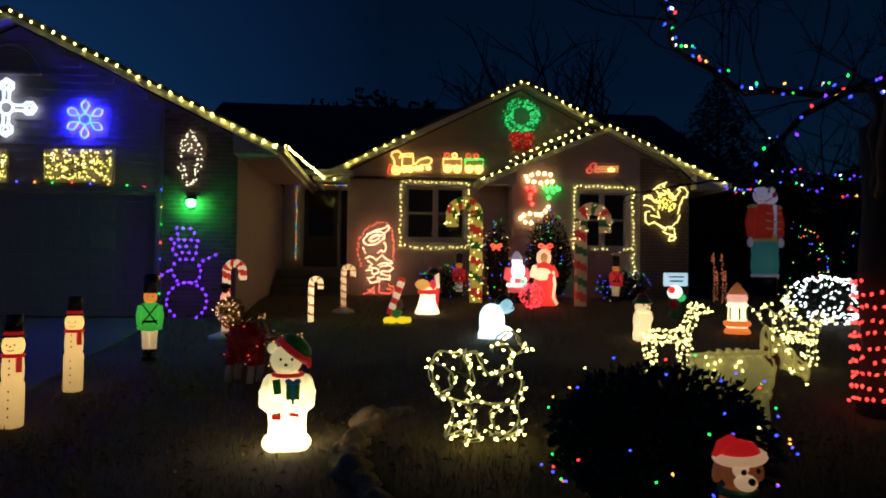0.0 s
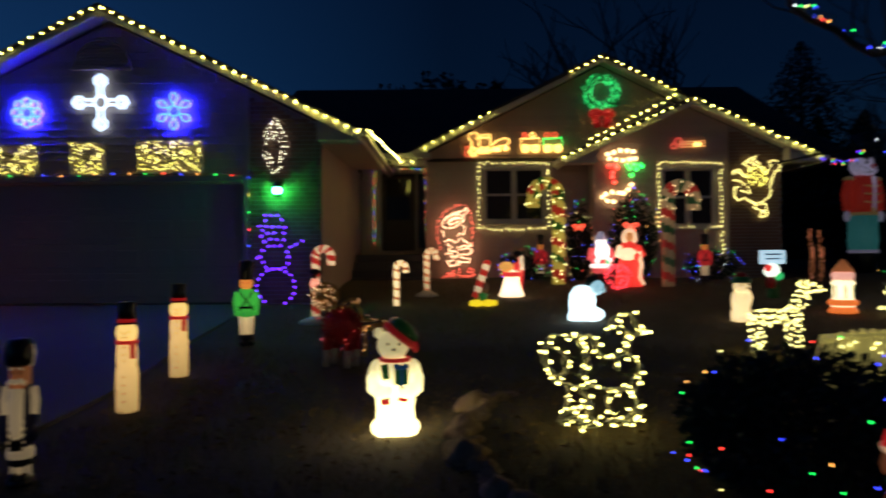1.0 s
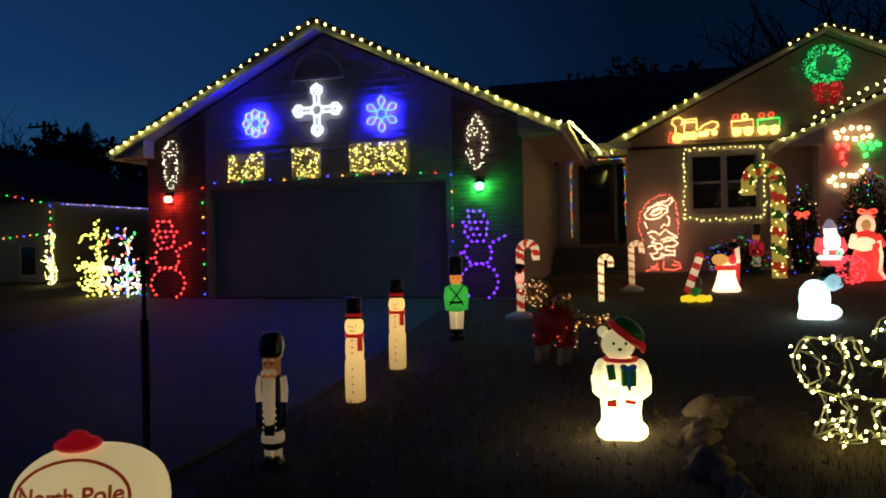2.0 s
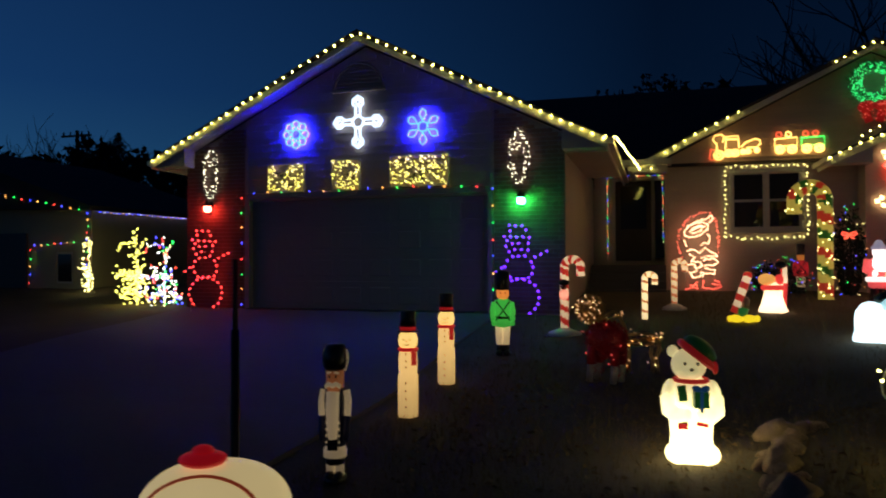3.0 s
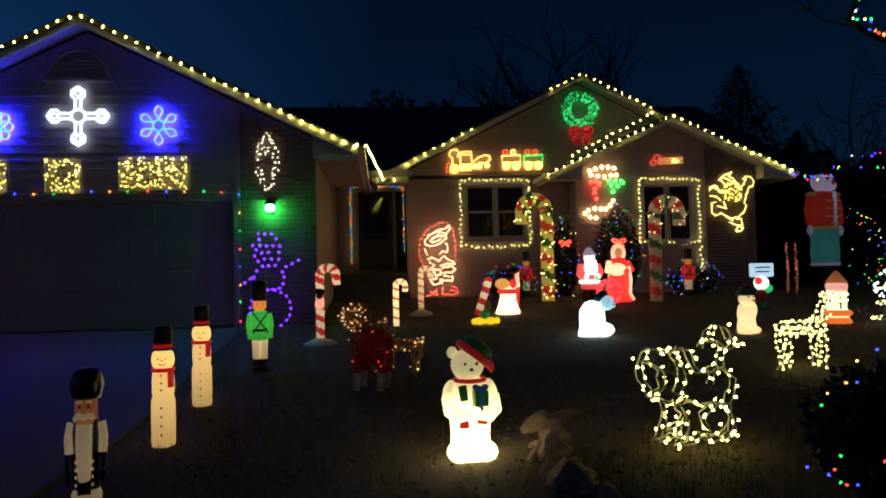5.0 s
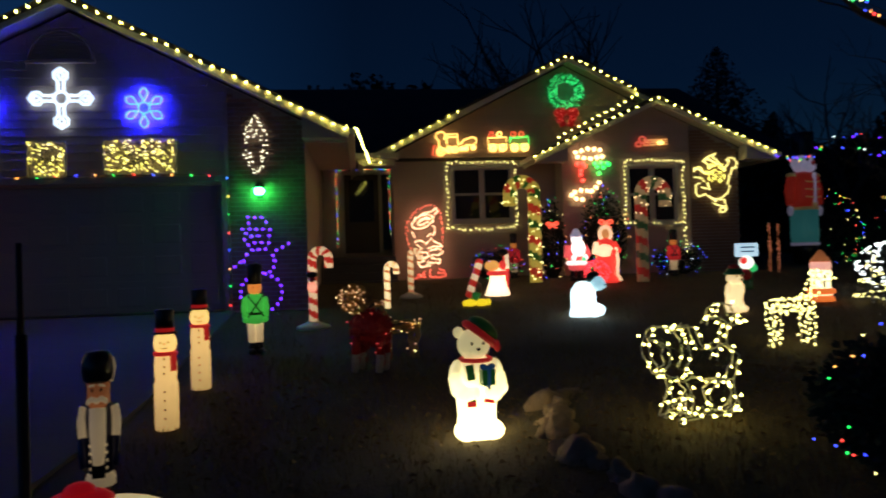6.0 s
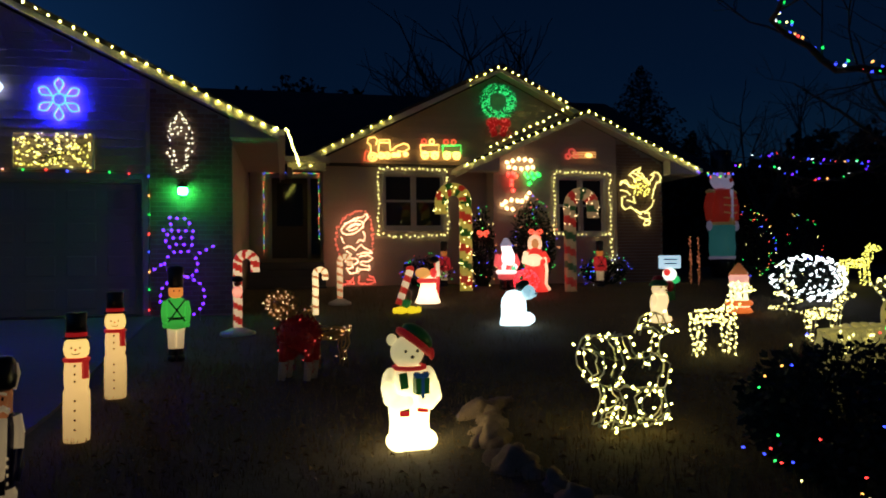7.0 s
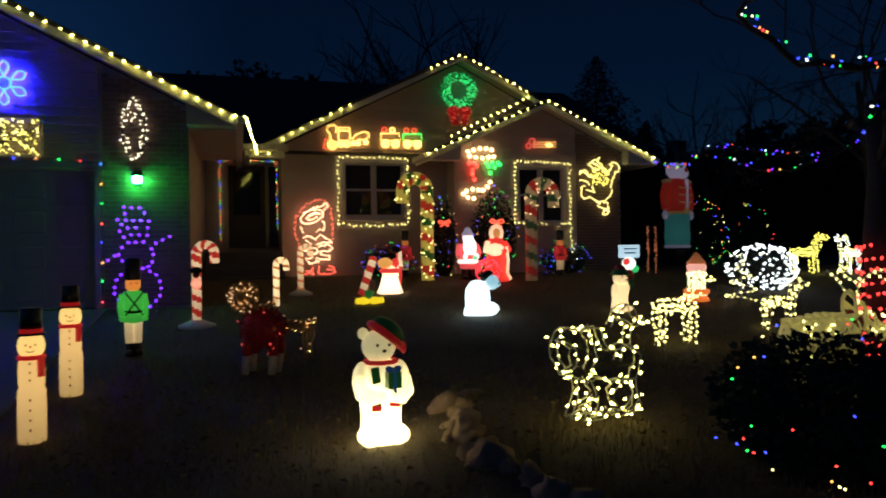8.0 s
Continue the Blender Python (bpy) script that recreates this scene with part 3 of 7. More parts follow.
def bulbs_joined(root, pts, mats, r, rng, jitter=0.01, stretch=1.5, pick=None):
    mats = mats if isinstance(mats, (list, tuple)) else (mats,)
    bm = bmesh.new()
    for k, p in enumerate(pts):
        axis = (rng.gauss(0, 1), rng.gauss(0, 1), rng.gauss(0, 1) + 0.4)
        bead(bm, Vector(p) + Vector([rng.gauss(0, jitter) for _ in range(3)]), r * rng.uniform(0.8, 1.2), axis, pick(k) if pick else rng.randrange(len(mats)), stretch)
    ob = part("bulbs", bm, list(mats), root)
    return tagged(ob, kind="stuff")


def wire(root, pts, r=0.004, m=WIRE):
    bm = bmesh.new()
    tube(bm, pts, r, 4)
    return part("wire", bm, m, root)


def string(name, pts, step, m, r, label, each=True, seed=1, jitter=0.008, group="", start=0.0):
    rng = random.Random(seed)
    root = thing(name, label, "string lights", group=group)
    wire(root, pts)
    where = along(pts, step, start)
    if each:
        bulbs_each(root, where, m, r, rng, jitter=jitter)
    else:
        bulbs_joined(root, where, m, r, rng, jitter, pick=(lambda k: k % len(m)) if isinstance(m, (list, tuple)) else None)
    return root


ROOF = "roofline light strings"
string("roofline_lights", [(-7.36, -0.432, 2.93), (-2.96, -0.432, 5.095), (1.46, -0.432, 2.92)], 0.192, WARM_C9, 0.0175, "warm white bulbs along the garage gable", seed=2, group=ROOF)
string("roofline_lights", [(1.47, -0.42, 2.97), (1.62, -0.30, 2.96), (1.90, 4.06, 2.97)], 0.17, WARM_C9, 0.0165, "warm white bulbs along the garage gutter", seed=3, group=ROOF)
string("roofline_lights", [(1.90, 4.06, 2.95), (2.06, 4.08, 2.95), (2.24, 4.08, 2.98), (2.40, 4.10, 3.30), (4.05, 4.10, 4.16), (4.08, 4.10, 4.26)], 0.245, WARM_C9, 0.0165, "warm white bulbs drooping along the lower rake", seed=4, group=ROOF)
string("roofline_lights", [(5.86, 4.12, 5.03), (6.6, 4.12, 5.41), (8.28, 4.12, 4.57), (8.26, 4.09, 4.50), (8.15, 4.0, 4.40), (6.2, 3.8, 3.42)], 0.19, WARM_C9, 0.0175, "warm white bulbs over the main gable peak", seed=5, group=ROOF)
string("roofline_lights", [(5.54, 3.32, 2.95), (8.43, 3.32, 4.25), (11.30, 3.32, 2.93)], 0.20, WARM_C9, 0.018, "warm white bulbs along the bay gable", seed=6, group=ROOF)

MULTI4 = (BLUE, AMBER, GREEN, RED)
string("garage_door_lights", [(-5.58, -0.03, 0.08), (-5.58, -0.03, 2.20), (-5.2, -0.03, 2.27), (-0.9, -0.03, 2.27), (-0.52, -0.03, 2.20), (-0.52, -0.03, 0.08)], 0.30, MULTI4, 0.017, "sparse coloured mini lights round the garage door", seed=7)
string("entry_lights", [(1.08, E_Y - 0.06, 1.10), (1.08, E_Y - 0.06, 3.0), (2.40, E_Y - 0.06, 3.0), (2.40, E_Y - 0.06, 1.35)], 0.062, (RED, GREEN, AMBER, BLUE, BLUE, GREEN, WARM, RED, AMBER), 0.0125, "coloured lights in red, green and blue round the entry", each=False, seed=8)
string("window_lights", [(3.70, H_Y - 0.05, 1.42), (3.70, H_Y - 0.05, 2.97), (5.36, H_Y - 0.05, 2.97), (5.36, H_Y - 0.05, 1.42), (4.6, H_Y - 0.05, 1.38), (3.70, H_Y - 0.05, 1.42)], 0.105, WARM, 0.018, "warm white mini lights framing the window", seed=9, group="window light strings", jitter=0.015)
string("window_lights", [(7.74, B_Y - 0.05, 1.42), (7.74, B_Y - 0.05, 2.86), (9.14, B_Y - 0.05, 2.86), (9.18, B_Y - 0.05, 0.5)], 0.10, WARM, 0.018, "warm white mini lights framing the window and hanging down", seed=10, group="window light strings", jitter=0.012)
string("window_lights", [(7.74, B_Y - 0.05, 1.42), (8.1, B_Y - 0.05, 1.36), (8.45, B_Y - 0.05, 1.40), (8.8, B_Y - 0.05, 1.33), (9.15, B_Y - 0.05, 1.42)], 0.10, WARM, 0.018, "warm white mini lights in a swag below the window", seed=11, group="window light strings", jitter=0.012)


# ---- lamps, light panels and motifs on the garage ----
def wall_lamp(x, m, label):
    root = thing("wall_lamp", label, "wall lamp", pose(x, 0, 1.97), group="garage wall lamps")
    bm = bmesh.new()
    box(bm, (0, -0.012, 0.02), (0.11, 0.03, 0.26))
    rod(bm, (0, -0.02, 0.12), (0, -0.12, 0.16), 0.012)
    part("bracket", bm, IRON, root, "black bracket")
    bm = bmesh.new()
    lathe(bm, [(0.085, 0.05), (0.09, 0.065), (0.03, 0.13), (0.012, 0.17)], 12, at=(0, -0.12, 0))
    part("cap", bm, IRON, root, "black cap")
    bm = bmesh.new()
    lathe(bm, [(0.03, -0.065), (0.068, -0.05), (0.078, 0.0), (0.066, 0.045), (0.03, 0.055)], 14, at=(0, -0.12, 0))
    part("bulb", bm, m, root, "glowing coloured flood bulb")
    return root


wall_lamp(0.0, GREEN_LAMP, "wall lamp with a glowing green bulb on the brick")
wall_lamp(-6.3, RED_LAMP, "wall lamp with a glowing red bulb on the brick")


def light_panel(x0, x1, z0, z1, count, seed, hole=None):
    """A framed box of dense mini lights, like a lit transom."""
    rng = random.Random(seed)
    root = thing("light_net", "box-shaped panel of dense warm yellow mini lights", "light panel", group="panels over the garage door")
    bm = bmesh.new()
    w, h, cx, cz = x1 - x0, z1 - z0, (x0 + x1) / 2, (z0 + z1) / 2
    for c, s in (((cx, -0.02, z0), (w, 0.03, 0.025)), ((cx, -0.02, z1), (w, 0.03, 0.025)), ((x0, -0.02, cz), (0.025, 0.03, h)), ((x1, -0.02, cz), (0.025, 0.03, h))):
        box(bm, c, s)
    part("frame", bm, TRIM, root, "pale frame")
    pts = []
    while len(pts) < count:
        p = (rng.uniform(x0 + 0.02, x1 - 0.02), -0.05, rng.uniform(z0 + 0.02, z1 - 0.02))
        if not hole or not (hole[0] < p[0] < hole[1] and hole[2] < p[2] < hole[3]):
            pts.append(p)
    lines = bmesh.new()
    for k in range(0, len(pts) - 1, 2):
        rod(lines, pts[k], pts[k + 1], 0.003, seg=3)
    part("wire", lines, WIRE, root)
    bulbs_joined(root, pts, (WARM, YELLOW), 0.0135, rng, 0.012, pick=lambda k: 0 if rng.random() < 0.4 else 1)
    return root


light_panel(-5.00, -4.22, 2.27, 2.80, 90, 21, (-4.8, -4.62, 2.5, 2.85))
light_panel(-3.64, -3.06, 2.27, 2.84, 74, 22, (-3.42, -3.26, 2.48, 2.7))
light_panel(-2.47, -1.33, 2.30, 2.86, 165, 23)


def light_spray(x, z0, z1, seed, label):
    """A tall oval teardrop of mini lights."""
    rng = random.Random(seed)
    root = thing("light_spray", label, "light decoration", group="ovals beside the garage door")
    cz, rz, rx = (z0 + z1) / 2, (z1 - z0) / 2, 0.165
    rim = [(px, -0.07, pz) for px, _, pz in ring_pts(x, cz, rx, rz, 34)]
    bm = bmesh.new()
    tube(bm, rim, 0.008, 5, closed=True)
    for s in (-1, 1):
        rod(bm, (x, -0.07, cz + s * rz), (x, 0.035, cz + s * rz), 0.006, seg=5)
    part("hoop", bm, WIRE, root)
    pts = list(rim)
    while len(pts) < 62:
        a, q = rng.uniform(0, 6.28), math.sqrt(rng.random()) * 0.9
        p = (x + rx * q * math.cos(a), -0.08, cz + rz * q * math.sin(a))
        if math.hypot((p[0] - x) / 0.10, (p[2] - cz + 0.05) / 0.2) > 1:
            pts.append(p)
    bulbs_joined(root, pts, PALE, 0.0125, rng, 0.016)
    return root


light_spray(-0.04, 2.29, 3.21, 31, "tall oval wreath of warm white mini lights over the green lamp")
light_spray(-6.27, 2.20, 3.12, 32, "tall oval wreath of warm white mini lights over the red lamp")


def petal(cx, cz, a, r0, r1, w, n=7):
    """A leaf-shaped loop that points away from the middle."""
    ca, sa = math.cos(a), math.sin(a)
    side = [(r0 + (r1 - r0) * i / n, w * math.sin(math.pi * (i / n) ** 1.6)) for i in range(n + 1)]
    loop = side + [(u, -v) for u, v in side[-2:0:-1]]
    return [(cx + u * ca - v * sa, -0.06, cz + u * sa + v * ca) for u, v in loop]


def snowflake(cx, cz, n, r, m_out, m_in, width, label, turn=0.0, hub=0.1, tube_r=0.013, m_hub=None):
    root = thing("light_snowflake", label, "light motif", group="snowflakes on the garage")
    bm = bmesh.new()
    tube(bm, [(x, -0.05, z) for x, _, z in ring_pts(cx, cz, hub, hub, 16)], tube_r, 6, closed=True)
    part("hub", bm, m_out, root)
    for k in range(n):
        bm = bmesh.new()
        loop = petal(cx, cz, turn + 2 * math.pi * k / n, hub, r, width)
        tube(bm, loop, tube_r, 6, closed=True)
        leaf = part("petal", bm, m_out, root)
        # Added strip, hidden behind the petal tube, throws the blue halo on the wall.
        bm = bmesh.new()
        tube(bm, [(x, -0.03, z) for x, _, z in loop], 0.007, 5, closed=True)
        part("wash_strip", bm, m_in, leaf, "added deep blue strip that washes the wall")
    bm = bmesh.new()
    for k in range(3):
        a = math.pi * k / 3
        rod(bm, (cx - r * 0.8 * math.cos(a), -0.02, cz - r * 0.8 * math.sin(a)), (cx + r * 0.8 * math.cos(a), -0.02, cz + r * 0.8 * math.sin(a)), 0.006, seg=5)
    part("frame", bm, FRAME, root, "thin white frame")
    return root


snowflake(-4.38, 3.36, 8, 0.27, FLAKE_TIP, FLAKE_WASH, 0.075, "eight-petalled blue LED snowflake on the siding", hub=0.09)
snowflake(-1.81, 3.37, 6, 0.33, FLAKE_TIP, FLAKE_WASH, 0.065, "six-armed blue LED snowflake on the siding", turn=0.52, hub=0.09)


def cross_flake():
    cx, cz = -3.09, 3.53
    root = thing("light_cross", "bright white cross-shaped LED snowflake on the siding", "light motif", group="snowflakes on the garage")
    bm = bmesh.new()
    tube(bm, [(x, -0.05, z) for x, _, z in ring_pts(cx, cz, 0.11, 0.11, 18)], 0.022, 6, closed=True)
    part("hub", bm, FLAKE_WHITE, root)
    for k in range(4):
        ca, sa = math.cos(k * math.pi / 2), math.sin(k * math.pi / 2)
        to = lambda u, v: (cx + u * ca - v * sa, -0.055, cz + u * sa + v * ca)
        bm = bmesh.new()
        tube(bm, [to(0.12, 0.045), to(0.28, 0.045), to(0.33, 0.10), to(0.42, 0.10), to(0.46, 0.04), to(0.49, 0.0), to(0.46, -0.04), to(0.42, -0.10), to(0.33, -0.10), to(0.28, -0.045), to(0.12, -0.045)], 0.022, 6)
        tube(bm, [to(0.30, 0.0), to(0.38, 0.05), to(0.44, 0.0), to(0.38, -0.05)], 0.018, 6, closed=True)
        part("arm", bm, FLAKE_WHITE, root)
    return root


cross_flake()


def led_snowman(x, y, rz, m_top, m_low, seed, label, wide=1.0):
    """An outline snowman of large LED bulbs on a wire frame."""
    rng = random.Random(seed)
    root = thing("light_snowman", label, "light figure", pose(x, y, ground_z(x, y), 0, 0, rz), group="LED snowmen")
    paths = [
        [(-0.14, 0, 1.58), (0.16, 0, 1.57)], [(-0.13, 0, 1.49), (-0.12, 0, 1.42)], [(0.14, 0, 1.49), (0.13, 0, 1.42)],
        [(-0.23, 0, 1.40), (0.24, 0, 1.37)], [(-0.17, 0, 1.33), (-0.20, 0, 1.22), (-0.15, 0, 1.12), (-0.08, 0, 1.04), (0.12, 0, 1.06), (0.18, 0, 1.16), (0.18, 0, 1.30)],
        [(-0.09, 0, 1.27), (0.1, 0, 1.28)], [(-0.05, 0, 1.17), (0.06, 0, 1.17)],
        [(-0.18, 0, 0.98), (-0.22, 0, 0.86), (-0.16, 0, 0.74), (-0.10, 0, 0.66), (0.22, 0, 0.69), (0.26, 0, 0.80), (0.27, 0, 0.92), (0.20, 0, 1.02)],
        [(-0.28, 0, 0.86), (-0.44, 0, 0.72)], [(0.30, 0, 1.04), (0.56, 0, 1.17)],
        ring_pts(0.04, 0.36, 0.33, 0.31, 16, 0.0, -60, 240)]
    bm = bmesh.new()
    pts = []
    for p in paths:
        p = [(a * wide, b - 0.1, c) for a, b, c in p]
        tube(bm, p, 0.007, 5)
        pts += along(p, 0.108)
    for s in (-0.25, 0.3):
        rod(bm, (s * wide, -0.1, 0.2), (s * wide, -0.1, -0.06), 0.006, seg=5)
    part("wire_frame", bm, FRAME, root, "thin wire frame")
    for top in (True, False):
        bulbs_each(root, [p for p in pts if (p[2] > 0.86) == top], m_top if top else m_low, 0.025, rng, 1.15, 0.004)
    return root


led_snowman(-0.02, -0.25, 0, PURPLE, PURPLE, 41, "outline snowman of purple LED bulbs beside the garage")
led_snowman(-6.30, -0.25, 38, REDPINK, REDPINK, 42, "outline figure of red LED bulbs turned aslant at the garage corner", wide=0.92)


# ---- motifs on the house front ----
def rope(bm, pts, slot=0, r=0.014, closed=False):
    tube(bm, pts, r, 6, slot, closed)


def train(x0, z0):
    root = thing("light_train", "warm rope-light locomotive motif on the house front", "light motif", pose(x0, H_Y - 0.05, z0), group="rope-light train")
    P = lambda *uv: [(u, 0, v) for u, v in uv]
    bm = bmesh.new()
    rope(bm, P((0.18, 0.22), (0.18, 0.38), (0.10, 0.45), (0.14, 0.56), (0.28, 0.58), (0.34, 0.52), (0.30, 0.40)))
    rope(bm, P((0.36, 0.26), (0.38, 0.52), (0.62, 0.53), (0.64, 0.26)))
    rope(bm, P((0.38, 0.46), (0.60, 0.46)))
    rope(bm, P((0.68, 0.28), (0.78, 0.38), (0.96, 0.45), (1.06, 0.42), (1.08, 0.34), (0.98, 0.26), (0.80, 0.26)))
    part("body_outline", bm, WARM_ROPE, root)
    bm = bmesh.new()
    rope(bm, P((0.02, 0.04), (0.06, 0.26), (0.18, 0.22), (0.14, 0.02)), closed=True)
    part("cowcatcher", bm, RED_ROPE, root, "red rope light")
    for u, v, q in ((0.22, 0.12, 0.10), (0.42, 0.16, 0.075), (0.56, 0.16, 0.075), (0.72, 0.18, 0.05), (0.82, 0.18, 0.05), (1.0, 0.20, 0.05)):
        bm = bmesh.new()
        rope(bm, ring_pts(u, v, q, q, 14), closed=True)
        rope(bm, ring_pts(u, v, q * 0.45, q * 0.45, 10), closed=True)
        part("wheel", bm, WARM_ROPE, root)
    return root


train(3.36, 3.12)


def wagons(x0, z0):
    root = thing("light_wagons", "warm rope-light wagon motif with red and green loads", "light motif", pose(x0, H_Y - 0.05, z0), group="rope-light train")
    for u, m in ((0.0, WARM_ROPE), (0.53, GREEN)):
        bm = bmesh.new()
        rope(bm, [(u + 0.02, 0, 0.34), (u + 0.02, 0, 0.16), (u + 0.46, 0, 0.16), (u + 0.46, 0, 0.34), (u + 0.02, 0, 0.32)], r=0.012)
        part("wagon_outline", bm, m, root)
        for k in range(2):
            bm = bmesh.new()
            rope(bm, ring_pts(u + 0.12 + 0.24 * k, 0.09, 0.085, 0.085, 14), closed=True, r=0.018)
            rope(bm, ring_pts(u + 0.12 + 0.24 * k, 0.09, 0.04, 0.04, 10), closed=True, r=0.018)
            part("wheel", bm, WARM_ROPE, root)
        for k, mm in enumerate((RED_ROPE, WARM_ROPE if u == 0 else RED_ROPE)):
            bm = bmesh.new()
            rope(bm, ring_pts(u + 0.1 + 0.19 * k, 0.41, 0.055, 0.055, 12), closed=True)
            part("load", bm, mm, root, "round glowing load")
    return root


wagons(4.70, 3.22)


def wreath():
    root = thing("light_wreath", "round green tinsel wreath with a red bow under the gable", "wreath", pose(6.61, H_Y - 0.09, 4.62))
    rng = random.Random(51)
    TINSEL = mat("green_tinsel", (0.02, 0.22, 0.05), 0.35, bump=0)
    bm = bmesh.new()
    for k in range(700):
        a, q, b = rng.uniform(0, 6.283), rng.gauss(0.345, 0.05), rng.uniform(0, 6.283)
        c = Vector((q * math.cos(a), rng.gauss(0, 0.03), q * math.sin(a)))
        d = Vector((math.cos(a + rng.gauss(0, 0.7)), rng.gauss(0, 0.5), math.sin(a + rng.gauss(0, 0.7)))) * rng.uniform(0.06, 0.13)
        w = Vector((-d.z, 0.02, d.x)).normalized() * 0.006
        bm.faces.new([bm.verts.new(v) for v in (c - w, c + w, c + d)])
    part("tinsel", bm, TINSEL, root, "green tinsel")
    pts = [(q * math.cos(a), -0.05, q * math.sin(a)) for a, q in [(rng.uniform(0, 6.283), rng.uniform(0.22, 0.45)) for _ in range(420)]]
    bulbs_joined(root, pts, lit("green_mini_light", (0.02, 0.80, 0.18), 1.3), 0.012, rng, 0.01)
    bm = bmesh.new()
    for s in (-1, 1):
        ball(bm, (s * 0.15, -0.06, -0.50), (0.17, 0.05, 0.12), 14, ry=s * 12)
        box(bm, (s * 0.13, -0.05, -0.69), (0.15, 0.02, 0.30), ry=s * 16)
    ball(bm, (0, -0.09, -0.49), 0.06, 12)
    part("bow", bm, mould("red_ribbon_lit", (0.55, 0.03, 0.03), (0.9, 0.04, 0.03), -0.5, 0.16, 0.08, 0.3), root, "red ribbon bow")
    bulbs_joined(root, [(rng.uniform(-0.28, 0.28), -0.12, rng.uniform(-0.82, -0.40)) for _ in range(46)], lit("red_bow_light", (1.0, 0.05, 0.04), 0.9), 0.013, rng, 0.01)
    return root


wreath()


def stocking():
    root = thing("light_stocking", "stocking outline of large warm, red and green bulbs", "light motif", pose(6.42, B_Y - 0.07, 1.96), group="bay motifs")
    rng = random.Random(52)
    outline = [(0.18, 0, 1.12), (0.80, 0, 1.16), (0.86, 0, 0.92), (0.22, 0, 0.90)]
    bm = bmesh.new()
    tube(bm, [*outline, (0.22, 0, 0.55), (0.30, 0, 0.32), (0.05, 0, 0.20), (0.02, 0, 0.05), (0.30, 0, 0.0), (0.62, 0, 0.18), (0.74, 0, 0.45), (0.86, 0, 0.90)], 0.006, 5)
    part("wire_frame", bm, FRAME, root)
    groups = ((along([(0.16, 0, 1.10), (0.45, 0, 1.18), (0.72, 0, 1.16), (0.80, 0, 1.0), (0.5, 0, 0.97), (0.2, 0, 0.99)], 0.15), PEACH),
              (along([(0.20, 0, 0.84), (0.44, 0, 0.80), (0.30, 0, 0.72), (0.24, 0, 0.60), (0.32, 0, 0.45)], 0.14), RED),
              (along([(0.60, 0, 0.86), (0.98, 0, 0.84), (0.80, 0, 0.74), (0.64, 0, 0.76), (0.72, 0, 0.58)], 0.15), GREEN),
              (along([(0.70, 0, 0.42), (0.62, 0, 0.26), (0.5, 0, 0.2), (0.24, 0, 0.22), (0.04, 0, 0.18), (0.08, 0, 0.06), (0.30, 0, 0.02)], 0.14), PEACH))
    for pts, m in groups:
        bulbs_each(root, pts, m, 0.056, rng, 1.1, 0.012)
    return root


stocking()


def wall_sleigh():
    root = thing("light_sleigh", "small glowing sleigh plaque with a red figure over the window", "light motif", pose(8.05, B_Y - 0.05, 3.13), group="bay motifs")
    bm = bmesh.new()
    for z in (0.08, 0.14, 0.19):
        rope(bm, [(0.16, 0, z), (0.45, 0, z + 0.01), (0.74, 0, z + 0.02)], r=0.016)
    part("sleigh", bm, lit("dim_amber_rope", (1.0, 0.40, 0.10), 0.8), root)
    bm = bmesh.new()
    ball(bm, (0.56, -0.02, 0.13), (0.09, 0.03, 0.05), 12)
    part("lantern", bm, WARM_ROPE, root, "bright warm lamp")
    bm = bmesh.new()
    for u, v, q in ((0.04, 0.10, 0.06), (0.14, 0.20, 0.08), (0.24, 0.13, 0.06)):
        rope(bm, ring_pts(u, v, q, q, 10), closed=True, r=0.02)
    part("figure", bm, lit("dim_red_rope", (0.9, 0.06, 0.04), 0.7), root, "red figure")
    return root


wall_sleigh()


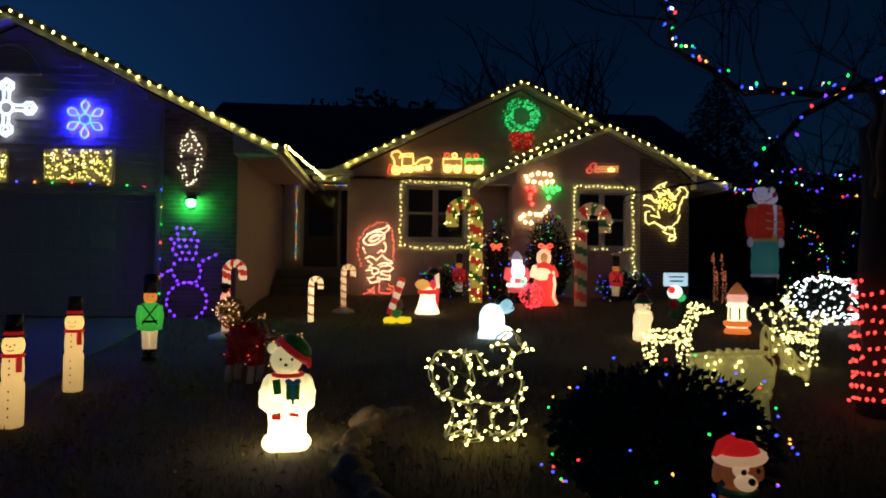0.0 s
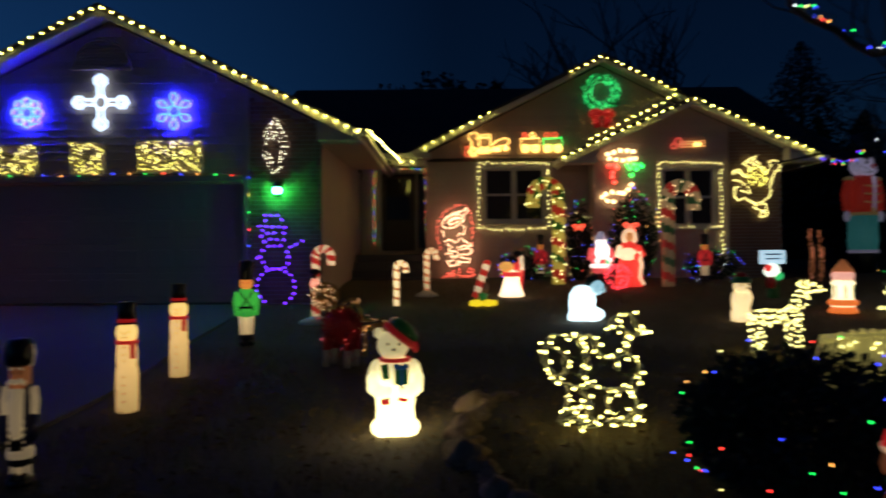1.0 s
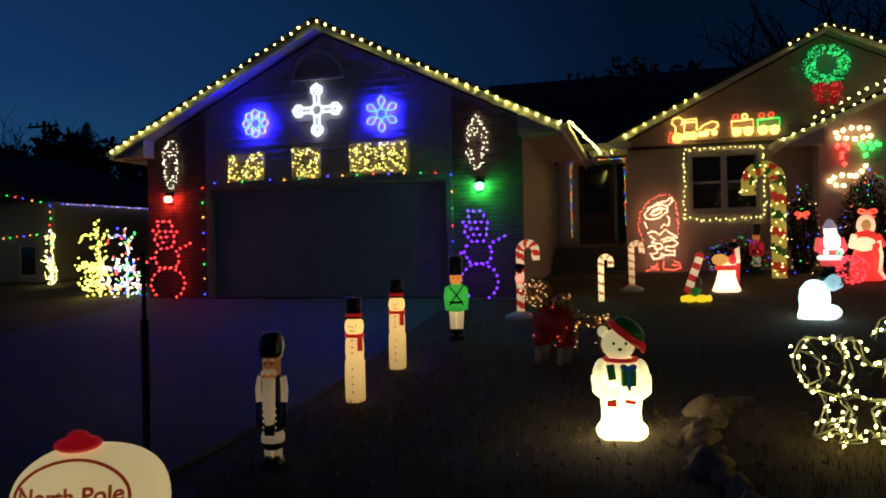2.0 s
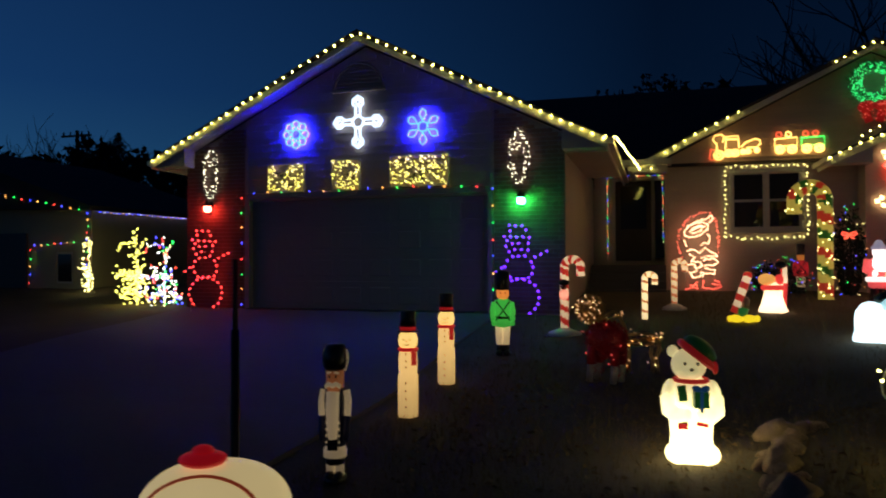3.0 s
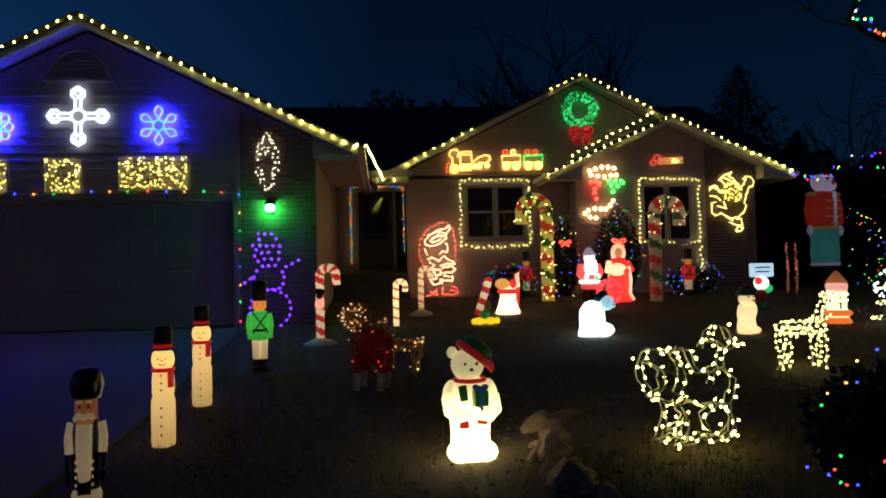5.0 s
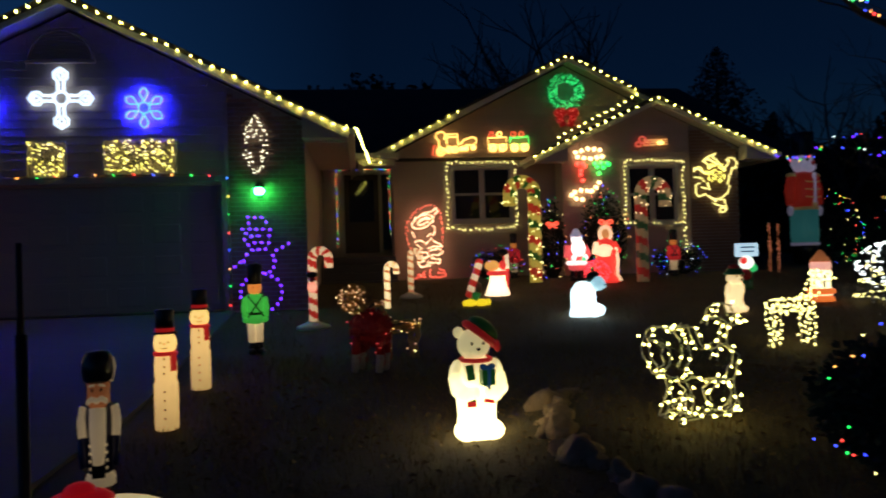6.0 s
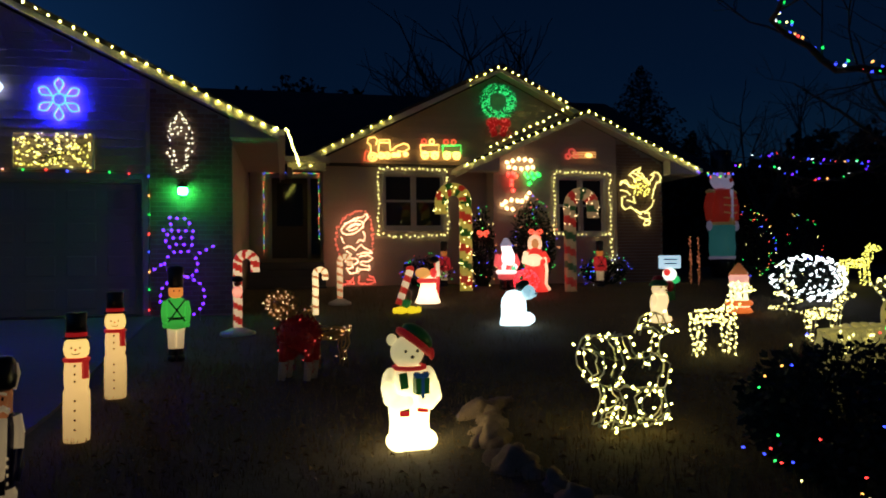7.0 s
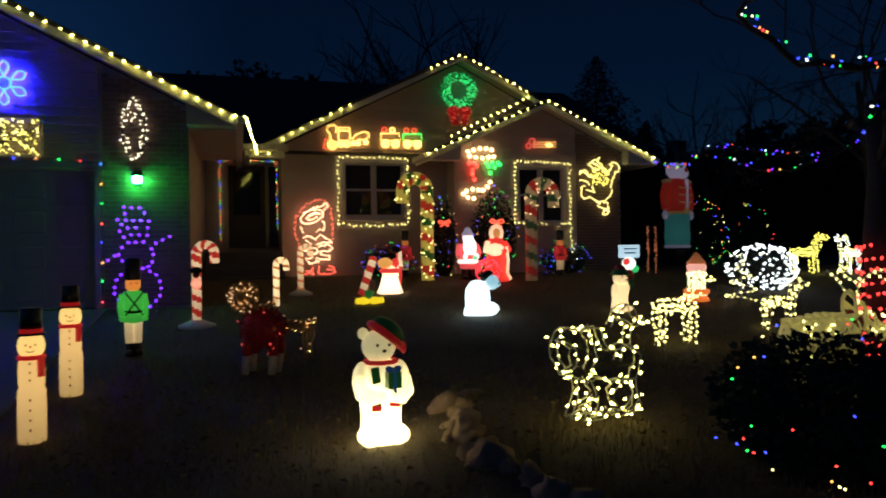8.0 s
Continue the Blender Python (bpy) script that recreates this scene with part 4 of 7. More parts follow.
def bell_elf():
    """A dancing figure of knobbly light rope: raised arms, a dense beard and a curled foot."""
    root = thing("light_elf", "yellow-white rope-light dancing figure on the bay", "light motif", pose(9.93, B_Y - 0.06, 2.30), group="bay motifs")
    ROPE = lit("pale_yellow_rope", (1.0, 0.87, 0.26), 2.0)
    rng = random.Random(53)
    P = lambda *uv: [(0.01 * u, 0, 0.01 * v) for u, v in uv]
    strokes = {
        "hat_outline": [P((-29, 52), (-18, 61), (1, 69), (-7, 59), (4, 55), (14, 41), (23, 33)), P((-27, 52), (-20, 46), (-12, 35)), P((-18, 56), (-4, 50), (6, 42))],
        "arm_outline": [P((-27, 22), (-36, 31), (-51, 37), (-53, 28), (-42, 39), (-34, 37), (-31, 28), (-22, 22)), P((-51, 15), (-38, 13), (-29, 7), (-27, 2)),
                        P((21, 31), (30, 41), (36, 52), (28, 53), (36, 59), (47, 57), (54, 48), (51, 35), (43, 35), (34, 13), (30, -4))],
        "belly_outline": [P((34, -9), (30, -22), (14, -35), (-3, -38), (-16, -31)), P((-20, 0), (-14, -15), (-36, -9))],
        "foot_outline": [P((-40, 0), (-49, -2), (-49, -24), (-42, -31), (-27, -26), (-14, -33), (1, -44)),
                         P((-7, -46), (4, -52), (23, -55), (21, -39), (10, -39)), P((12, -57), (8, -68), (21, -68), (25, -59), (12, -57))]}
    for name, lines in strokes.items():
        bm = bmesh.new()
        for line in lines:
            rope(bm, line, r=0.009)
            for p in along(line, 0.038):
                bead(bm, p + Vector((rng.gauss(0, 0.006), -0.008, rng.gauss(0, 0.006))), rng.uniform(0.014, 0.022), (0, 1, 0), 0)
        part(name, bm, ROPE, root)
    bm = bmesh.new()
    for u, v in ((-0.3, -0.09), (0.3, -0.2), (0.02, 0.53)):
        rod(bm, (u, 0.0, v), (u, 0.10, v), 0.008, seg=5)
    part("bracket", bm, FRAME, root)
    bm = bmesh.new()
    for k in range(75):
        a, q = rng.uniform(0, 6.283), 0.25 * math.sqrt(rng.random())
        bead(bm, (q * math.cos(a) + 0.01, -0.02, 0.23 + q * math.sin(a)), 0.018, (0, 1, 0), 0)
    tagged(part("beard_lights", bm, YELLOW, root, "dense yellow lights"), kind="stuff")
    return root


bell_elf()


def rope_santa():
    """A standing outline figure of mini lights in white scrolls under a red arch of lights."""
    root = thing("light_santa", "mini-light standing figure in white and red before the wall", "light figure", pose(3.15, 4.32, 0.24))
    P = lambda *uv: [(0.01 * u, 0, 0.01 * v) for u, v in uv]
    rng = random.Random(54)
    red = lit("red_mini_light", (1.0, 0.10, 0.06), 2.6)
    arch = P((-36, 70), (-43, 90), (-44, 110), (-42, 132), (-32, 150), (-18, 164), (0, 172), (14, 174), (26, 168), (33, 152), (38, 130), (40, 108), (38, 88), (30, 72))
    bm = bmesh.new()
    tube(bm, arch, 0.006, 5)
    for s in (-0.3, 0.3):
        rod(bm, (s, 0, 0.75), (s, 0, -0.04), 0.008, seg=5)
    part("wire_frame", bm, FRAME, root)
    bulbs_joined(root, along(arch, 0.05), red, 0.018, rng, 0.016)
    hat = [(-0.07 + 0.26 * math.cos(a) * 0.92 - 0.14 * math.sin(a) * 0.4, 0, 1.35 + 0.26 * math.cos(a) * 0.4 + 0.14 * math.sin(a) * 0.92) for a in [k * 0.35 for k in range(19)]]
    curl = [(-0.05 + 0.14 * math.cos(a) * 0.92 - 0.06 * math.sin(a) * 0.4, 0, 1.36 + 0.14 * math.cos(a) * 0.4 + 0.06 * math.sin(a) * 0.92) for a in [k * 0.5 for k in range(12)]]
    white = {"hat_outline": [hat, curl, P((-22, 143), (-4, 154), (14, 158), (24, 166), (29, 158), (21, 150)), P((-14, 134), (0, 142), (12, 142))],
             "cheek_outline": [P((-32, 112), (-29, 104), (-26, 98))],
             "face_outline": [P((17, 126), (22, 116), (20, 104), (10, 106), (2, 100))],
             "coat_outline": [P((-24, 88), (-12, 92), (0, 84), (12, 96), (20, 88), (34, 82), (36, 76), (18, 78), (2, 72)), P((-22, 82), (-10, 74), (-18, 66), (0, 64), (6, 56), (-8, 50)),
                              P((8, 68), (30, 72), (39, 64), (30, 56), (14, 58), (10, 50), (32, 46), (32, 38), (8, 38), (6, 30)), P((-24, 58), (-10, 60), (-6, 44), (-20, 40), (-14, 30), (2, 32), (4, 44))]}
    for name, lines in white.items():
        bm = bmesh.new()
        for line in lines:
            rope(bm, line, r=0.008)
            for p in along(line, 0.045):
                bead(bm, p + Vector((rng.gauss(0, 0.008), -0.008, rng.gauss(0, 0.008))), rng.uniform(0.013, 0.022), (0, 1, 0), 0)
        part(name, bm, PINK_ROPE, root, "peach-white mini lights")
    for s in (0, 1):
        bm = bmesh.new()
        for line in ((P((8, 24), (6, 8), (30, 5), (44, 10), (40, 20), (28, 26)), P((26, 16), (38, 14))) if s else (P((-6, 20), (-14, 8), (-30, 4)), P((-6, 12), (-4, 4), (-22, 14)))):
            rope(bm, line, r=0.006)
            for p in along(line, 0.05):
                bead(bm, p + Vector((0, -0.006, rng.gauss(0, 0.008))), 0.017, (0, 1, 0), 0)
        part("boot_outline", bm, red, root, "red mini lights")
    return root


rope_santa()


# ---- blow-moulded figures on the lawn ----
CREAM = (0.78, 0.74, 0.62)
P_BLACK = mat("glossy_black_paint", (0.012, 0.012, 0.014), 0.3, bump=0, vary=0.2)
P_RED = mat("glossy_red_paint", (0.42, 0.015, 0.02), 0.35, bump=0, vary=0.25)
P_GREEN = mat("glossy_green_paint", (0.03, 0.20, 0.06), 0.35, bump=0, vary=0.25)
P_NAVY = mat("navy_paint", (0.02, 0.025, 0.10), 0.35, bump=0, vary=0.25)
P_WHITE = mat("white_plastic", (0.70, 0.66, 0.56), 0.4, bump=0, vary=0.1)
P_SKIN = mat("peach_paint", (0.50, 0.24, 0.14), 0.4, bump=0, vary=0.2)
P_GOLD = mat("gold_paint", (0.55, 0.38, 0.08), 0.3, 0.4, bump=0)


def bear():
    m = [mould("bear_white_plastic", CREAM, (1.0, 0.84, 0.38), 0.14, 3.6, 0.42, 0.66), P_BLACK,
         mould("bear_red_paint", (0.40, 0.02, 0.02), (0.9, 0.03, 0.03), 0.3, 0.45, 0.10, 0.6),
         mould("bear_green_paint", (0.02, 0.10, 0.03), (0.04, 0.3, 0.05), 0.3, 0.12, 0.015, 0.6),
         mould("bear_blue_paint", (0.02, 0.06, 0.16), (0.03, 0.12, 0.30), 0.3, 0.25, 0.08, 0.6)]
    bm = bmesh.new()
    lathe(bm, [(0.10, 0.0), (0.185, 0.01), (0.195, 0.10), (0.185, 0.22), (0.20, 0.38), (0.215, 0.52), (0.18, 0.64), (0.11, 0.70), (0.08, 0.72)], 28, 0, squash=0.82)
    for s in (-1, 1):
        ball(bm, (s * 0.115, -0.07, 0.085), (0.125, 0.16, 0.09), 18, 0, rz=s * 12)
        ball(bm, (s * 0.192, -0.02, 0.565), (0.072, 0.09, 0.13), 16, 0, ry=s * -8)
        tube(bm, [(s * 0.205, -0.04, 0.54), (s * 0.20, -0.13, 0.45), (s * 0.14, -0.20, 0.42), (s * 0.06, -0.22, 0.43)], [0.075, 0.075, 0.068, 0.05], 12, 0)
        ball(bm, (s * 0.06, -0.225, 0.43), 0.052, 12, 0)
    ball(bm, (-0.02, -0.02, 0.82), (0.158, 0.145, 0.138), 24, 0)
    ball(bm, (-0.015, -0.125, 0.785), (0.085, 0.06, 0.055), 16, 0)
    ball(bm, (-0.16, 0.0, 0.925), (0.052, 0.03, 0.052), 14, 0)
    for x in (-0.065, 0.045):
        ball(bm, (x, -0.150, 0.84), 0.0155, 10, 1)
    ball(bm, (-0.012, -0.188, 0.795), (0.02, 0.014, 0.015), 10, 1)
    band = [(0.05 + 0.165 * math.cos(a) * math.cos(0.62), 0.0 + 0.15 * math.sin(a), 0.905 - 0.165 * math.cos(a) * math.sin(0.62)) for a in [2 * math.pi * k / 24 for k in range(24)]]
    tube(bm, band, 0.034, 10, 2, closed=True)
    ball(bm, (0.085, 0.01, 0.945), (0.165, 0.15, 0.088), 20, 3, ry=35)
    ball(bm, (0.205, -0.05, 0.80), (0.03, 0.035, 0.055), 10, 2)
    tube(bm, [(0.145 * math.cos(a), 0.125 * math.sin(a) - 0.015, 0.690) for a in [2 * math.pi * k / 20 for k in range(20)]], 0.021, 8, 2, closed=True)
    box(bm, (-0.095, -0.185, 0.60), (0.075, 0.03, 0.13), slot=3, ry=-8)
    box(bm, (-0.095, -0.205, 0.375), (0.085, 0.025, 0.035), slot=3)
    box(bm, (-0.095, -0.208, 0.335), (0.088, 0.025, 0.045), slot=2)
    box(bm, (0.075, -0.205, 0.355), (0.10, 0.03, 0.03), slot=2, ry=8)
    box(bm, (0.06, -0.215, 0.56), (0.13, 0.09, 0.13), slot=3, rz=6)
    box(bm, (0.06, -0.222, 0.53), (0.028, 0.085, 0.20), slot=4, rz=6)
    for s in (-1, 1):
        ball(bm, (0.06 + s * 0.035, -0.22, 0.645), (0.045, 0.03, 0.03), 12, 4, ry=s * -18)
    return solid("bear_figure", bm, m, "glowing white plastic bear in a beret, holding a gift", "lawn figure", on_ground(2.50, -6.62, 4) @ Matrix.Diagonal((0.82, 0.86, 0.90, 1)))


bear()


def snowman(x, y, rz, label):
    m = [mould("snowman_plastic", CREAM, (1.0, 0.60, 0.19), 0.62, 0.84, 0.40, 0.7), P_BLACK, mould("snowman_red", (0.42, 0.02, 0.02), (0.8, 0.02, 0.02), 0.7, 0.35, 0.15, 0.5),
         mould("snowman_face", CREAM, (1.0, 0.64, 0.18), 0.78, 1.05, 0.75, 0.3)]
    bm = bmesh.new()
    lathe(bm, [(0.06, 0.0), (0.108, 0.005), (0.113, 0.05), (0.114, 0.28), (0.112, 0.42), (0.098, 0.455), (0.104, 0.49), (0.106, 0.58), (0.100, 0.66), (0.075, 0.70)], 24, 0)
    lathe(bm, [(0.07, 0.70), (0.10, 0.735), (0.11, 0.785), (0.10, 0.84), (0.07, 0.875)], 24, 3)
    lathe(bm, [(0.04, 0.868), (0.118, 0.872), (0.118, 0.885), (0.088, 0.892)], 24, 1)
    lathe(bm, [(0.093, 0.890), (0.093, 0.925)], 24, 2)
    lathe(bm, [(0.088, 0.925), (0.084, 1.0), (0.090, 1.08), (0.085, 1.09), (0.02, 1.092)], 24, 1)
    tube(bm, [(0.098 * math.cos(a), 0.098 * math.sin(a), 0.695) for a in [2 * math.pi * k / 20 for k in range(20)]], 0.02, 8, 2, closed=True)
    box(bm, (0.075, -0.088, 0.62), (0.052, 0.03, 0.16), slot=2, rz=38)
    for z in (0.12, 0.20, 0.28, 0.36, 0.52, 0.58, 0.65):
        r = 0.111 if z < 0.45 else 0.102
        ball(bm, (-0.01, -r, z), 0.0105, 8, 1)
    for dx in (-0.038, 0.034):
        ball(bm, (dx, -0.102, 0.80), 0.009, 8, 1)
    ball(bm, (-0.003, -0.112, 0.785), 0.010, 8, 2)
    tube(bm, [(-0.035, -0.100, 0.755), (-0.018, -0.108, 0.745), (0.012, -0.108, 0.745), (0.032, -0.101, 0.756)], 0.0045, 5, 1)
    return solid("snowman_figure", bm, m, label, "lawn figure", on_ground(x, y, rz) @ Matrix.Diagonal((0.87, 0.87, 0.94, 1)), group="driveway snowmen")


snowman(-0.05, -5.86, 12, "tall glowing plastic snowman in a black hat on the drive's edge")
snowman(-0.03, -4.62, 10, "tall glowing plastic snowman with a red scarf further up the drive")


def soldier(x, y, h, rz, coat, glow_coat, lit_up, label, group="toy soldiers"):
    """A toy soldier: tall hat, round face, belted coat, legs and boots."""
    g = lit_up
    m = [mould("soldier_coat", coat, glow_coat, 0.62, 0.9 * g, 0.35 * g, 0.5), P_BLACK, mould("soldier_face", (0.55, 0.28, 0.14), (1.0, 0.30, 0.05), 0.8, 0.9 * g, 0.7 * g, 0.3),
         mould("soldier_legs", CREAM, (1.0, 0.68, 0.32), 0.5, 0.7 * g, 0.35 * g, 0.5), P_GOLD]
    bm = bmesh.new()
    k = h / 1.08
    for s in (-1, 1):
        ball(bm, (s * 0.055, -0.03, 0.035), (0.055, 0.085, 0.04), 12, 1)
        rod(bm, (s * 0.045, 0, 0.03), (s * 0.045, 0, 0.14), 0.05, 0.05, 12, 1)
        rod(bm, (s * 0.045, 0, 0.13), (s * 0.05, 0, 0.40), 0.048, 0.058, 12, 3)
        tube(bm, [(s * 0.125, 0, 0.68), (s * 0.145, -0.01, 0.56), (s * 0.135, -0.03, 0.44)], [0.035, 0.038, 0.034], 10, 0)
        ball(bm, (s * 0.135, -0.035, 0.41), 0.034, 10, 0)
    lathe(bm, [(0.08, 0.36), (0.128, 0.38), (0.122, 0.44), (0.108, 0.52), (0.125, 0.64), (0.115, 0.70), (0.05, 0.725)], 20, 0, squash=0.75)
    for s in (-1, 1):
        tube(bm, [(s * 0.10, -0.082, 0.70), (0.0, -0.100, 0.58), (s * -0.10, -0.082, 0.45)], 0.010, 6, 1)
    lathe(bm, [(0.112, 0.47), (0.112, 0.50)], 20, 1, squash=0.80)
    lathe(bm, [(0.05, 0.715), (0.083, 0.745), (0.09, 0.79), (0.085, 0.84), (0.06, 0.86)], 18, 2)
    for s in (-1, 1):
        ball(bm, (s * 0.033, -0.084, 0.80), 0.009, 8, 1)
    ball(bm, (0, -0.092, 0.775), 0.012, 8, 2)
    lathe(bm, [(0.088, 0.835), (0.094, 0.85), (0.095, 0.95), (0.105, 1.05), (0.08, 1.08), (0.02, 1.085)], 18, 1)
    ob = solid("toy_soldier", bm, m, label, "lawn figure", on_ground(x, y, rz), group=group)
    ob.scale = (0.9 * k, 0.9 * k, k)
    return ob


soldier(0.33, -3.24, 1.10, 15, (0.03, 0.30, 0.05), (0.06, 0.52, 0.06), 0.75, "glowing toy soldier in a green coat and tall black hat")
soldier(5.02, 3.45, 1.0, 0, (0.35, 0.02, 0.02), (0.75, 0.03, 0.04), 0.32, "dim toy soldier in a red coat by the house wall")
soldier(8.42, 2.75, 1.02, 0, (0.40, 0.02, 0.02), (0.85, 0.04, 0.04), 0.38, "toy soldier in a red coat by the bay window")


def nutcracker():
    """A squat nutcracker without a lamp: fur hat, moustache, long white beard, navy coat."""
    # Faint emission in cream and face replaces the light that falls on them.
    m = [mould("nutcracker_glow_cream", CREAM, (1.0, 0.70, 0.36), 0.5, 0.17, 0.09, 0.6), P_BLACK, mould("nutcracker_glow_face", (0.35, 0.15, 0.07), (0.8, 0.25, 0.08), 0.7, 0.13, 0.08, 0.4), P_NAVY]
    bm = bmesh.new()
    lathe(bm, [(0.15, 0.0), (0.16, 0.02), (0.15, 0.05), (0.09, 0.06)], 20, 1)
    for s in (-1, 1):
        rod(bm, (s * 0.06, 0, 0.05), (s * 0.06, 0, 0.20), 0.06, 0.065, 12, 0)
        ball(bm, (s * 0.06, -0.05, 0.06), (0.06, 0.09, 0.035), 12, 1)
        tube(bm, [(s * 0.15, 0, 0.72), (s * 0.175, -0.01, 0.62), (s * 0.17, -0.02, 0.50)], [0.05, 0.052, 0.045], 12, 0)
        tube(bm, [(s * 0.17, -0.02, 0.52), (s * 0.165, -0.04, 0.40), (s * 0.15, -0.06, 0.33)], [0.05, 0.05, 0.04], 12, 3)
        for z in (0.33, 0.38, 0.43, 0.48):
            ball(bm, (s * 0.085, -0.115, z), 0.012, 8, 0)
    lathe(bm, [(0.10, 0.19), (0.155, 0.20), (0.16, 0.25), (0.13, 0.29)], 20, 0, squash=0.75)
    lathe(bm, [(0.11, 0.14), (0.13, 0.15), (0.13, 0.20), (0.11, 0.21)], 20, 1, squash=0.75)
    lathe(bm, [(0.13, 0.28), (0.145, 0.34), (0.13, 0.50), (0.15, 0.66), (0.13, 0.74), (0.06, 0.76)], 20, 3, squash=0.75)
    tube(bm, [(0, -0.10, 0.72), (0, -0.125, 0.58), (0, -0.115, 0.44), (0, -0.11, 0.36)], [0.085, 0.085, 0.075, 0.06], 14, 0)
    box(bm, (0, -0.115, 0.315), (0.13, 0.05, 0.09), slot=1)
    lathe(bm, [(0.07, 0.68), (0.115, 0.72), (0.12, 0.86), (0.10, 0.90)], 18, 2)
    tube(bm, [(-0.10, -0.10, 0.76), (-0.05, -0.13, 0.785), (0, -0.13, 0.77), (0.05, -0.13, 0.785), (0.10, -0.10, 0.76)], 0.02, 8, 0)
    for s in (-1, 1):
        ball(bm, (s * 0.045, -0.115, 0.84), 0.013, 8, 1)
        tube(bm, [(s * 0.08, -0.10, 0.865), (s * 0.02, -0.12, 0.875)], 0.009, 5, 0)
    lathe(bm, [(0.11, 0.88), (0.15, 0.90), (0.168, 0.96), (0.16, 1.03), (0.12, 1.08), (0.03, 1.09)], 20, 1)
    tube(bm, [(0.13, 0, 0.88), (0.16, 0, 0.98), (0.15, 0, 1.04)], [0.02, 0.03, 0.015], 8, 0)
    return solid("nutcracker_figure", bm, m, "faintly self-lit nutcracker with a white beard, navy coat and fur hat", "lawn figure", on_ground(0.03, -7.66, 12) @ Matrix.Diagonal((0.54, 0.70, 0.91, 1)))


nutcracker()


def hook(h, span, side, lean=0.0):
    """The path of a candy cane, foot to tip."""
    r = span / 2
    top = h - r
    pts = [(lean * t, 0, top * t) for t in [i / 36 for i in range(37)]]
    return pts + [(lean + side * (r - r * math.cos(radians(a))), 0, top + r * math.sin(radians(a))) for a in range(8, 181, 8)] + [(lean + side * span, 0, top - d) for d in (0.03 * h, 0.06 * h, 0.09 * h, 0.12 * h)]


def candy_cane(x, y, h, span, r, side, mats, stripes, label, rz=0, lean=0.0, base=True, twist=2, group="candy canes"):
    root = thing("candy_cane", label, "candy cane", on_ground(x, y, rz), group=group)
    bm = bmesh.new()
    tube(bm, hook(h, span, side, lean), r, 12, slots=lambda i, k: int(i / (1.1 * stripes) + k * twist / 12) % len(mats))
    part("cane", bm, mats, root, "striped cane")
    if base:
        bm = bmesh.new()
        lathe(bm, [(0.05, -0.03), (r * 4.2, -0.02), (r * 3.9, 0.03), (r * 2.2, 0.07), (r * 1.1, 0.10)], 18)
        part("foot", bm, P_WHITE, root, "white snow-mound foot")
    return root


C_RED = mould("cane_red", (0.45, 0.02, 0.02), (0.9, 0.05, 0.03), 0.8, 0.42, 0.22, 0.9)
C_WHITE = mould("cane_white", CREAM, (1.0, 0.66, 0.36), 0.8, 0.75, 0.35, 0.9)
C_WARM = mould("cane_warm_white", CREAM, (1.0, 0.72, 0.34), 0.5, 1.3, 0.75, 0.8)
C_BAND = mould("cane_orange_band", (0.4, 0.10, 0.05), (0.8, 0.26, 0.08), 0.5, 0.55, 0.35, 0.8)
C_DIMW = mould("cane_dim_white", CREAM, (1.0, 0.62, 0.30), 0.7, 0.95, 0.30, 0.7)
pole_cane = candy_cane(0.92, -1.55, 1.13, 0.24, 0.062, 1, [C_RED, C_WHITE], 3, "red and white candy cane with a small figure hung on it")
bm = bmesh.new()
ball(bm, (0, -0.07, 0.60), (0.07, 0.06, 0.09), 14, 0)
ball(bm, (0, -0.08, 0.72), (0.05, 0.05, 0.05), 12, 1)
ball(bm, (0, -0.08, 0.78), (0.085, 0.05, 0.05), 12, 2)
part("ornament", bm, [mould("ornament_glow", (0.5, 0.05, 0.04), (1.0, 0.35, 0.22), 0.6, 1.2, 0.4, 0.15), P_RED, P_BLACK], pole_cane, "small glowing red figure with a black bow")
candy_cane(2.06, -0.15, 0.74, 0.16, 0.048, 1, [C_WARM, C_WARM, C_WARM, C_BAND], 2, "warm white candy cane with thin bands", base=False)
candy_cane(2.55, 1.10, 0.86, 0.18, 0.052, 1, [C_DIMW, C_DIMW, C_BAND], 2, "dim warm candy cane near the entry", base=True)

# Garland cloth emits a little, standing in for the mini lights shining on it.
GOLD_CLOTH = mould("self_lit_gold_garland", (0.42, 0.36, 0.08), (0.9, 0.65, 0.10), 1.2, 0.34, 0.26, 1.2)
RED_CLOTH = mould("self_lit_red_garland", (0.40, 0.03, 0.02), (0.8, 0.06, 0.02), 1.2, 0.30, 0.22, 1.2)
GREEN_CLOTH = mould("self_lit_green_garland", (0.03, 0.16, 0.03), (0.1, 0.3, 0.03), 1.2, 0.10, 0.08, 1.2)


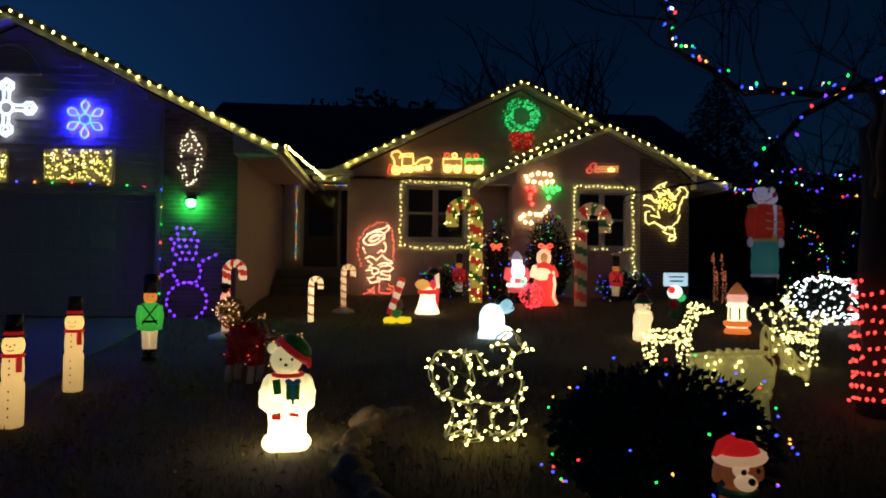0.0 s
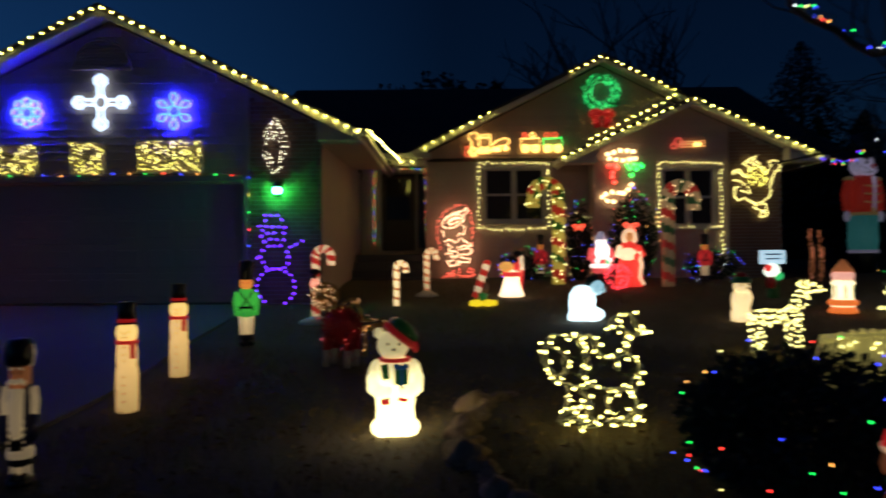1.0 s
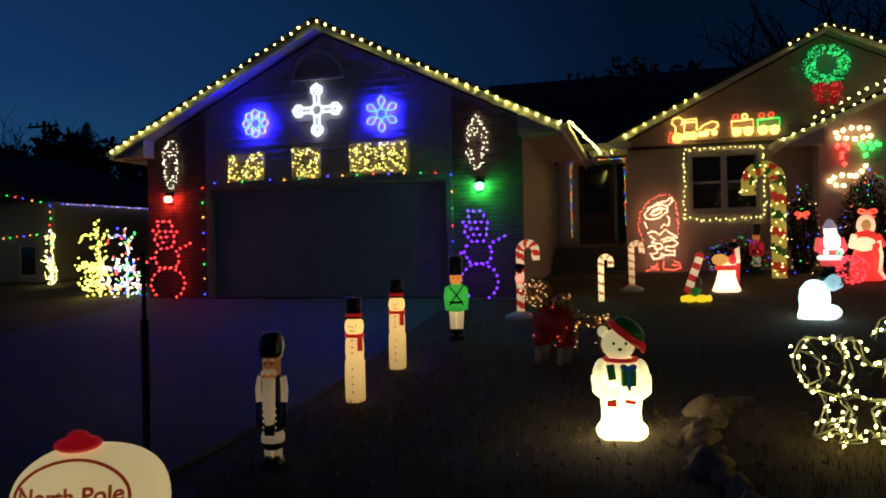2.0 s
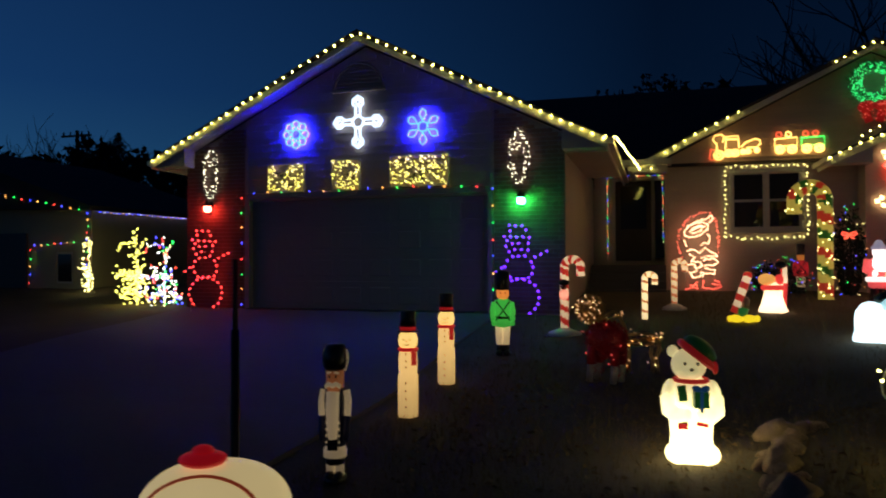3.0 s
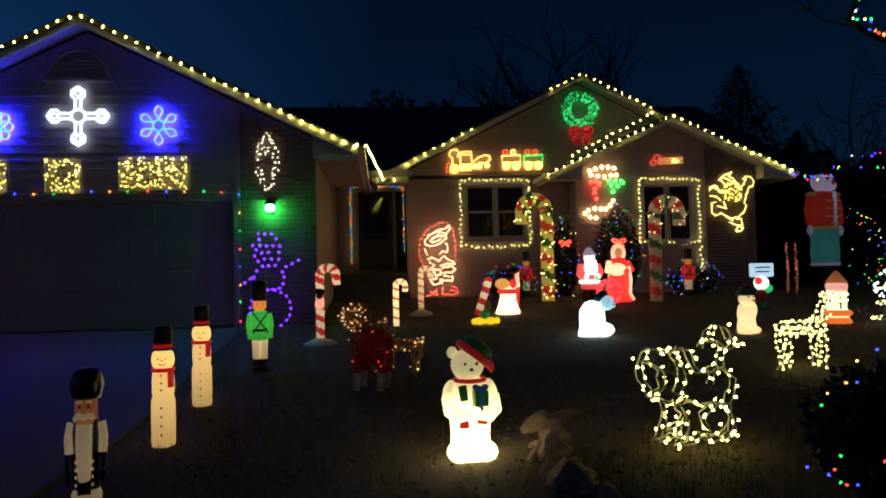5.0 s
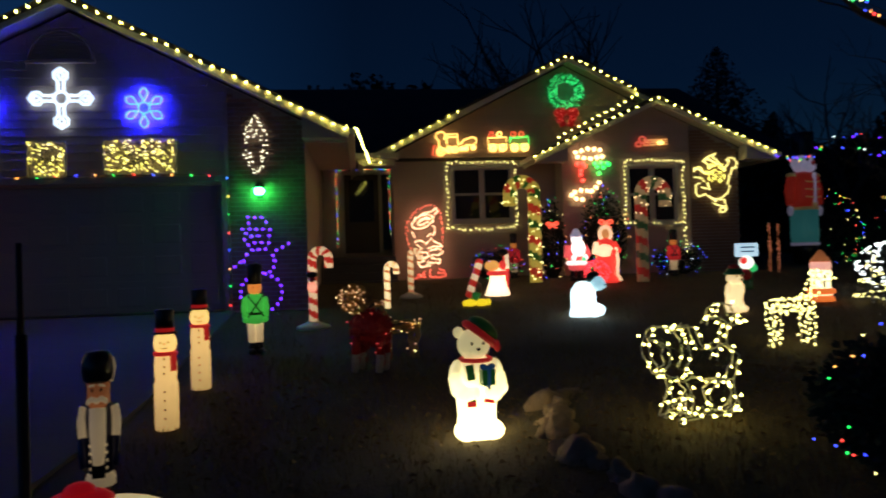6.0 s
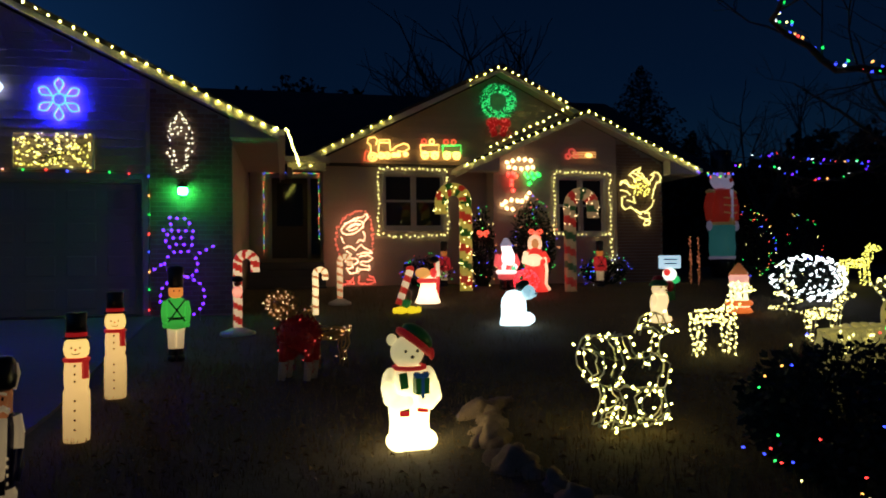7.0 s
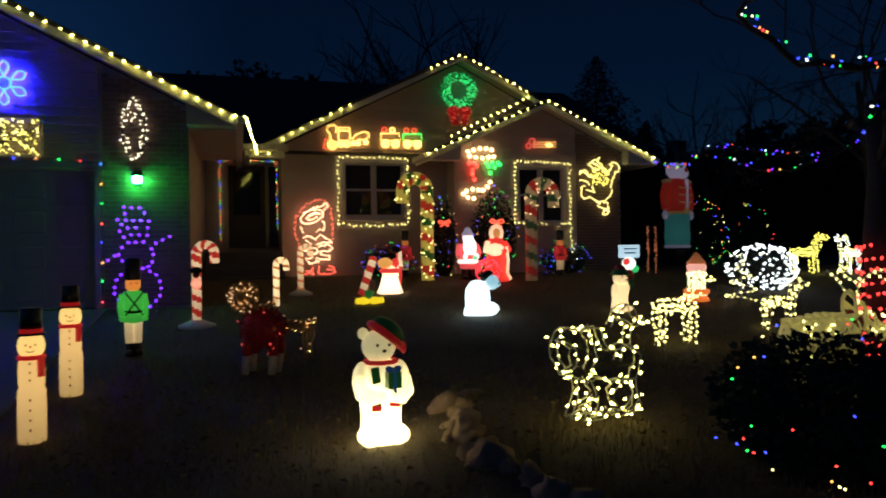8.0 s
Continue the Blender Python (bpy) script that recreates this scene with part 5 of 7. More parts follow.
def big_cane(x, y, h, side, glow, seed, label):
    """A wide flat garland cane, striped, wound with mini lights."""
    rng = random.Random(seed)
    root = thing("giant_candy_cane", label, "candy cane", on_ground(x, y), group="giant candy canes")
    path = hook(h, 0.52, side)
    bm = bmesh.new()
    # Both canes carry this emission in the cloth; the second is weaker.
    cloth = [GOLD_CLOTH, RED_CLOTH, GOLD_CLOTH, GREEN_CLOTH] if glow else [mould("faint_glow_gold_garland", (0.40, 0.28, 0.16), (0.8, 0.5, 0.22), 2.0, 0.20, 0.05, 1.4), mould("faint_glow_red_garland", (0.40, 0.04, 0.03), (0.8, 0.05, 0.03), 2.0, 0.20, 0.07, 1.4)]
    if not glow:
        cloth += [cloth[0], mould("faint_glow_green_garland", (0.06, 0.13, 0.06), (0.1, 0.25, 0.06), 2.0, 0.07, 0.03, 1.4)]
    tube(bm, path, 0.135, 14, slots=lambda i, k: int(i / 3.2 + 2 * k / 14) % len(cloth))
    for v in bm.verts:
        v.co.y *= 0.6
    part("cane", bm, cloth, root, "striped garland with a glow in the cloth")
    pts = []
    for k, p in enumerate(along(path, 0.055)):
        a = k * 0.9 + rng.gauss(0, 0.3)
        pts.append(p + Vector((0.135 * math.cos(a), -abs(0.09 * math.sin(a)) - 0.01, 0.05 * math.sin(a * 2.3))))
    bulbs_joined(root, [p for p in pts if glow or p.z > h * 0.66], WARM if glow else PEACH, 0.016 if glow else 0.011, rng, 0.012)
    return root


big_cane(5.27, 2.45, 2.12, -1, True, 61, "giant gold, red and green candy cane wound with lights")
big_cane(7.42, 2.02, 2.05, 1, False, 62, "giant dim gold, red and green candy cane by the bay window")


def glow_bear():
    m = [mould("polar_white", CREAM, (0.66, 0.90, 1.0), 0.25, 2.6, 0.9, 0.55), P_BLACK, mat("dark_green_cap", (0.01, 0.04, 0.025), 0.6, bump=0), mould("polar_head", CREAM, (0.42, 0.80, 0.95), 0.5, 0.7, 0.6, 0.4)]
    bm = bmesh.new()
    lathe(bm, [(0.10, 0.0), (0.255, 0.01), (0.26, 0.07), (0.225, 0.16), (0.235, 0.30), (0.215, 0.42), (0.13, 0.52), (0.05, 0.545)], 24, 0, squash=0.75, at=(-0.05, 0, 0))
    ball(bm, (0.13, -0.06, 0.10), (0.20, 0.17, 0.11), 16, 0)
    ball(bm, (0.18, -0.12, 0.51), (0.13, 0.12, 0.115), 18, 3)
    ball(bm, (0.235, -0.22, 0.48), (0.06, 0.05, 0.045), 12, 3)
    for s in (-0.05, 0.06):
        ball(bm, (0.215 + s, -0.225, 0.53), 0.014, 8, 1)
    ball(bm, (0.245, -0.27, 0.49), 0.016, 8, 1)
    ball(bm, (0.11, -0.05, 0.61), (0.13, 0.11, 0.075), 16, 2, ry=-25)
    return solid("polar_bear_figure", bm, m, "glowing cold-white plastic polar bear in a dark cap", "lawn figure", on_ground(5.04, -1.55, 8) @ Matrix.Diagonal((0.86, 0.85, 1.0, 1)))


glow_bear()


def santa():
    m = [mould("santa_red", (0.45, 0.03, 0.03), (1.0, 0.12, 0.12), 0.55, 0.9, 0.4, 0.5), mould("santa_white", CREAM, (1.0, 0.86, 0.80), 0.7, 2.6, 0.8, 0.5), P_BLACK, mould("santa_cap", (0.4, 0.4, 0.45), (0.55, 0.5, 0.7), 0.9, 0.35, 0.3, 0.4),
         mould("santa_green", (0.03, 0.3, 0.15), (0.2, 1.0, 0.5), 0.5, 0.8, 0.5, 0.3)]
    bm = bmesh.new()
    for s in (-1, 1):
        rod(bm, (s * 0.10, 0, 0.0), (s * 0.09, 0, 0.24), 0.085, 0.10, 12, 2)
        ball(bm, (s * 0.11, -0.06, 0.05), (0.08, 0.12, 0.05), 12, 2)
        tube(bm, [(s * 0.22, 0, 0.72), (s * 0.28, -0.05, 0.56), (s * 0.18, -0.18, 0.50)], [0.09, 0.09, 0.075], 12, 0)
        ball(bm, (s * 0.16, -0.2, 0.49), 0.06, 10, 1)
    lathe(bm, [(0.18, 0.22), (0.22, 0.25), (0.23, 0.34), (0.22, 0.36)], 20, 0, squash=0.8)
    tube(bm, [(0.235 * math.cos(a), 0.19 * math.sin(a), 0.38) for a in [2 * math.pi * k / 20 for k in range(20)]], 0.045, 8, 1, closed=True)
    lathe(bm, [(0.22, 0.40), (0.24, 0.52), (0.22, 0.70), (0.12, 0.78)], 20, 0, squash=0.8)
    ball(bm, (0, -0.13, 0.68), (0.18, 0.10, 0.20), 18, 1)
    ball(bm, (0, -0.02, 0.88), (0.14, 0.13, 0.13), 18, 1)
    lathe(bm, [(0.15, 0.92), (0.155, 0.96), (0.12, 1.0), (0.06, 1.09), (0.02, 1.10)], 18, 3)
    box(bm, (0.1, -0.24, 0.46), (0.09, 0.07, 0.09), slot=4)
    return solid("santa_figure", bm, m, "glowing plastic Santa figure in red and white", "lawn figure", on_ground(6.14, 2.42, 5) @ Matrix.Diagonal((0.80, 0.85, 1.0, 1)), group="Santa couple")


santa()


def mrs_santa():
    m = [mould("gown_red", (0.5, 0.03, 0.02), (1.0, 0.05, 0.035), 0.4, 1.0, 0.75, 0.6), mould("gown_cream", CREAM, (1.0, 0.60, 0.34), 0.6, 1.5, 0.9, 0.6), mould("gown_face", (0.5, 0.25, 0.12), (1.0, 0.40, 0.12), 0.9, 0.55, 0.4, 0.3)]
    bm = bmesh.new()
    lathe(bm, [(0.30, 0.0), (0.34, 0.02), (0.31, 0.20), (0.25, 0.45), (0.20, 0.62), (0.23, 0.76), (0.17, 0.88), (0.08, 0.93)], 24, 0, squash=0.8)
    tube(bm, [(0.20, -0.20, 0.72), (0.24, -0.22, 0.45), (0.20, -0.27, 0.18), (0.30, -0.22, 0.05)], 0.035, 8, 1)
    ball(bm, (-0.06, -0.16, 0.66), (0.22, 0.10, 0.13), 16, 1)
    for s in (-1, 1):
        tube(bm, [(s * 0.20, -0.02, 0.80), (s * 0.27, -0.10, 0.66), (s * 0.10, -0.25, 0.60)], [0.08, 0.085, 0.06], 10, 1 if s < 0 else 0)
    tube(bm, [(0.13 * math.cos(a), -0.04, 1.0 + 0.14 * math.sin(a)) for a in [2 * math.pi * k / 18 for k in range(18)]], 0.05, 8, 1, closed=True)
    ball(bm, (0, -0.02, 1.0), (0.12, 0.09, 0.13), 16, 2)
    return solid("mrs_santa_figure", bm, m, "glowing plastic figure in a red gown and cream hood", "lawn figure", on_ground(6.64, 2.06, -5) @ Matrix.Diagonal((0.86, 0.9, 1.0, 1)), group="Santa couple")


mrs_santa()


def rope_bow(x, y, z, s, label, rz=0):
    root = thing("light_bow", label, "light motif", pose(x, y, z, 0, 0, rz))
    bm = bmesh.new()
    for k in (-1, 1):
        rope(bm, [(k * s * u, 0, s * v) for u, v in ((0, 0), (0.4, 0.28), (0.85, 0.35), (1.0, 0.1), (0.7, -0.12), (0.3, -0.06))], r=0.02, closed=True)
        rope(bm, [(k * s * u, 0, s * v) for u, v in ((0.05, -0.05), (0.3, -0.4), (0.7, -0.6))], r=0.02)
    part("loops", bm, RED_ROPE, root)
    bm = bmesh.new()
    rod(bm, (0, 0.03, -0.02), (0, 0.03, ground_z(x, y) - z), 0.008)
    part("stake", bm, IRON, root, "thin stake")
    return root


rope_bow(6.70, 2.14, 1.38, 0.16, "red rope-light bow above the red-gowned figure", 10)
rope_bow(5.78, 2.93, 1.40, 0.13, "red rope-light curl on the dark shrub", -30)


def light_ball():
    root = thing("light_ball", "red glitter ball of mini lights on the lawn", "light ball", on_ground(6.30, 1.60, dz=0.27))
    rng = random.Random(63)
    bm = bmesh.new()
    for k in range(6):
        a = math.pi * k / 6
        tube(bm, [(0.24 * math.cos(a) * math.cos(b), 0.24 * math.sin(a) * math.cos(b), 0.24 * math.sin(b)) for b in [2 * math.pi * j / 16 for j in range(16)]], 0.005, 4, closed=True)
    rod(bm, (0, 0, -0.24), (0, 0, -0.3), 0.01)
    part("frame", bm, FRAME, root)
    pts = []
    for k in range(120):
        v = Vector((rng.gauss(0, 1), rng.gauss(0, 1), rng.gauss(0, 1))).normalized() * 0.245
        pts.append(v)
    bulbs_joined(root, pts, lit("red_glitter_light", (1.0, 0.03, 0.05), 2.4), 0.018, rng)
    return root


light_ball()


def elf():
    m = [C_RED, C_WHITE, mould("elf_shoes", (0.5, 0.4, 0.02), (1.0, 0.72, 0.02), 0.05, 0.9, 0.5, 0.4), mould("elf_green", (0.02, 0.14, 0.04), (0.05, 0.35, 0.06), 0.2, 0.2, 0.1, 0.4), P_SKIN]
    bm = bmesh.new()
    for s, x in ((-1, -0.10), (1, 0.12)):
        ball(bm, (x, -0.05, 0.065), (0.15, 0.09, 0.065), 14, 2)
    ball(bm, (0.26, -0.06, 0.07), 0.06, 10, 2)
    ball(bm, (-0.22, -0.06, 0.06), 0.055, 10, 2)
    tube(bm, [(-0.02, 0, 0.10), (0.0, 0, 0.24)], [0.10, 0.13], 12, 3)
    tube(bm, [(-0.14 + 0.24 * t, -0.03, 0.16 + 0.60 * t) for t in [i / 12 for i in range(13)]], 0.075, 12, slots=lambda i, k: (i // 2) % 2)
    ball(bm, (0.10, -0.03, 0.78), (0.085, 0.07, 0.06), 12, 0)
    ball(bm, (0.06, -0.02, 0.34), (0.08, 0.08, 0.10), 12, 4)
    return solid("elf_stocking_figure", bm, m, "striped red and white stocking figure with yellow shoes", "lawn figure", on_ground(3.53, -0.26, 0) @ Matrix.Diagonal((0.82, 0.9, 0.95, 1)), group="bell figures")


elf()


def angel():
    m = [mould("angel_robe", CREAM, (1.0, 0.72, 0.42), 0.2, 2.4, 0.8, 0.5), mould("angel_red", (0.5, 0.03, 0.03), (1.0, 0.06, 0.05), 0.5, 0.7, 0.5, 0.4), mould("angel_face", (0.6, 0.35, 0.1), (1.0, 0.45, 0.10), 0.7, 0.8, 0.6, 0.3), P_BLACK]
    bm = bmesh.new()
    lathe(bm, [(0.20, 0.0), (0.24, 0.02), (0.19, 0.14), (0.14, 0.32), (0.13, 0.45), (0.06, 0.52)], 20, 0, squash=0.85)
    tube(bm, [(0.15 * math.cos(a), 0.13 * math.sin(a), 0.42) for a in [2 * math.pi * k / 18 for k in range(18)]], 0.045, 8, 1, closed=True)
    ball(bm, (-0.10, -0.04, 0.56), (0.14, 0.10, 0.10), 14, 2)
    ball(bm, (0.10, -0.03, 0.56), (0.07, 0.07, 0.09), 12, 1)
    tube(bm, [(0.16, 0, 0.12), (0.18, 0, 0.50), (0.17, 0, 0.78)], 0.05, 10, slots=lambda i, k: (i + k // 4) % 2)
    ball(bm, (0.12, 0, 0.80), (0.10, 0.09, 0.07), 12, 3)
    return solid("bell_figure", bm, m, "glowing white bell-shaped figure with a red collar", "lawn figure", on_ground(4.14, 0.88, 0), group="bell figures")


angel()


def pup():
    m = [mould("pup_cream", CREAM, (1.0, 0.72, 0.34), 0.2, 1.15, 0.55, 0.6), P_BLACK, P_GREEN, P_RED]
    bm = bmesh.new()
    lathe(bm, [(0.11, 0.0), (0.15, 0.02), (0.155, 0.12), (0.135, 0.20), (0.15, 0.30), (0.13, 0.42), (0.08, 0.47)], 20, 0, squash=0.85)
    for s in (-1, 1):
        ball(bm, (s * 0.08, -0.08, 0.06), (0.075, 0.10, 0.06), 12, 0)
        ball(bm, (s * 0.13, -0.02, 0.36), (0.04, 0.06, 0.11), 12, 0)
    ball(bm, (-0.01, -0.02, 0.53), (0.125, 0.115, 0.105), 18, 0)
    ball(bm, (-0.03, -0.125, 0.505), (0.055, 0.05, 0.04), 12, 0)
    ball(bm, (-0.035, -0.17, 0.515), 0.018, 8, 1)
    for x in (-0.075, 0.02):
        ball(bm, (x, -0.122, 0.565), 0.015, 8, 1)
    lathe(bm, [(0.15, 0.585), (0.155, 0.60), (0.13, 0.63), (0.10, 0.68)], 18, 2)
    lathe(bm, [(0.10, 0.68), (0.07, 0.73), (0.03, 0.75)], 16, 3)
    return solid("bear_cub_figure", bm, m, "small glowing cream bear cub in a green and red hat", "lawn figure", on_ground(7.36, -1.70, 20))


pup()


def sign_santa():
    root = thing("lit_sign", "glowing white signboard held up by a small Santa figure", "sign", on_ground(8.80, 0.50, 12))
    bm = bmesh.new()
    box(bm, (0.02, -0.02, 0.74), (0.50, 0.05, 0.25))
    bmesh.ops.bevel(bm, geom=list(bm.edges), offset=0.012, segments=2)
    board = part("board", bm, lit("signboard_glow", (0.50, 0.78, 0.95), 0.85), root, "glowing pale blue-white board")
    for z, w in ((0.79, 0.34), (0.71, 0.30)):
        bm = bmesh.new()
        box(bm, (0.02, -0.05, z), (w, 0.006, 0.028))
        part("lettering_bar", bm, mat("sign_lettering", (0.08, 0.10, 0.25), 0.6, bump=0), board, "dark bar of lettering")
    bm = bmesh.new()
    tube(bm, [(0.14, 0.02, -0.05), (0.14, 0.02, 0.62)], 0.035, 8, 0)
    part("post", bm, P_GREEN, root, "green post")
    bm = bmesh.new()
    ball(bm, (0, -0.03, 0.50), (0.15, 0.11, 0.13), 16, 0)
    ball(bm, (-0.10, -0.08, 0.54), (0.075, 0.06, 0.07), 12, 1)
    ball(bm, (0.12, -0.06, 0.40), (0.09, 0.07, 0.08), 12, 2)
    ball(bm, (-0.02, -0.04, 0.28), (0.10, 0.09, 0.12), 14, 3)
    ball(bm, (0.0, -0.02, 0.10), (0.10, 0.09, 0.12), 14, 4)
    part("santa", bm, [mould("sign_white", CREAM, (0.9, 1.0, 0.85), 0.5, 1.5, 0.8, 0.3), mould("sign_red", (0.5, 0.02, 0.02), (1, 0.06, 0.05), 0.5, 0.8, 0.5, 0.3), mould("sign_green", (0.02, 0.3, 0.08), (0.05, 0.7, 0.2), 0.4, 0.7, 0.4, 0.3), P_RED, P_GREEN], root, "small Santa figure")
    return root


sign_santa()


def lantern_house():
    m = [mould("lantern_white", CREAM, (1.0, 0.80, 0.45), 0.35, 2.0, 0.9, 0.4), mould("lantern_red", (0.5, 0.05, 0.02), (1.0, 0.22, 0.04), 0.1, 0.8, 0.4, 0.4), mould("lantern_roof", (0.25, 0.10, 0.05), (0.8, 0.25, 0.08), 0.6, 0.35, 0.1, 0.4), P_GREEN, mould("lantern_pink", CREAM, (1.0, 0.45, 0.35), 0.6, 0.8, 0.5, 0.3)]
    bm = bmesh.new()
    lathe(bm, [(0.20, 0.0), (0.22, 0.02), (0.19, 0.08), (0.17, 0.10)], 18, 1)
    tube(bm, [(0.175 * math.cos(a), 0.175 * math.sin(a), 0.17) for a in [2 * math.pi * k / 18 for k in range(18)]], 0.05, 8, 1, closed=True)
    lathe(bm, [(0.17, 0.10), (0.175, 0.14), (0.175, 0.20), (0.15, 0.24), (0.145, 0.44), (0.18, 0.47), (0.15, 0.52)], 18, 0)
    for k in range(6):
        a = k * math.pi / 3 + 0.3
        rod(bm, (0.15 * math.cos(a), 0.15 * math.sin(a), 0.24), (0.15 * math.cos(a), 0.15 * math.sin(a), 0.44), 0.016, 0.016, 6, 3)
    lathe(bm, [(0.15, 0.52), (0.16, 0.56), (0.17, 0.62), (0.14, 0.66)], 18, 4)
    lathe(bm, [(0.17, 0.66), (0.14, 0.70), (0.05, 0.82), (0.015, 0.86)], 18, 2)
    return solid("lantern_figure", bm, m, "glowing plastic lantern house with a brown roof and red foot", "lawn figure", on_ground(9.25, -1.05, 0))


lantern_house()


def santa_dog():
    """A sitting dog figure in a Santa hat near the clipped shrub."""
    m = [mould("brown_dog_paint", (0.18, 0.06, 0.025), (0.55, 0.15, 0.05), 0.5, 0.14, 0.05, 0.5), mould("dog_hat_trim", CREAM, (1.0, 0.55, 0.28), 0.8, 0.36, 0.30, 0.4), mould("dog_hat_red", (0.5, 0.01, 0.01), (0.9, 0.02, 0.02), 0.8, 0.32, 0.22, 0.4), mould("dog_muzzle", CREAM, (1.0, 0.62, 0.32), 0.6, 0.34, 0.2, 0.4), P_BLACK, P_GREEN]
    bm = bmesh.new()
    lathe(bm, [(0.14, -0.33), (0.19, -0.31), (0.20, -0.20), (0.19, 0.03), (0.17, 0.18), (0.14, 0.34), (0.10, 0.46)], 18, 0, squash=0.9)
    for s in (-1, 1):
        ball(bm, (s * 0.10, -0.14, -0.28), (0.06, 0.10, 0.05), 12, 3)
        tube(bm, [(s * 0.09, -0.15, -0.28), (s * 0.09, -0.10, 0.32)], 0.045, 10, 0)
    tube(bm, [(0.115 * math.cos(a), 0.11 * math.sin(a), 0.44) for a in [2 * math.pi * k / 18 for k in range(18)]], 0.03, 8, 5, closed=True)
    ball(bm, (0, -0.03, 0.58), (0.135, 0.13, 0.125), 18, 0)
    ball(bm, (-0.03, -0.14, 0.54), (0.075, 0.08, 0.06), 14, 3)
    ball(bm, (-0.03, -0.215, 0.565), 0.026, 10, 4)
    ball(bm, (-0.055, -0.125, 0.625), (0.058, 0.04, 0.062), 12, 3)
    ball(bm, (-0.055, -0.158, 0.615), 0.022, 10, 4)
    ball(bm, (0.06, -0.135, 0.615), 0.022, 10, 4)
    for s in (-1, 1):
        ball(bm, (s * 0.14, 0.0, 0.60), (0.035, 0.06, 0.10), 12, 0, ry=s * -15)
    tube(bm, [(0.145 * math.cos(a), 0.14 * math.sin(a) - 0.02, 0.685 + 0.015 * math.cos(a)) for a in [2 * math.pi * k / 20 for k in range(20)]], 0.036, 10, 1, closed=True)
    lathe(bm, [(0.14, 0.69), (0.13, 0.74), (0.09, 0.785), (0.03, 0.80)], 20, 2, at=(0, -0.02, 0))
    tube(bm, [(-0.03, 0, 0.78), (-0.12, 0, 0.76), (-0.165, 0, 0.68)], [0.06, 0.045, 0.03], 10, 2)
    return solid("dog_figure", bm, m, "brown dog figure in a red and white Santa hat", "lawn figure", on_ground(5.02, -9.26, 4, 0.225) @ Matrix.Diagonal((0.72, 0.72, 0.70, 1)))


santa_dog()


def mailbox():
    root = thing("mailbox", "rounded cream plastic mailbox with a red bow and lettering", "mailbox", on_ground(1.05, -10.62, 24, -0.06) @ Matrix.Diagonal((0.90, 0.88, 0.86, 1)))
    cream = mould("mailbox_cream", CREAM, (1.0, 0.76, 0.34), 1.2, 0.44, 0.32, 0.5)
    bm = bmesh.new()
    vs = ball(bm, (0, 0, 0), (1, 1, 1), 36)
    for v in vs:
        sx, sy, sz = v.co
        f = lambda c, p: math.copysign(abs(c) ** p, c)
        v.co = (0.245 * f(sx, 0.84), 0.17 * f(sy, 0.8), 1.18 + 0.20 * f(sz, 0.84))
    body = part("body", bm, cream, root, "cream shell")
    face = lambda u, v: -0.17 * max(0.0, 1 - (abs(u) / 0.245) ** 2.38 - (abs(v - 1.18) / 0.20) ** 2.38) ** 0.4
    bm = bmesh.new()
    tube(bm, [(u, face(u, v) - 0.002, v) for u, v in [(-0.02 + 0.175 * math.cos(a), 1.240 + 0.118 * math.sin(a)) for a in [2 * math.pi * k / 36 for k in range(36)]]], 0.006, 6, closed=True)
    part("oval_rim", bm, mould("brown_red_line", (0.34, 0.04, 0.015), (0.5, 0.06, 0.02), 1.2, 0.20, 0.16, 0.5), body, "brown-red painted oval")
    bm = bmesh.new()
    ball(bm, (-0.03, -0.03, 1.395), (0.075, 0.065, 0.028), 16)
    ball(bm, (-0.03, -0.03, 1.42), (0.035, 0.035, 0.022), 12)
    part("bow", bm, mould("mailbox_bow", (0.5, 0.01, 0.015), (0.8, 0.01, 0.02), 1.4, 0.2, 0.15, 0.3), root, "red plastic bow")
    curve = bpy.data.curves.new("lettering", "FONT")
    curve.body, curve.size, curve.extrude, curve.align_x = "North Pole", 0.070, 0.002, "CENTER"
    curve.offset = 0.0016
    text = new("lettering_source", curve)
    bpy.context.view_layer.update()
    me = bpy.data.meshes.new_from_object(text.evaluated_get(bpy.context.evaluated_depsgraph_get()))
    bpy.data.objects.remove(text)
    me.materials.clear()
    me.materials.append(mould("red_brown_lettering", (0.34, 0.06, 0.02), (0.5, 0.08, 0.02), 1.2, 0.22, 0.18, 0.5))
    letters = new("lettering", me)
    letters.parent = body
    for v in me.vertices:
        u, w, d = v.co.x - 0.02, v.co.y + 1.234, v.co.z
        v.co = (u, face(u, w) - 0.003 - d, w)
    tagged(letters, "red-brown painted lettering")
    bm = bmesh.new()
    rod(bm, (0, 0, -0.1), (0, 0, 1.02), 0.05, 0.045, 12)
    part("post", bm, C_RED, root, "red post")
    return root


mailbox()


def marker_pole():
    root = thing("marker_pole", "thin dark metal pole with a thicker lower sleeve", "pole", on_ground(0.47, -9.62))
    bm = bmesh.new()
    rod(bm, (0, 0, 1.3), (0, 0, 1.70), 0.011, 0.010)
    part("rod", bm, IRON, root)
    bm = bmesh.new()
    rod(bm, (0, 0, -0.1), (0, 0, 1.39), 0.021, 0.019, 10)
    part("sleeve", bm, IRON, root, "dark sleeve")
    return root


marker_pole()


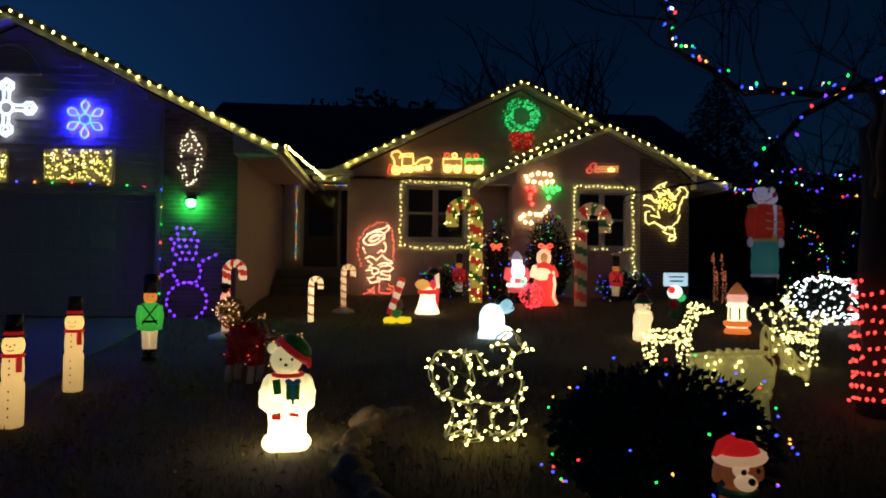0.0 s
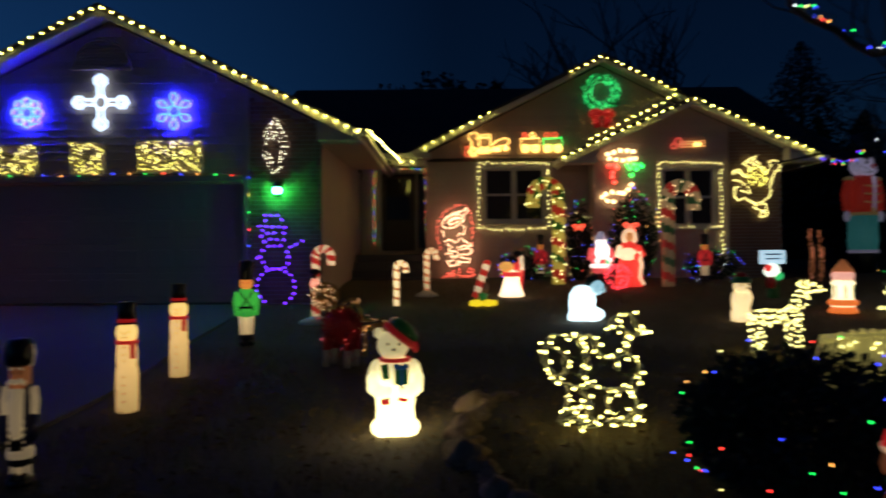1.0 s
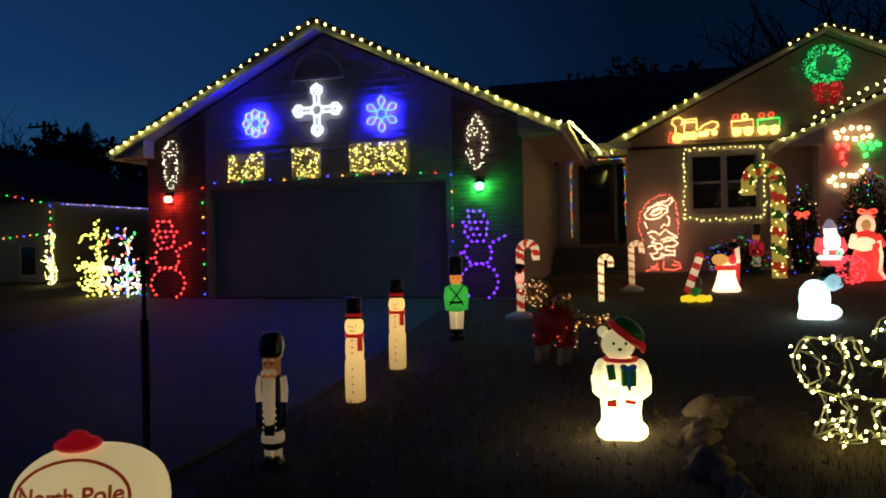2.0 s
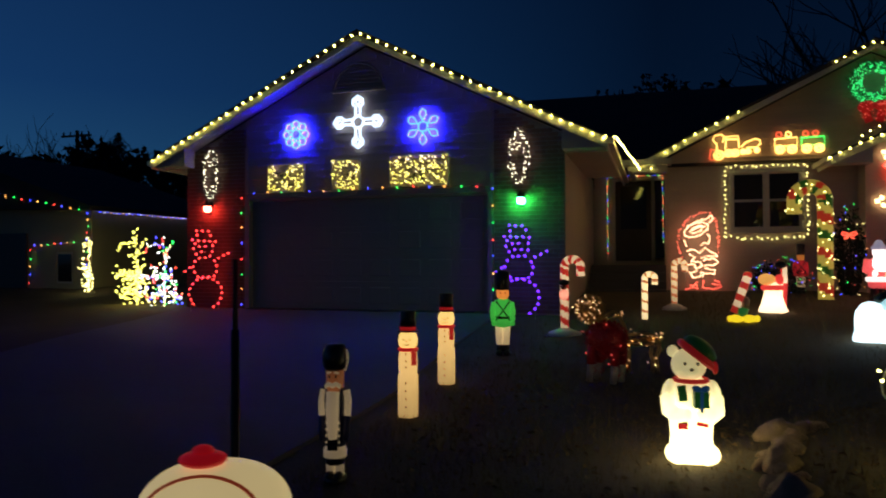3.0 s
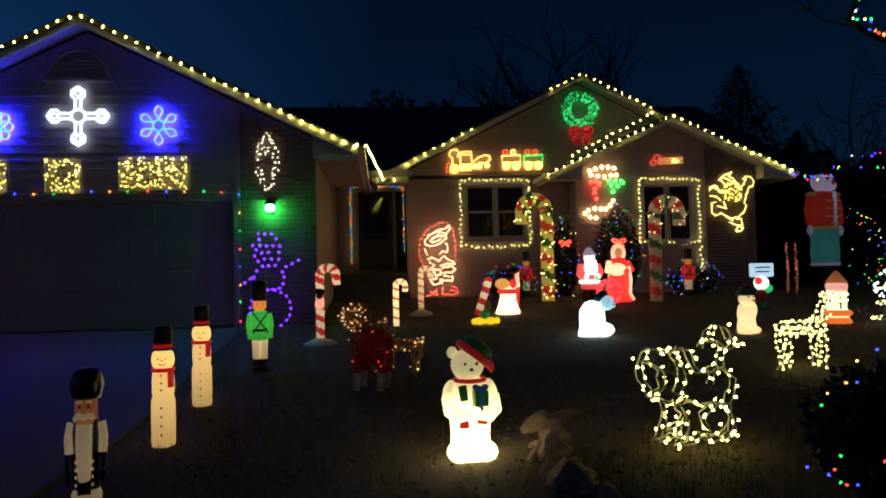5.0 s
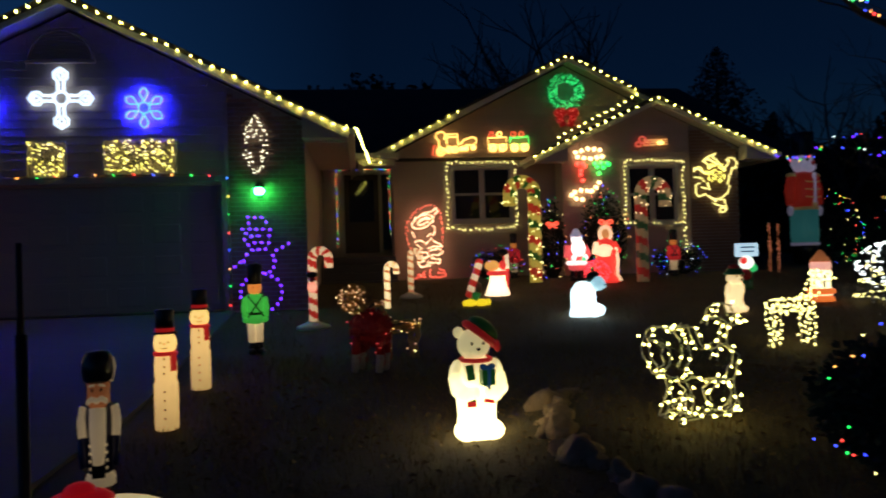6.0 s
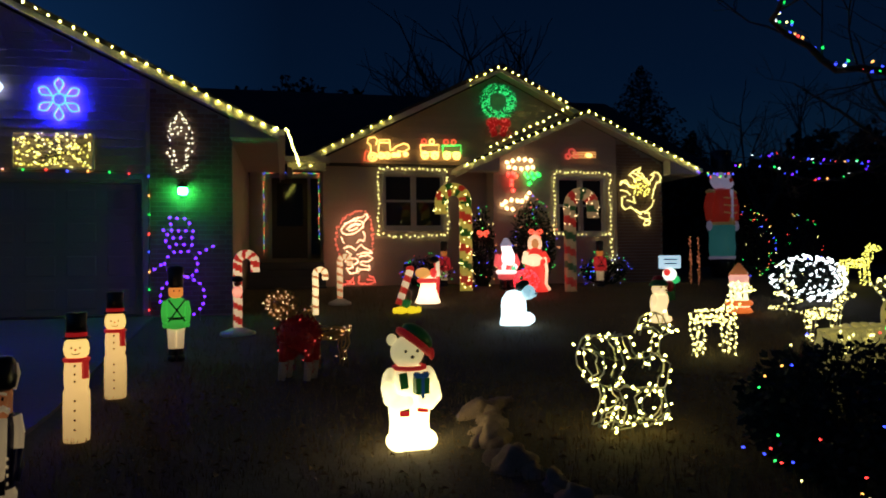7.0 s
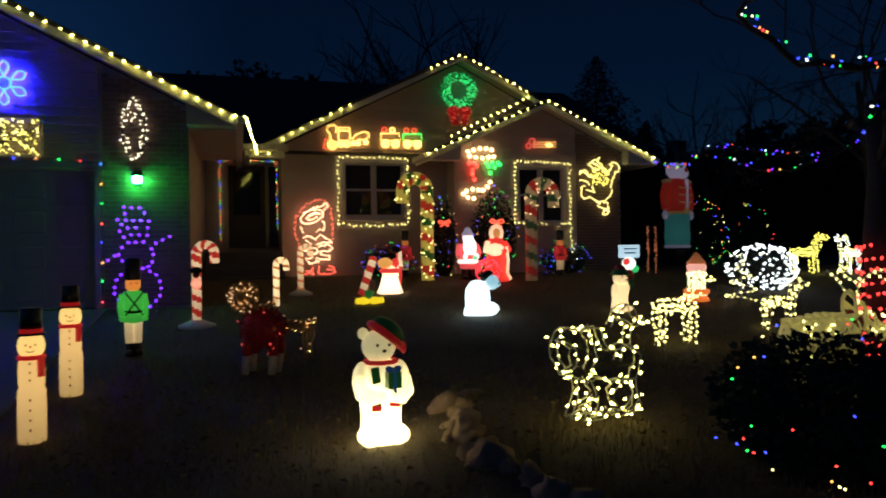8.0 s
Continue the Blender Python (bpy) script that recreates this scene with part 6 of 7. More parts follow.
def giant_nutcracker():
    """A tall inflatable nutcracker, lit faintly."""
    m = [mould("inflatable_red", (0.20, 0.025, 0.012), (0.75, 0.05, 0.03), 2.0, 0.11, 0.05, 1.2), mould("inflatable_teal", (0.03, 0.16, 0.15), (0.06, 0.30, 0.30), 0.9, 0.16, 0.07, 1.2), mould("inflatable_white", (0.6, 0.58, 0.65), (0.55, 0.50, 0.75), 2.6, 0.22, 0.10, 1.2), P_BLACK, mould("inflatable_gold", (0.5, 0.4, 0.15), (0.9, 0.6, 0.25), 1.8, 0.05, 0.03, 1.0)]
    bm = bmesh.new()
    lathe(bm, [(0.30, 0.0), (0.40, 0.05), (0.42, 0.40), (0.43, 0.50)], 24, 3)
    lathe(bm, [(0.46, 0.50), (0.48, 0.54), (0.46, 0.58)], 24, 2)
    lathe(bm, [(0.44, 0.58), (0.47, 0.80), (0.45, 1.1), (0.47, 1.40), (0.44, 1.44)], 24, 1)
    lathe(bm, [(0.46, 1.44), (0.49, 1.47), (0.46, 1.52)], 24, 4)
    lathe(bm, [(0.45, 1.52), (0.50, 1.75), (0.52, 2.15), (0.44, 2.38), (0.25, 2.45)], 24, 0)
    box(bm, (0, -0.49, 1.98), (0.11, 0.06, 0.85), slot=2)
    for z in (1.75, 1.95, 2.15):
        for s in (-1, 1):
            tube(bm, [(s * 0.06, -0.53, z), (s * 0.32, -0.42, z + 0.03)], 0.022, 6, 4)
    box(bm, (0.0, -0.48, 1.55), (0.16, 0.08, 0.15), slot=4)
    for s in (-1, 1):
        tube(bm, [(s * 0.52, 0, 2.30), (s * 0.66, 0, 1.95), (s * 0.66, -0.04, 1.58)], [0.17, 0.16, 0.13], 12, 0)
        ball(bm, (s * 0.68, -0.05, 1.42), (0.11, 0.11, 0.14), 12, 2)
        ball(bm, (s * 0.55, 0, 2.36), (0.19, 0.17, 0.07), 12, 4)
    ball(bm, (0, 0, 2.70), (0.42, 0.38, 0.29), 20, 2)
    ball(bm, (0, -0.28, 2.58), (0.30, 0.14, 0.16), 16, 2)
    for s in (-1, 1):
        ball(bm, (s * 0.15, -0.36, 2.76), 0.045, 10, 3)
        tube(bm, [(s * 0.08, -0.37, 2.84), (s * 0.26, -0.31, 2.88)], 0.03, 6, 3)
    ball(bm, (0.04, -0.42, 2.66), 0.07, 10, 0)
    lathe(bm, [(0.38, 2.88), (0.40, 2.95), (0.36, 3.2), (0.40, 3.48), (0.15, 3.52)], 20, 3)
    return solid("inflatable_nutcracker", bm, m, "tall inflatable nutcracker in red coat and teal trousers", "inflatable figure", on_ground(13.75, 6.15, 12) @ Matrix.Diagonal((0.75, 0.78, 1.03, 1)))


giant_nutcracker()


# ---- wire and light animals ----
def sculpture(name, m44, paths, m, r, step, label, category, seed, each=True, depth=0.0, wire_r=0.006, wire_m=FRAME, jitter=0.012, group="", extra=0):
    """A wire outline in its own x and z plane, doubled by depth, hung with mini lights."""
    rng = random.Random(seed)
    root = thing(name, label, category, m44, group=group)
    bm = bmesh.new()
    pts = []
    for side in ((-1, 1) if depth else (0,)):
        for p in paths:
            q = [(u, side * depth, v) for u, v in p]
            wob = [Vector(a) + Vector((rng.gauss(0, 0.006), rng.gauss(0, 0.006), rng.gauss(0, 0.006))) for a in along(q, 0.06)] + [Vector(q[-1])]
            if len(wob) > 1:
                tube(bm, wob, wire_r, 5)
            pts += along(q, step * rng.uniform(0.9, 1.1), rng.uniform(0, step))
    part("wire_frame", bm, wire_m, root, "bent wire frame")
    if extra:
        loose = bmesh.new()
        for k in range(extra):
            a, b = rng.choice(pts), rng.choice(pts)
            if (a - b).length < 0.45:
                c = (a + b) / 2 + Vector((rng.gauss(0, 0.03), rng.gauss(0, 0.03), -0.03))
                tube(loose, [a, c, b], 0.0035, 4)
        tagged(part("light_cord", loose, WIRE, root, "slack green light cord"), kind="stuff")
    if each:
        bulbs_each(root, pts, m, r, rng, 1.5, jitter, 1.2)
    else:
        bulbs_joined(root, pts, m, r, rng, jitter)
    return root


LAMB_HEAD = [
    [(-0.13, 0.68), (-0.22, 0.65), (-0.30, 0.68), (-0.37, 0.61), (-0.39, 0.51), (-0.34, 0.42), (-0.32, 0.35), (-0.25, 0.40), (-0.22, 0.43), (-0.24, 0.52), (-0.30, 0.57), (-0.35, 0.59)],
    [(-0.22, 0.65), (-0.13, 0.68), (-0.04, 0.66), (-0.01, 0.57), (0.05, 0.48), (0.14, 0.53), (0.19, 0.54)],
    [(-0.13, 0.68), (-0.14, 0.61), (-0.09, 0.54), (-0.08, 0.44), (-0.13, 0.37)],
]
LAMB_BODY = [
    [(0.05, 0.67), (0.09, 0.75), (0.16, 0.80), (0.24, 0.81), (0.25, 0.72), (0.34, 0.71), (0.28, 0.65), (0.22, 0.66), (0.19, 0.54), (0.29, 0.46), (0.28, 0.37), (0.24, 0.29)],
    [(0.09, 0.70), (0.18, 0.72), (0.22, 0.66)],
    [(0.14, 0.53), (0.12, 0.42)],
    [(-0.23, 0.34), (-0.14, 0.29), (-0.03, 0.32), (0.06, 0.28), (0.15, 0.29), (0.24, 0.29)],
]
LAMB_LEGS = [
    [(-0.32, 0.35), (-0.23, 0.34), (-0.22, 0.23), (-0.25, 0.13), (-0.28, 0.06)],
    [(-0.13, 0.32), (-0.06, 0.20), (-0.15, 0.16), (-0.22, 0.13)],
    [(-0.06, 0.20), (-0.08, 0.09)],
    [(0.24, 0.29), (0.27, 0.16), (0.27, 0.08)],
    [(0.15, 0.29), (0.05, 0.22), (0.09, 0.11)],
]
LAMB_FEET = [
    [(-0.28, 0.06), (-0.19, 0.09), (-0.11, 0.08), (-0.13, 0.01), (-0.01, 0.04), (-0.04, 0.09)],
    [(0.05, 0.09), (0.09, 0.04), (0.15, 0.06), (0.22, 0.07), (0.27, 0.15)],
    [(0.06, 0.06), (0.13, 0.09), (0.20, 0.04), (0.26, 0.08)],
]
sculpture("light_lamb", on_ground(4.05, -7.21, 6, 0.03) @ Matrix.Diagonal((1.08, 1.0, 1.06, 1)), LAMB_HEAD + LAMB_BODY + LAMB_LEGS + LAMB_FEET, lit("bright_warm_mini_light", (1.0, 0.87, 0.22), 12.0), 0.0106, 0.098, "lamb of bent wire hung with warm white mini lights", "light figure", 71, True, 0.045, 0.0065, jitter=0.02, extra=26)


def deer_paths(h):
    """A standing deer in outline, facing right."""
    k = h
    P = lambda *uv: [(u * k, v * k) for u, v in uv]
    s = [P((-0.34, 0.56), (-0.20, 0.62), (0.05, 0.60), (0.22, 0.62), (0.26, 0.48), (0.05, 0.44), (-0.20, 0.45), (-0.34, 0.50), (-0.34, 0.56)),
         P((-0.34, 0.54), (-0.36, 0.36), (-0.30, 0.24), (-0.33, 0.0)), P((-0.24, 0.46), (-0.22, 0.30), (-0.26, 0.16), (-0.24, 0.0)),
         P((0.14, 0.45), (0.13, 0.24), (0.14, 0.0)), P((0.24, 0.48), (0.26, 0.26), (0.25, 0.0)),
         P((0.16, 0.60), (0.22, 0.78), (0.30, 0.92)), P((0.26, 0.54), (0.32, 0.72), (0.38, 0.84)),
         P((0.28, 0.92), (0.36, 0.98), (0.52, 0.90), (0.54, 0.84), (0.40, 0.84), (0.28, 0.92)), P((-0.20, 0.55), (0.1, 0.52)), P((-0.26, 0.52), (0.18, 0.49))]
    return s


DEER = "lawn deer"
sculpture("light_deer", on_ground(6.86, -4.0, 0), deer_paths(0.92), WARM, 0.0165, 0.062, "standing wire deer wrapped in warm white lights", "light figure", 72, True, 0.06, group=DEER)
sculpture("light_deer", on_ground(8.84, -3.55, -14), deer_paths(0.72), WARM, 0.017, 0.10, "small wire deer wrapped in warm white lights", "light figure", 73, False, 0.05, group=DEER)
sculpture("light_deer", on_ground(14.5, 2.08, -20), deer_paths(0.95), YELLOW, 0.019, 0.06, "wire deer densely wrapped in yellow lights", "light figure", 74, False, 0.09, group=DEER)
sculpture("light_deer", on_ground(15.5, 1.8, 70), deer_paths(0.95), (YELLOW, COOL), 0.019, 0.06, "wire deer in yellow and white lights seen end on", "light figure", 75, False, 0.09, group=DEER)
sculpture("light_deer", on_ground(10.95, 3.05, 237), deer_paths(1.10), lit("copper_mini_light", (1.0, 0.26, 0.10), 0.35), 0.014, 0.075, "wire deer in dim copper lights by the corner", "light figure", 76, False, 0.09, wire_m=P_GOLD, group=DEER)

# The ribbon emits faintly, in place of light from the bulbs around it.
GLOW_RIBBON = mould("self_lit_gold_ribbon", (0.72, 0.66, 0.34), (0.80, 0.66, 0.16), 0.85, 0.22, 0.07, 0.5)


def reindeer():
    """A large lying reindeer woven from pale ribbon, with lit antlers and a red collar."""
    root = thing("ribbon_reindeer", "lying reindeer of pale gold ribbon with mini lights and red collar", "light figure", on_ground(6.07, -7.2, -6) @ Matrix.Diagonal((0.62, 0.62, 0.80, 1)))
    rng = random.Random(77)
    bm = bmesh.new()
    tube(bm, [(-0.62, 0, 0.66), (-0.55, 0, 0.66), (-0.30, 0, 0.67), (0.0, 0, 0.68), (0.25, 0, 0.70), (0.42, 0, 0.72)], [0.08, 0.19, 0.235, 0.24, 0.22, 0.16], 16)
    part("body", bm, GLOW_RIBBON, root, "pale gold mesh cloth with its own faint glow")
    for k in range(9):
        bm = bmesh.new()
        t = k / 8
        u = -0.55 + 0.95 * t
        rad = 0.20 + 0.06 * math.sin(math.pi * t)
        tube(bm, [(u + 0.03 * math.sin(3 * a), 0.8 * rad * math.cos(a), 0.66 + 0.05 * t + rad * math.sin(a)) for a in [2 * math.pi * j / 14 for j in range(14)]], 0.024, 5, closed=True)
        part("rib", bm, GLOW_RIBBON, root, "pale self-glowing ribbon hoop")
    for a in range(6):
        bm = bmesh.new()
        b = a * math.pi / 3
        tube(bm, [(-0.55 + 0.95 * t, 0.8 * 0.24 * math.cos(b), 0.66 + 0.05 * t + 0.25 * math.sin(b)) for t in (0, 0.25, 0.5, 0.75, 1)], 0.022, 6)
        part("body_ribbon", bm, GLOW_RIBBON, root, "pale self-glowing lengthwise ribbon")
    for u, y in ((-0.45, -0.14), (-0.40, 0.14), (0.30, -0.14), (0.34, 0.14)):
        bm = bmesh.new()
        tube(bm, [(u, y, 0.55), (u + 0.04, y, 0.28), (u, y, -0.02)], [0.05, 0.035, 0.03], 8)
        part("leg", bm, GLOW_RIBBON, root)
    bm = bmesh.new()
    tube(bm, [(0.36, 0, 0.74), (0.44, 0, 0.84), (0.48, 0, 0.94)], [0.16, 0.13, 0.11], 10)
    part("neck", bm, P_RED, root, "red collar")
    bm = bmesh.new()
    loop = lambda t: [(0.38 + 0.50 * t, 0.13 * (1 - 0.5 * t) * math.cos(b), 1.0 - 0.26 * t + 0.17 * (1 - 0.55 * t) * math.sin(b)) for b in [2 * math.pi * j / 12 for j in range(12)]]
    lathe_rows = [[bm.verts.new(p) for p in loop(t)] for t in (0.0, 0.25, 0.5, 0.75, 1.0)]
    for a, b in zip(lathe_rows, lathe_rows[1:]):
        for k in range(0, 12, 2):
            bm.faces.new((a[k], a[k + 1], b[k + 1], b[k]))
    bm.faces.new(lathe_rows[-1])
    for f in list(bm.faces):
        f.smooth = True
    head = part("head", bm, GLOW_RIBBON, root, "woven self-glowing ribbon head")
    for t in (0.0, 0.33, 0.66, 1.0):
        bm = bmesh.new()
        tube(bm, loop(t), 0.026, 5, closed=True)
        part("hoop", bm, GLOW_RIBBON, head)
    pts = []
    for s in (-1, 1):
        bm = bmesh.new()
        lines = [[(0.44, s * 0.08, 1.14), (0.36, s * 0.20, 1.26), (0.44, s * 0.30, 1.36), (0.62, s * 0.34, 1.38)], [(0.38, s * 0.22, 1.28), (0.28, s * 0.30, 1.38)], [(0.50, s * 0.32, 1.37), (0.72, s * 0.30, 1.24), (0.80, s * 0.30, 1.12)]]
        for q in lines:
            tube(bm, q, 0.009, 5)
            pts += along(q, 0.085)
        part("antler", bm, FRAME, root)
    pts += [(-0.5 + 0.055 * j, 0.0, 0.64 + 0.04 * math.sin(j * 1.9)) for j in range(16)]
    for k in range(15):
        pts.append((rng.uniform(-0.5, 0.4), -0.21, 0.68 + rng.uniform(-0.2, 0.25)))
    for k in range(14):
        t = rng.random()
        pts.append((0.38 + 0.5 * t, -0.13, 1.0 - 0.26 * t + rng.uniform(-0.14, 0.14)))
    bulbs_each(root, pts, WARM, 0.0165, rng, 1.3, 0.015)
    return root


reindeer()


# ---- clipped shrubs with lights ----
def shrub(name, x, y, rx, ry, h, leaves, seed, label, lights, r, count, joined=True, leaf_size=0.05, low=0.0, group=""):
    """A dome of many small leaves on short stems, strung with bulbs."""
    rng = random.Random(seed)
    root = thing(name, label, "shrub", on_ground(x, y), group=group)
    bm = bmesh.new()
    for k in range(7):
        a = rng.uniform(0, 6.283)
        tube(bm, [(0, 0, -0.05), (0.3 * rx * math.cos(a), 0.3 * ry * math.sin(a), h * 0.35), (0.7 * rx * math.cos(a), 0.7 * ry * math.sin(a), h * 0.7)], [0.03, 0.02, 0.008], 5)
    part("stem_cluster", bm, BARK, root)

    def surface(q=1.0):
        while True:
            v = Vector((rng.gauss(0, 1), rng.gauss(0, 1), rng.gauss(0, 1))).normalized()
            z = 0.5 + 0.5 * v.z
            w = 1 + 0.10 * noise.noise((v.x * 2.3 + seed, v.y * 2.3, v.z * 2.3)) + 0.05 * noise.noise((v.x * 6, v.y * 6 + seed, v.z * 6))
            if z * h > low:
                return Vector((v.x * rx * q * w, v.y * ry * q * w, z * h * (0.25 + 0.75 * q) * w)), v
    verts, faces = [], []
    for k in range(leaves):
        p, v = surface(rng.uniform(0.55, 1.0))
        d = (v + Vector((rng.gauss(0, 0.6), rng.gauss(0, 0.6), rng.gauss(0, 0.6)))).normalized() * leaf_size * rng.uniform(0.6, 1.4)
        w = d.orthogonal().normalized() * leaf_size * 0.38
        i = len(verts)
        verts += [p, p + d * 0.5 + w, p + d, p + d * 0.5 - w]
        faces.append((i, i + 1, i + 2, i + 3))
    me = bpy.data.meshes.new("foliage")
    me.from_pydata(verts, [], faces)
    me.materials.append(LEAF)
    fo = new("foliage", me)
    fo.parent = root
    tagged(fo, "dense dark leaves", kind="stuff")
    pts = []
    while len(pts) < count:
        p, v = surface(1.0)
        if v.y < 0.2:
            pts.append(p + v * leaf_size * 1.6)
    if joined:
        bulbs_joined(root, pts, lights, r, rng, 0.005)
    else:
        bulbs_each(root, pts, lights, r, rng, 1.4, 0.004, 1.0)
    return root


shrub("clipped_shrub", 4.99, -8.32, 0.66, 0.66, 0.86, 9000, 81, "round dark clipped shrub with sparse coloured lights", [GREEN, BLUE, AMBER, RED, BLUE, BLUE, WARM], 0.0082, 62, False, 0.055)
shrub("net_lit_shrub", 11.56, 0.12, 0.66, 0.55, 0.78, 2500, 82, "round shrub covered in a net of cold white lights", COOL, 0.019, 290, True)
shrub("round_shrub", 5.86, 3.25, 0.26, 0.26, 1.72, 2500, 83, "tall dark shrub with coloured mini lights by the house", MULTI, 0.011, 40, True, 0.06, group="house shrubs")
shrub("round_shrub", 7.05, 3.30, 0.50, 0.32, 1.85, 4000, 84, "tall rounded dark shrub with coloured mini lights by the house", (BLUE, GREEN, BLUE, RED, AMBER), 0.011, 60, True, 0.06, group="house shrubs")
shrub("low_shrub", 4.65, 3.55, 0.55, 0.3, 0.62, 2200, 85, "low dark shrub with blue and red mini lights", (BLUE, BLUE, RED, GREEN), 0.0105, 45, True, group="house shrubs")
shrub("low_shrub", 8.75, 3.25, 0.55, 0.3, 0.66, 2200, 86, "low dark shrub with blue and green mini lights", (BLUE, BLUE, GREEN, COOL), 0.0105, 42, True, group="house shrubs")
shrub("round_shrub", 15.2, 7.2, 0.85, 0.6, 1.9, 3000, 87, "dark shrub with coloured lights beside the inflatable", MULTI, 0.014, 60, True, 0.07, group="yard shrubs")
shrub("round_shrub", 17.1, 7.6, 0.95, 0.6, 1.8, 3000, 88, "dark shrub with sparse coloured lights at the lot's edge", MULTI, 0.013, 40, True, 0.07, group="yard shrubs")


def spiral_tree(x, y, h, seed, label):
    rng = random.Random(seed)
    root = thing("light_tree", label, "light figure", on_ground(x, y))
    q = [(0.30 * (1 - t) * math.cos(t * 22), 0.30 * (1 - t) * math.sin(t * 22), 0.03 + h * t) for t in [i / 60 for i in range(61)]]
    bm = bmesh.new()
    tube(bm, q, 0.007, 5)
    rod(bm, (0, 0, -0.05), (0, 0, h), 0.008)
    part("wire_frame", bm, FRAME, root)
    bulbs_joined(root, along(q, 0.11), WARM, 0.019, rng)
    return root


spiral_tree(9.95, -1.35, 0.85, 89, "small spiral wire tree with warm white lights")


# ---- the lit tree by the drive's far side ----
def lit_tree(x0, y0, trunk, radii, limbs, strings, seed, label, coil_height=0.0):
    """A bare tree with coloured light strings along some of its limbs; limbs in metres from the trunk's foot."""
    rng = random.Random(seed)
    root = thing("bare_lit_tree", label, "tree", on_ground(x0, y0), group="bare lit trees")
    bm = bmesh.new()
    tube(bm, trunk, radii, 10)
    part("trunk", bm, BARK, root)
    for q in limbs:
        bm = bmesh.new()
        fine = along(q, 0.2) + [Vector(q[-1])]
        fine = [p + Vector((rng.gauss(0, 0.02), rng.gauss(0, 0.02), rng.gauss(0, 0.02))) for p in fine]
        tube(bm, fine, [0.05 * (1 - 0.88 * i / len(fine)) + 0.006 for i in range(len(fine))], 6)
        for p in fine[3::2]:
            d = Vector((rng.gauss(0, 1), rng.gauss(0, 1), rng.gauss(0.5, 0.7)))
            branch(bm, p, d, rng.uniform(0.35, 0.9), 0.011, 2, rng)
        part("limb", bm, BARK, root, "bare limb with twigs")
    if coil_height:
        coil = [(0.235 * math.cos(t * 60), 0.235 * math.sin(t * 60), 0.08 + coil_height * t) for t in [i / 240 for i in range(241)]]
        red = thing("trunk_lights", "red mini lights wound round the tree trunk", "string lights", on_ground(x0, y0))
        wire(red, coil)
        bulbs_each(red, along(coil, 0.085), RED, 0.019, rng, 1.4, 0.012)
    for q, step, r, mats in strings:
        one = thing("branch_lights", "coloured lights strung along a bare branch", "string lights", on_ground(x0, y0), group="branch light strings")
        path = [Vector(p) + Vector((0, 0, 0.03)) for p in q]
        loop = [p + Vector((0.03 * math.sin(i * 2.1), 0.03 * math.cos(i * 1.7), 0.03 * math.sin(i * 1.3))) for i, p in enumerate(along(path, 0.12))]
        wire(one, loop, 0.004)
        where = [p for p in along(loop, step) if rng.random() > 0.12]
        bulbs_each(one, where, mats, r, rng, 1.4, 0.025)


MIXED = [BLUE, WARM, GREEN, BLUE, AMBER, RED, BLUE, GREEN, COOL]
BLUISH = [BLUE, PURPLE, BLUE, COOL, GREEN, BLUE, AMBER, PURPLE, RED]
HIGH = [(0, 0, 2.2), (-0.45, -0.6, 3.25), (-1.13, -0.8, 3.15), (-1.6, -0.9, 3.09), (-1.95, -0.9, 3.12), (-2.2, -0.9, 3.25), (-2.42, -0.9, 3.40), (-2.58, -0.92, 3.47), (-2.81, -1.4, 3.55), (-3.13, -2.0, 3.43)]
DROOP = [(0, 0, 2.2), (-0.6, -1.0, 3.0), (-1.15, -1.65, 3.06), (-1.83, -2.1, 2.77), (-2.21, -2.1, 2.54), (-2.38, -2.1, 2.34), (-2.62, -2.1, 2.14)]
lit_tree(8.43, -5.6, [(0, 0, -0.1), (0.03, 0.0, 0.7), (-0.02, 0.05, 1.4), (0.0, 0.0, 2.2), (-0.1, 0, 3.0)], [0.22, 0.17, 0.15, 0.14, 0.10],
         [HIGH, DROOP, [(0, 0, 2.3), (1.2, 1.5, 3.1), (2.3, 2.7, 3.2), (3.0, 3.2, 3.4)], [(-0.1, 0, 2.9), (0.3, -0.8, 3.9), (0.2, -1.6, 4.8)], [(-0.1, 0, 2.9), (0.9, 0.5, 4.0), (1.6, 0.8, 5.0)]],
         [(HIGH[1:], 0.085, 0.0135, MIXED), ([(-2.58, -0.9, 3.46), (-2.50, -0.95, 3.36), (-2.40, -0.9, 3.46), (-2.30, -0.95, 3.38), (-2.20, -0.9, 3.40)], 0.06, 0.013, MIXED), (DROOP[1:], 0.10, 0.013, BLUISH)],
         91, "bare tree with red-wrapped trunk and coloured lights in its branches", 1.3)
UPPER = [(-0.4, 0, 2.9), (-1.0, -0.4, 3.05), (-2.1, -0.6, 2.72), (-3.7, -0.6, 2.70), (-4.9, -0.6, 2.85), (-5.3, -0.6, 2.73)]
LOWER = [(-1.6, -0.5, 2.85), (-2.4, -0.7, 2.60), (-3.1, -0.7, 2.35), (-3.74, -0.7, 2.30), (-4.5, -0.7, 2.48), (-5.25, -0.6, 2.68)]
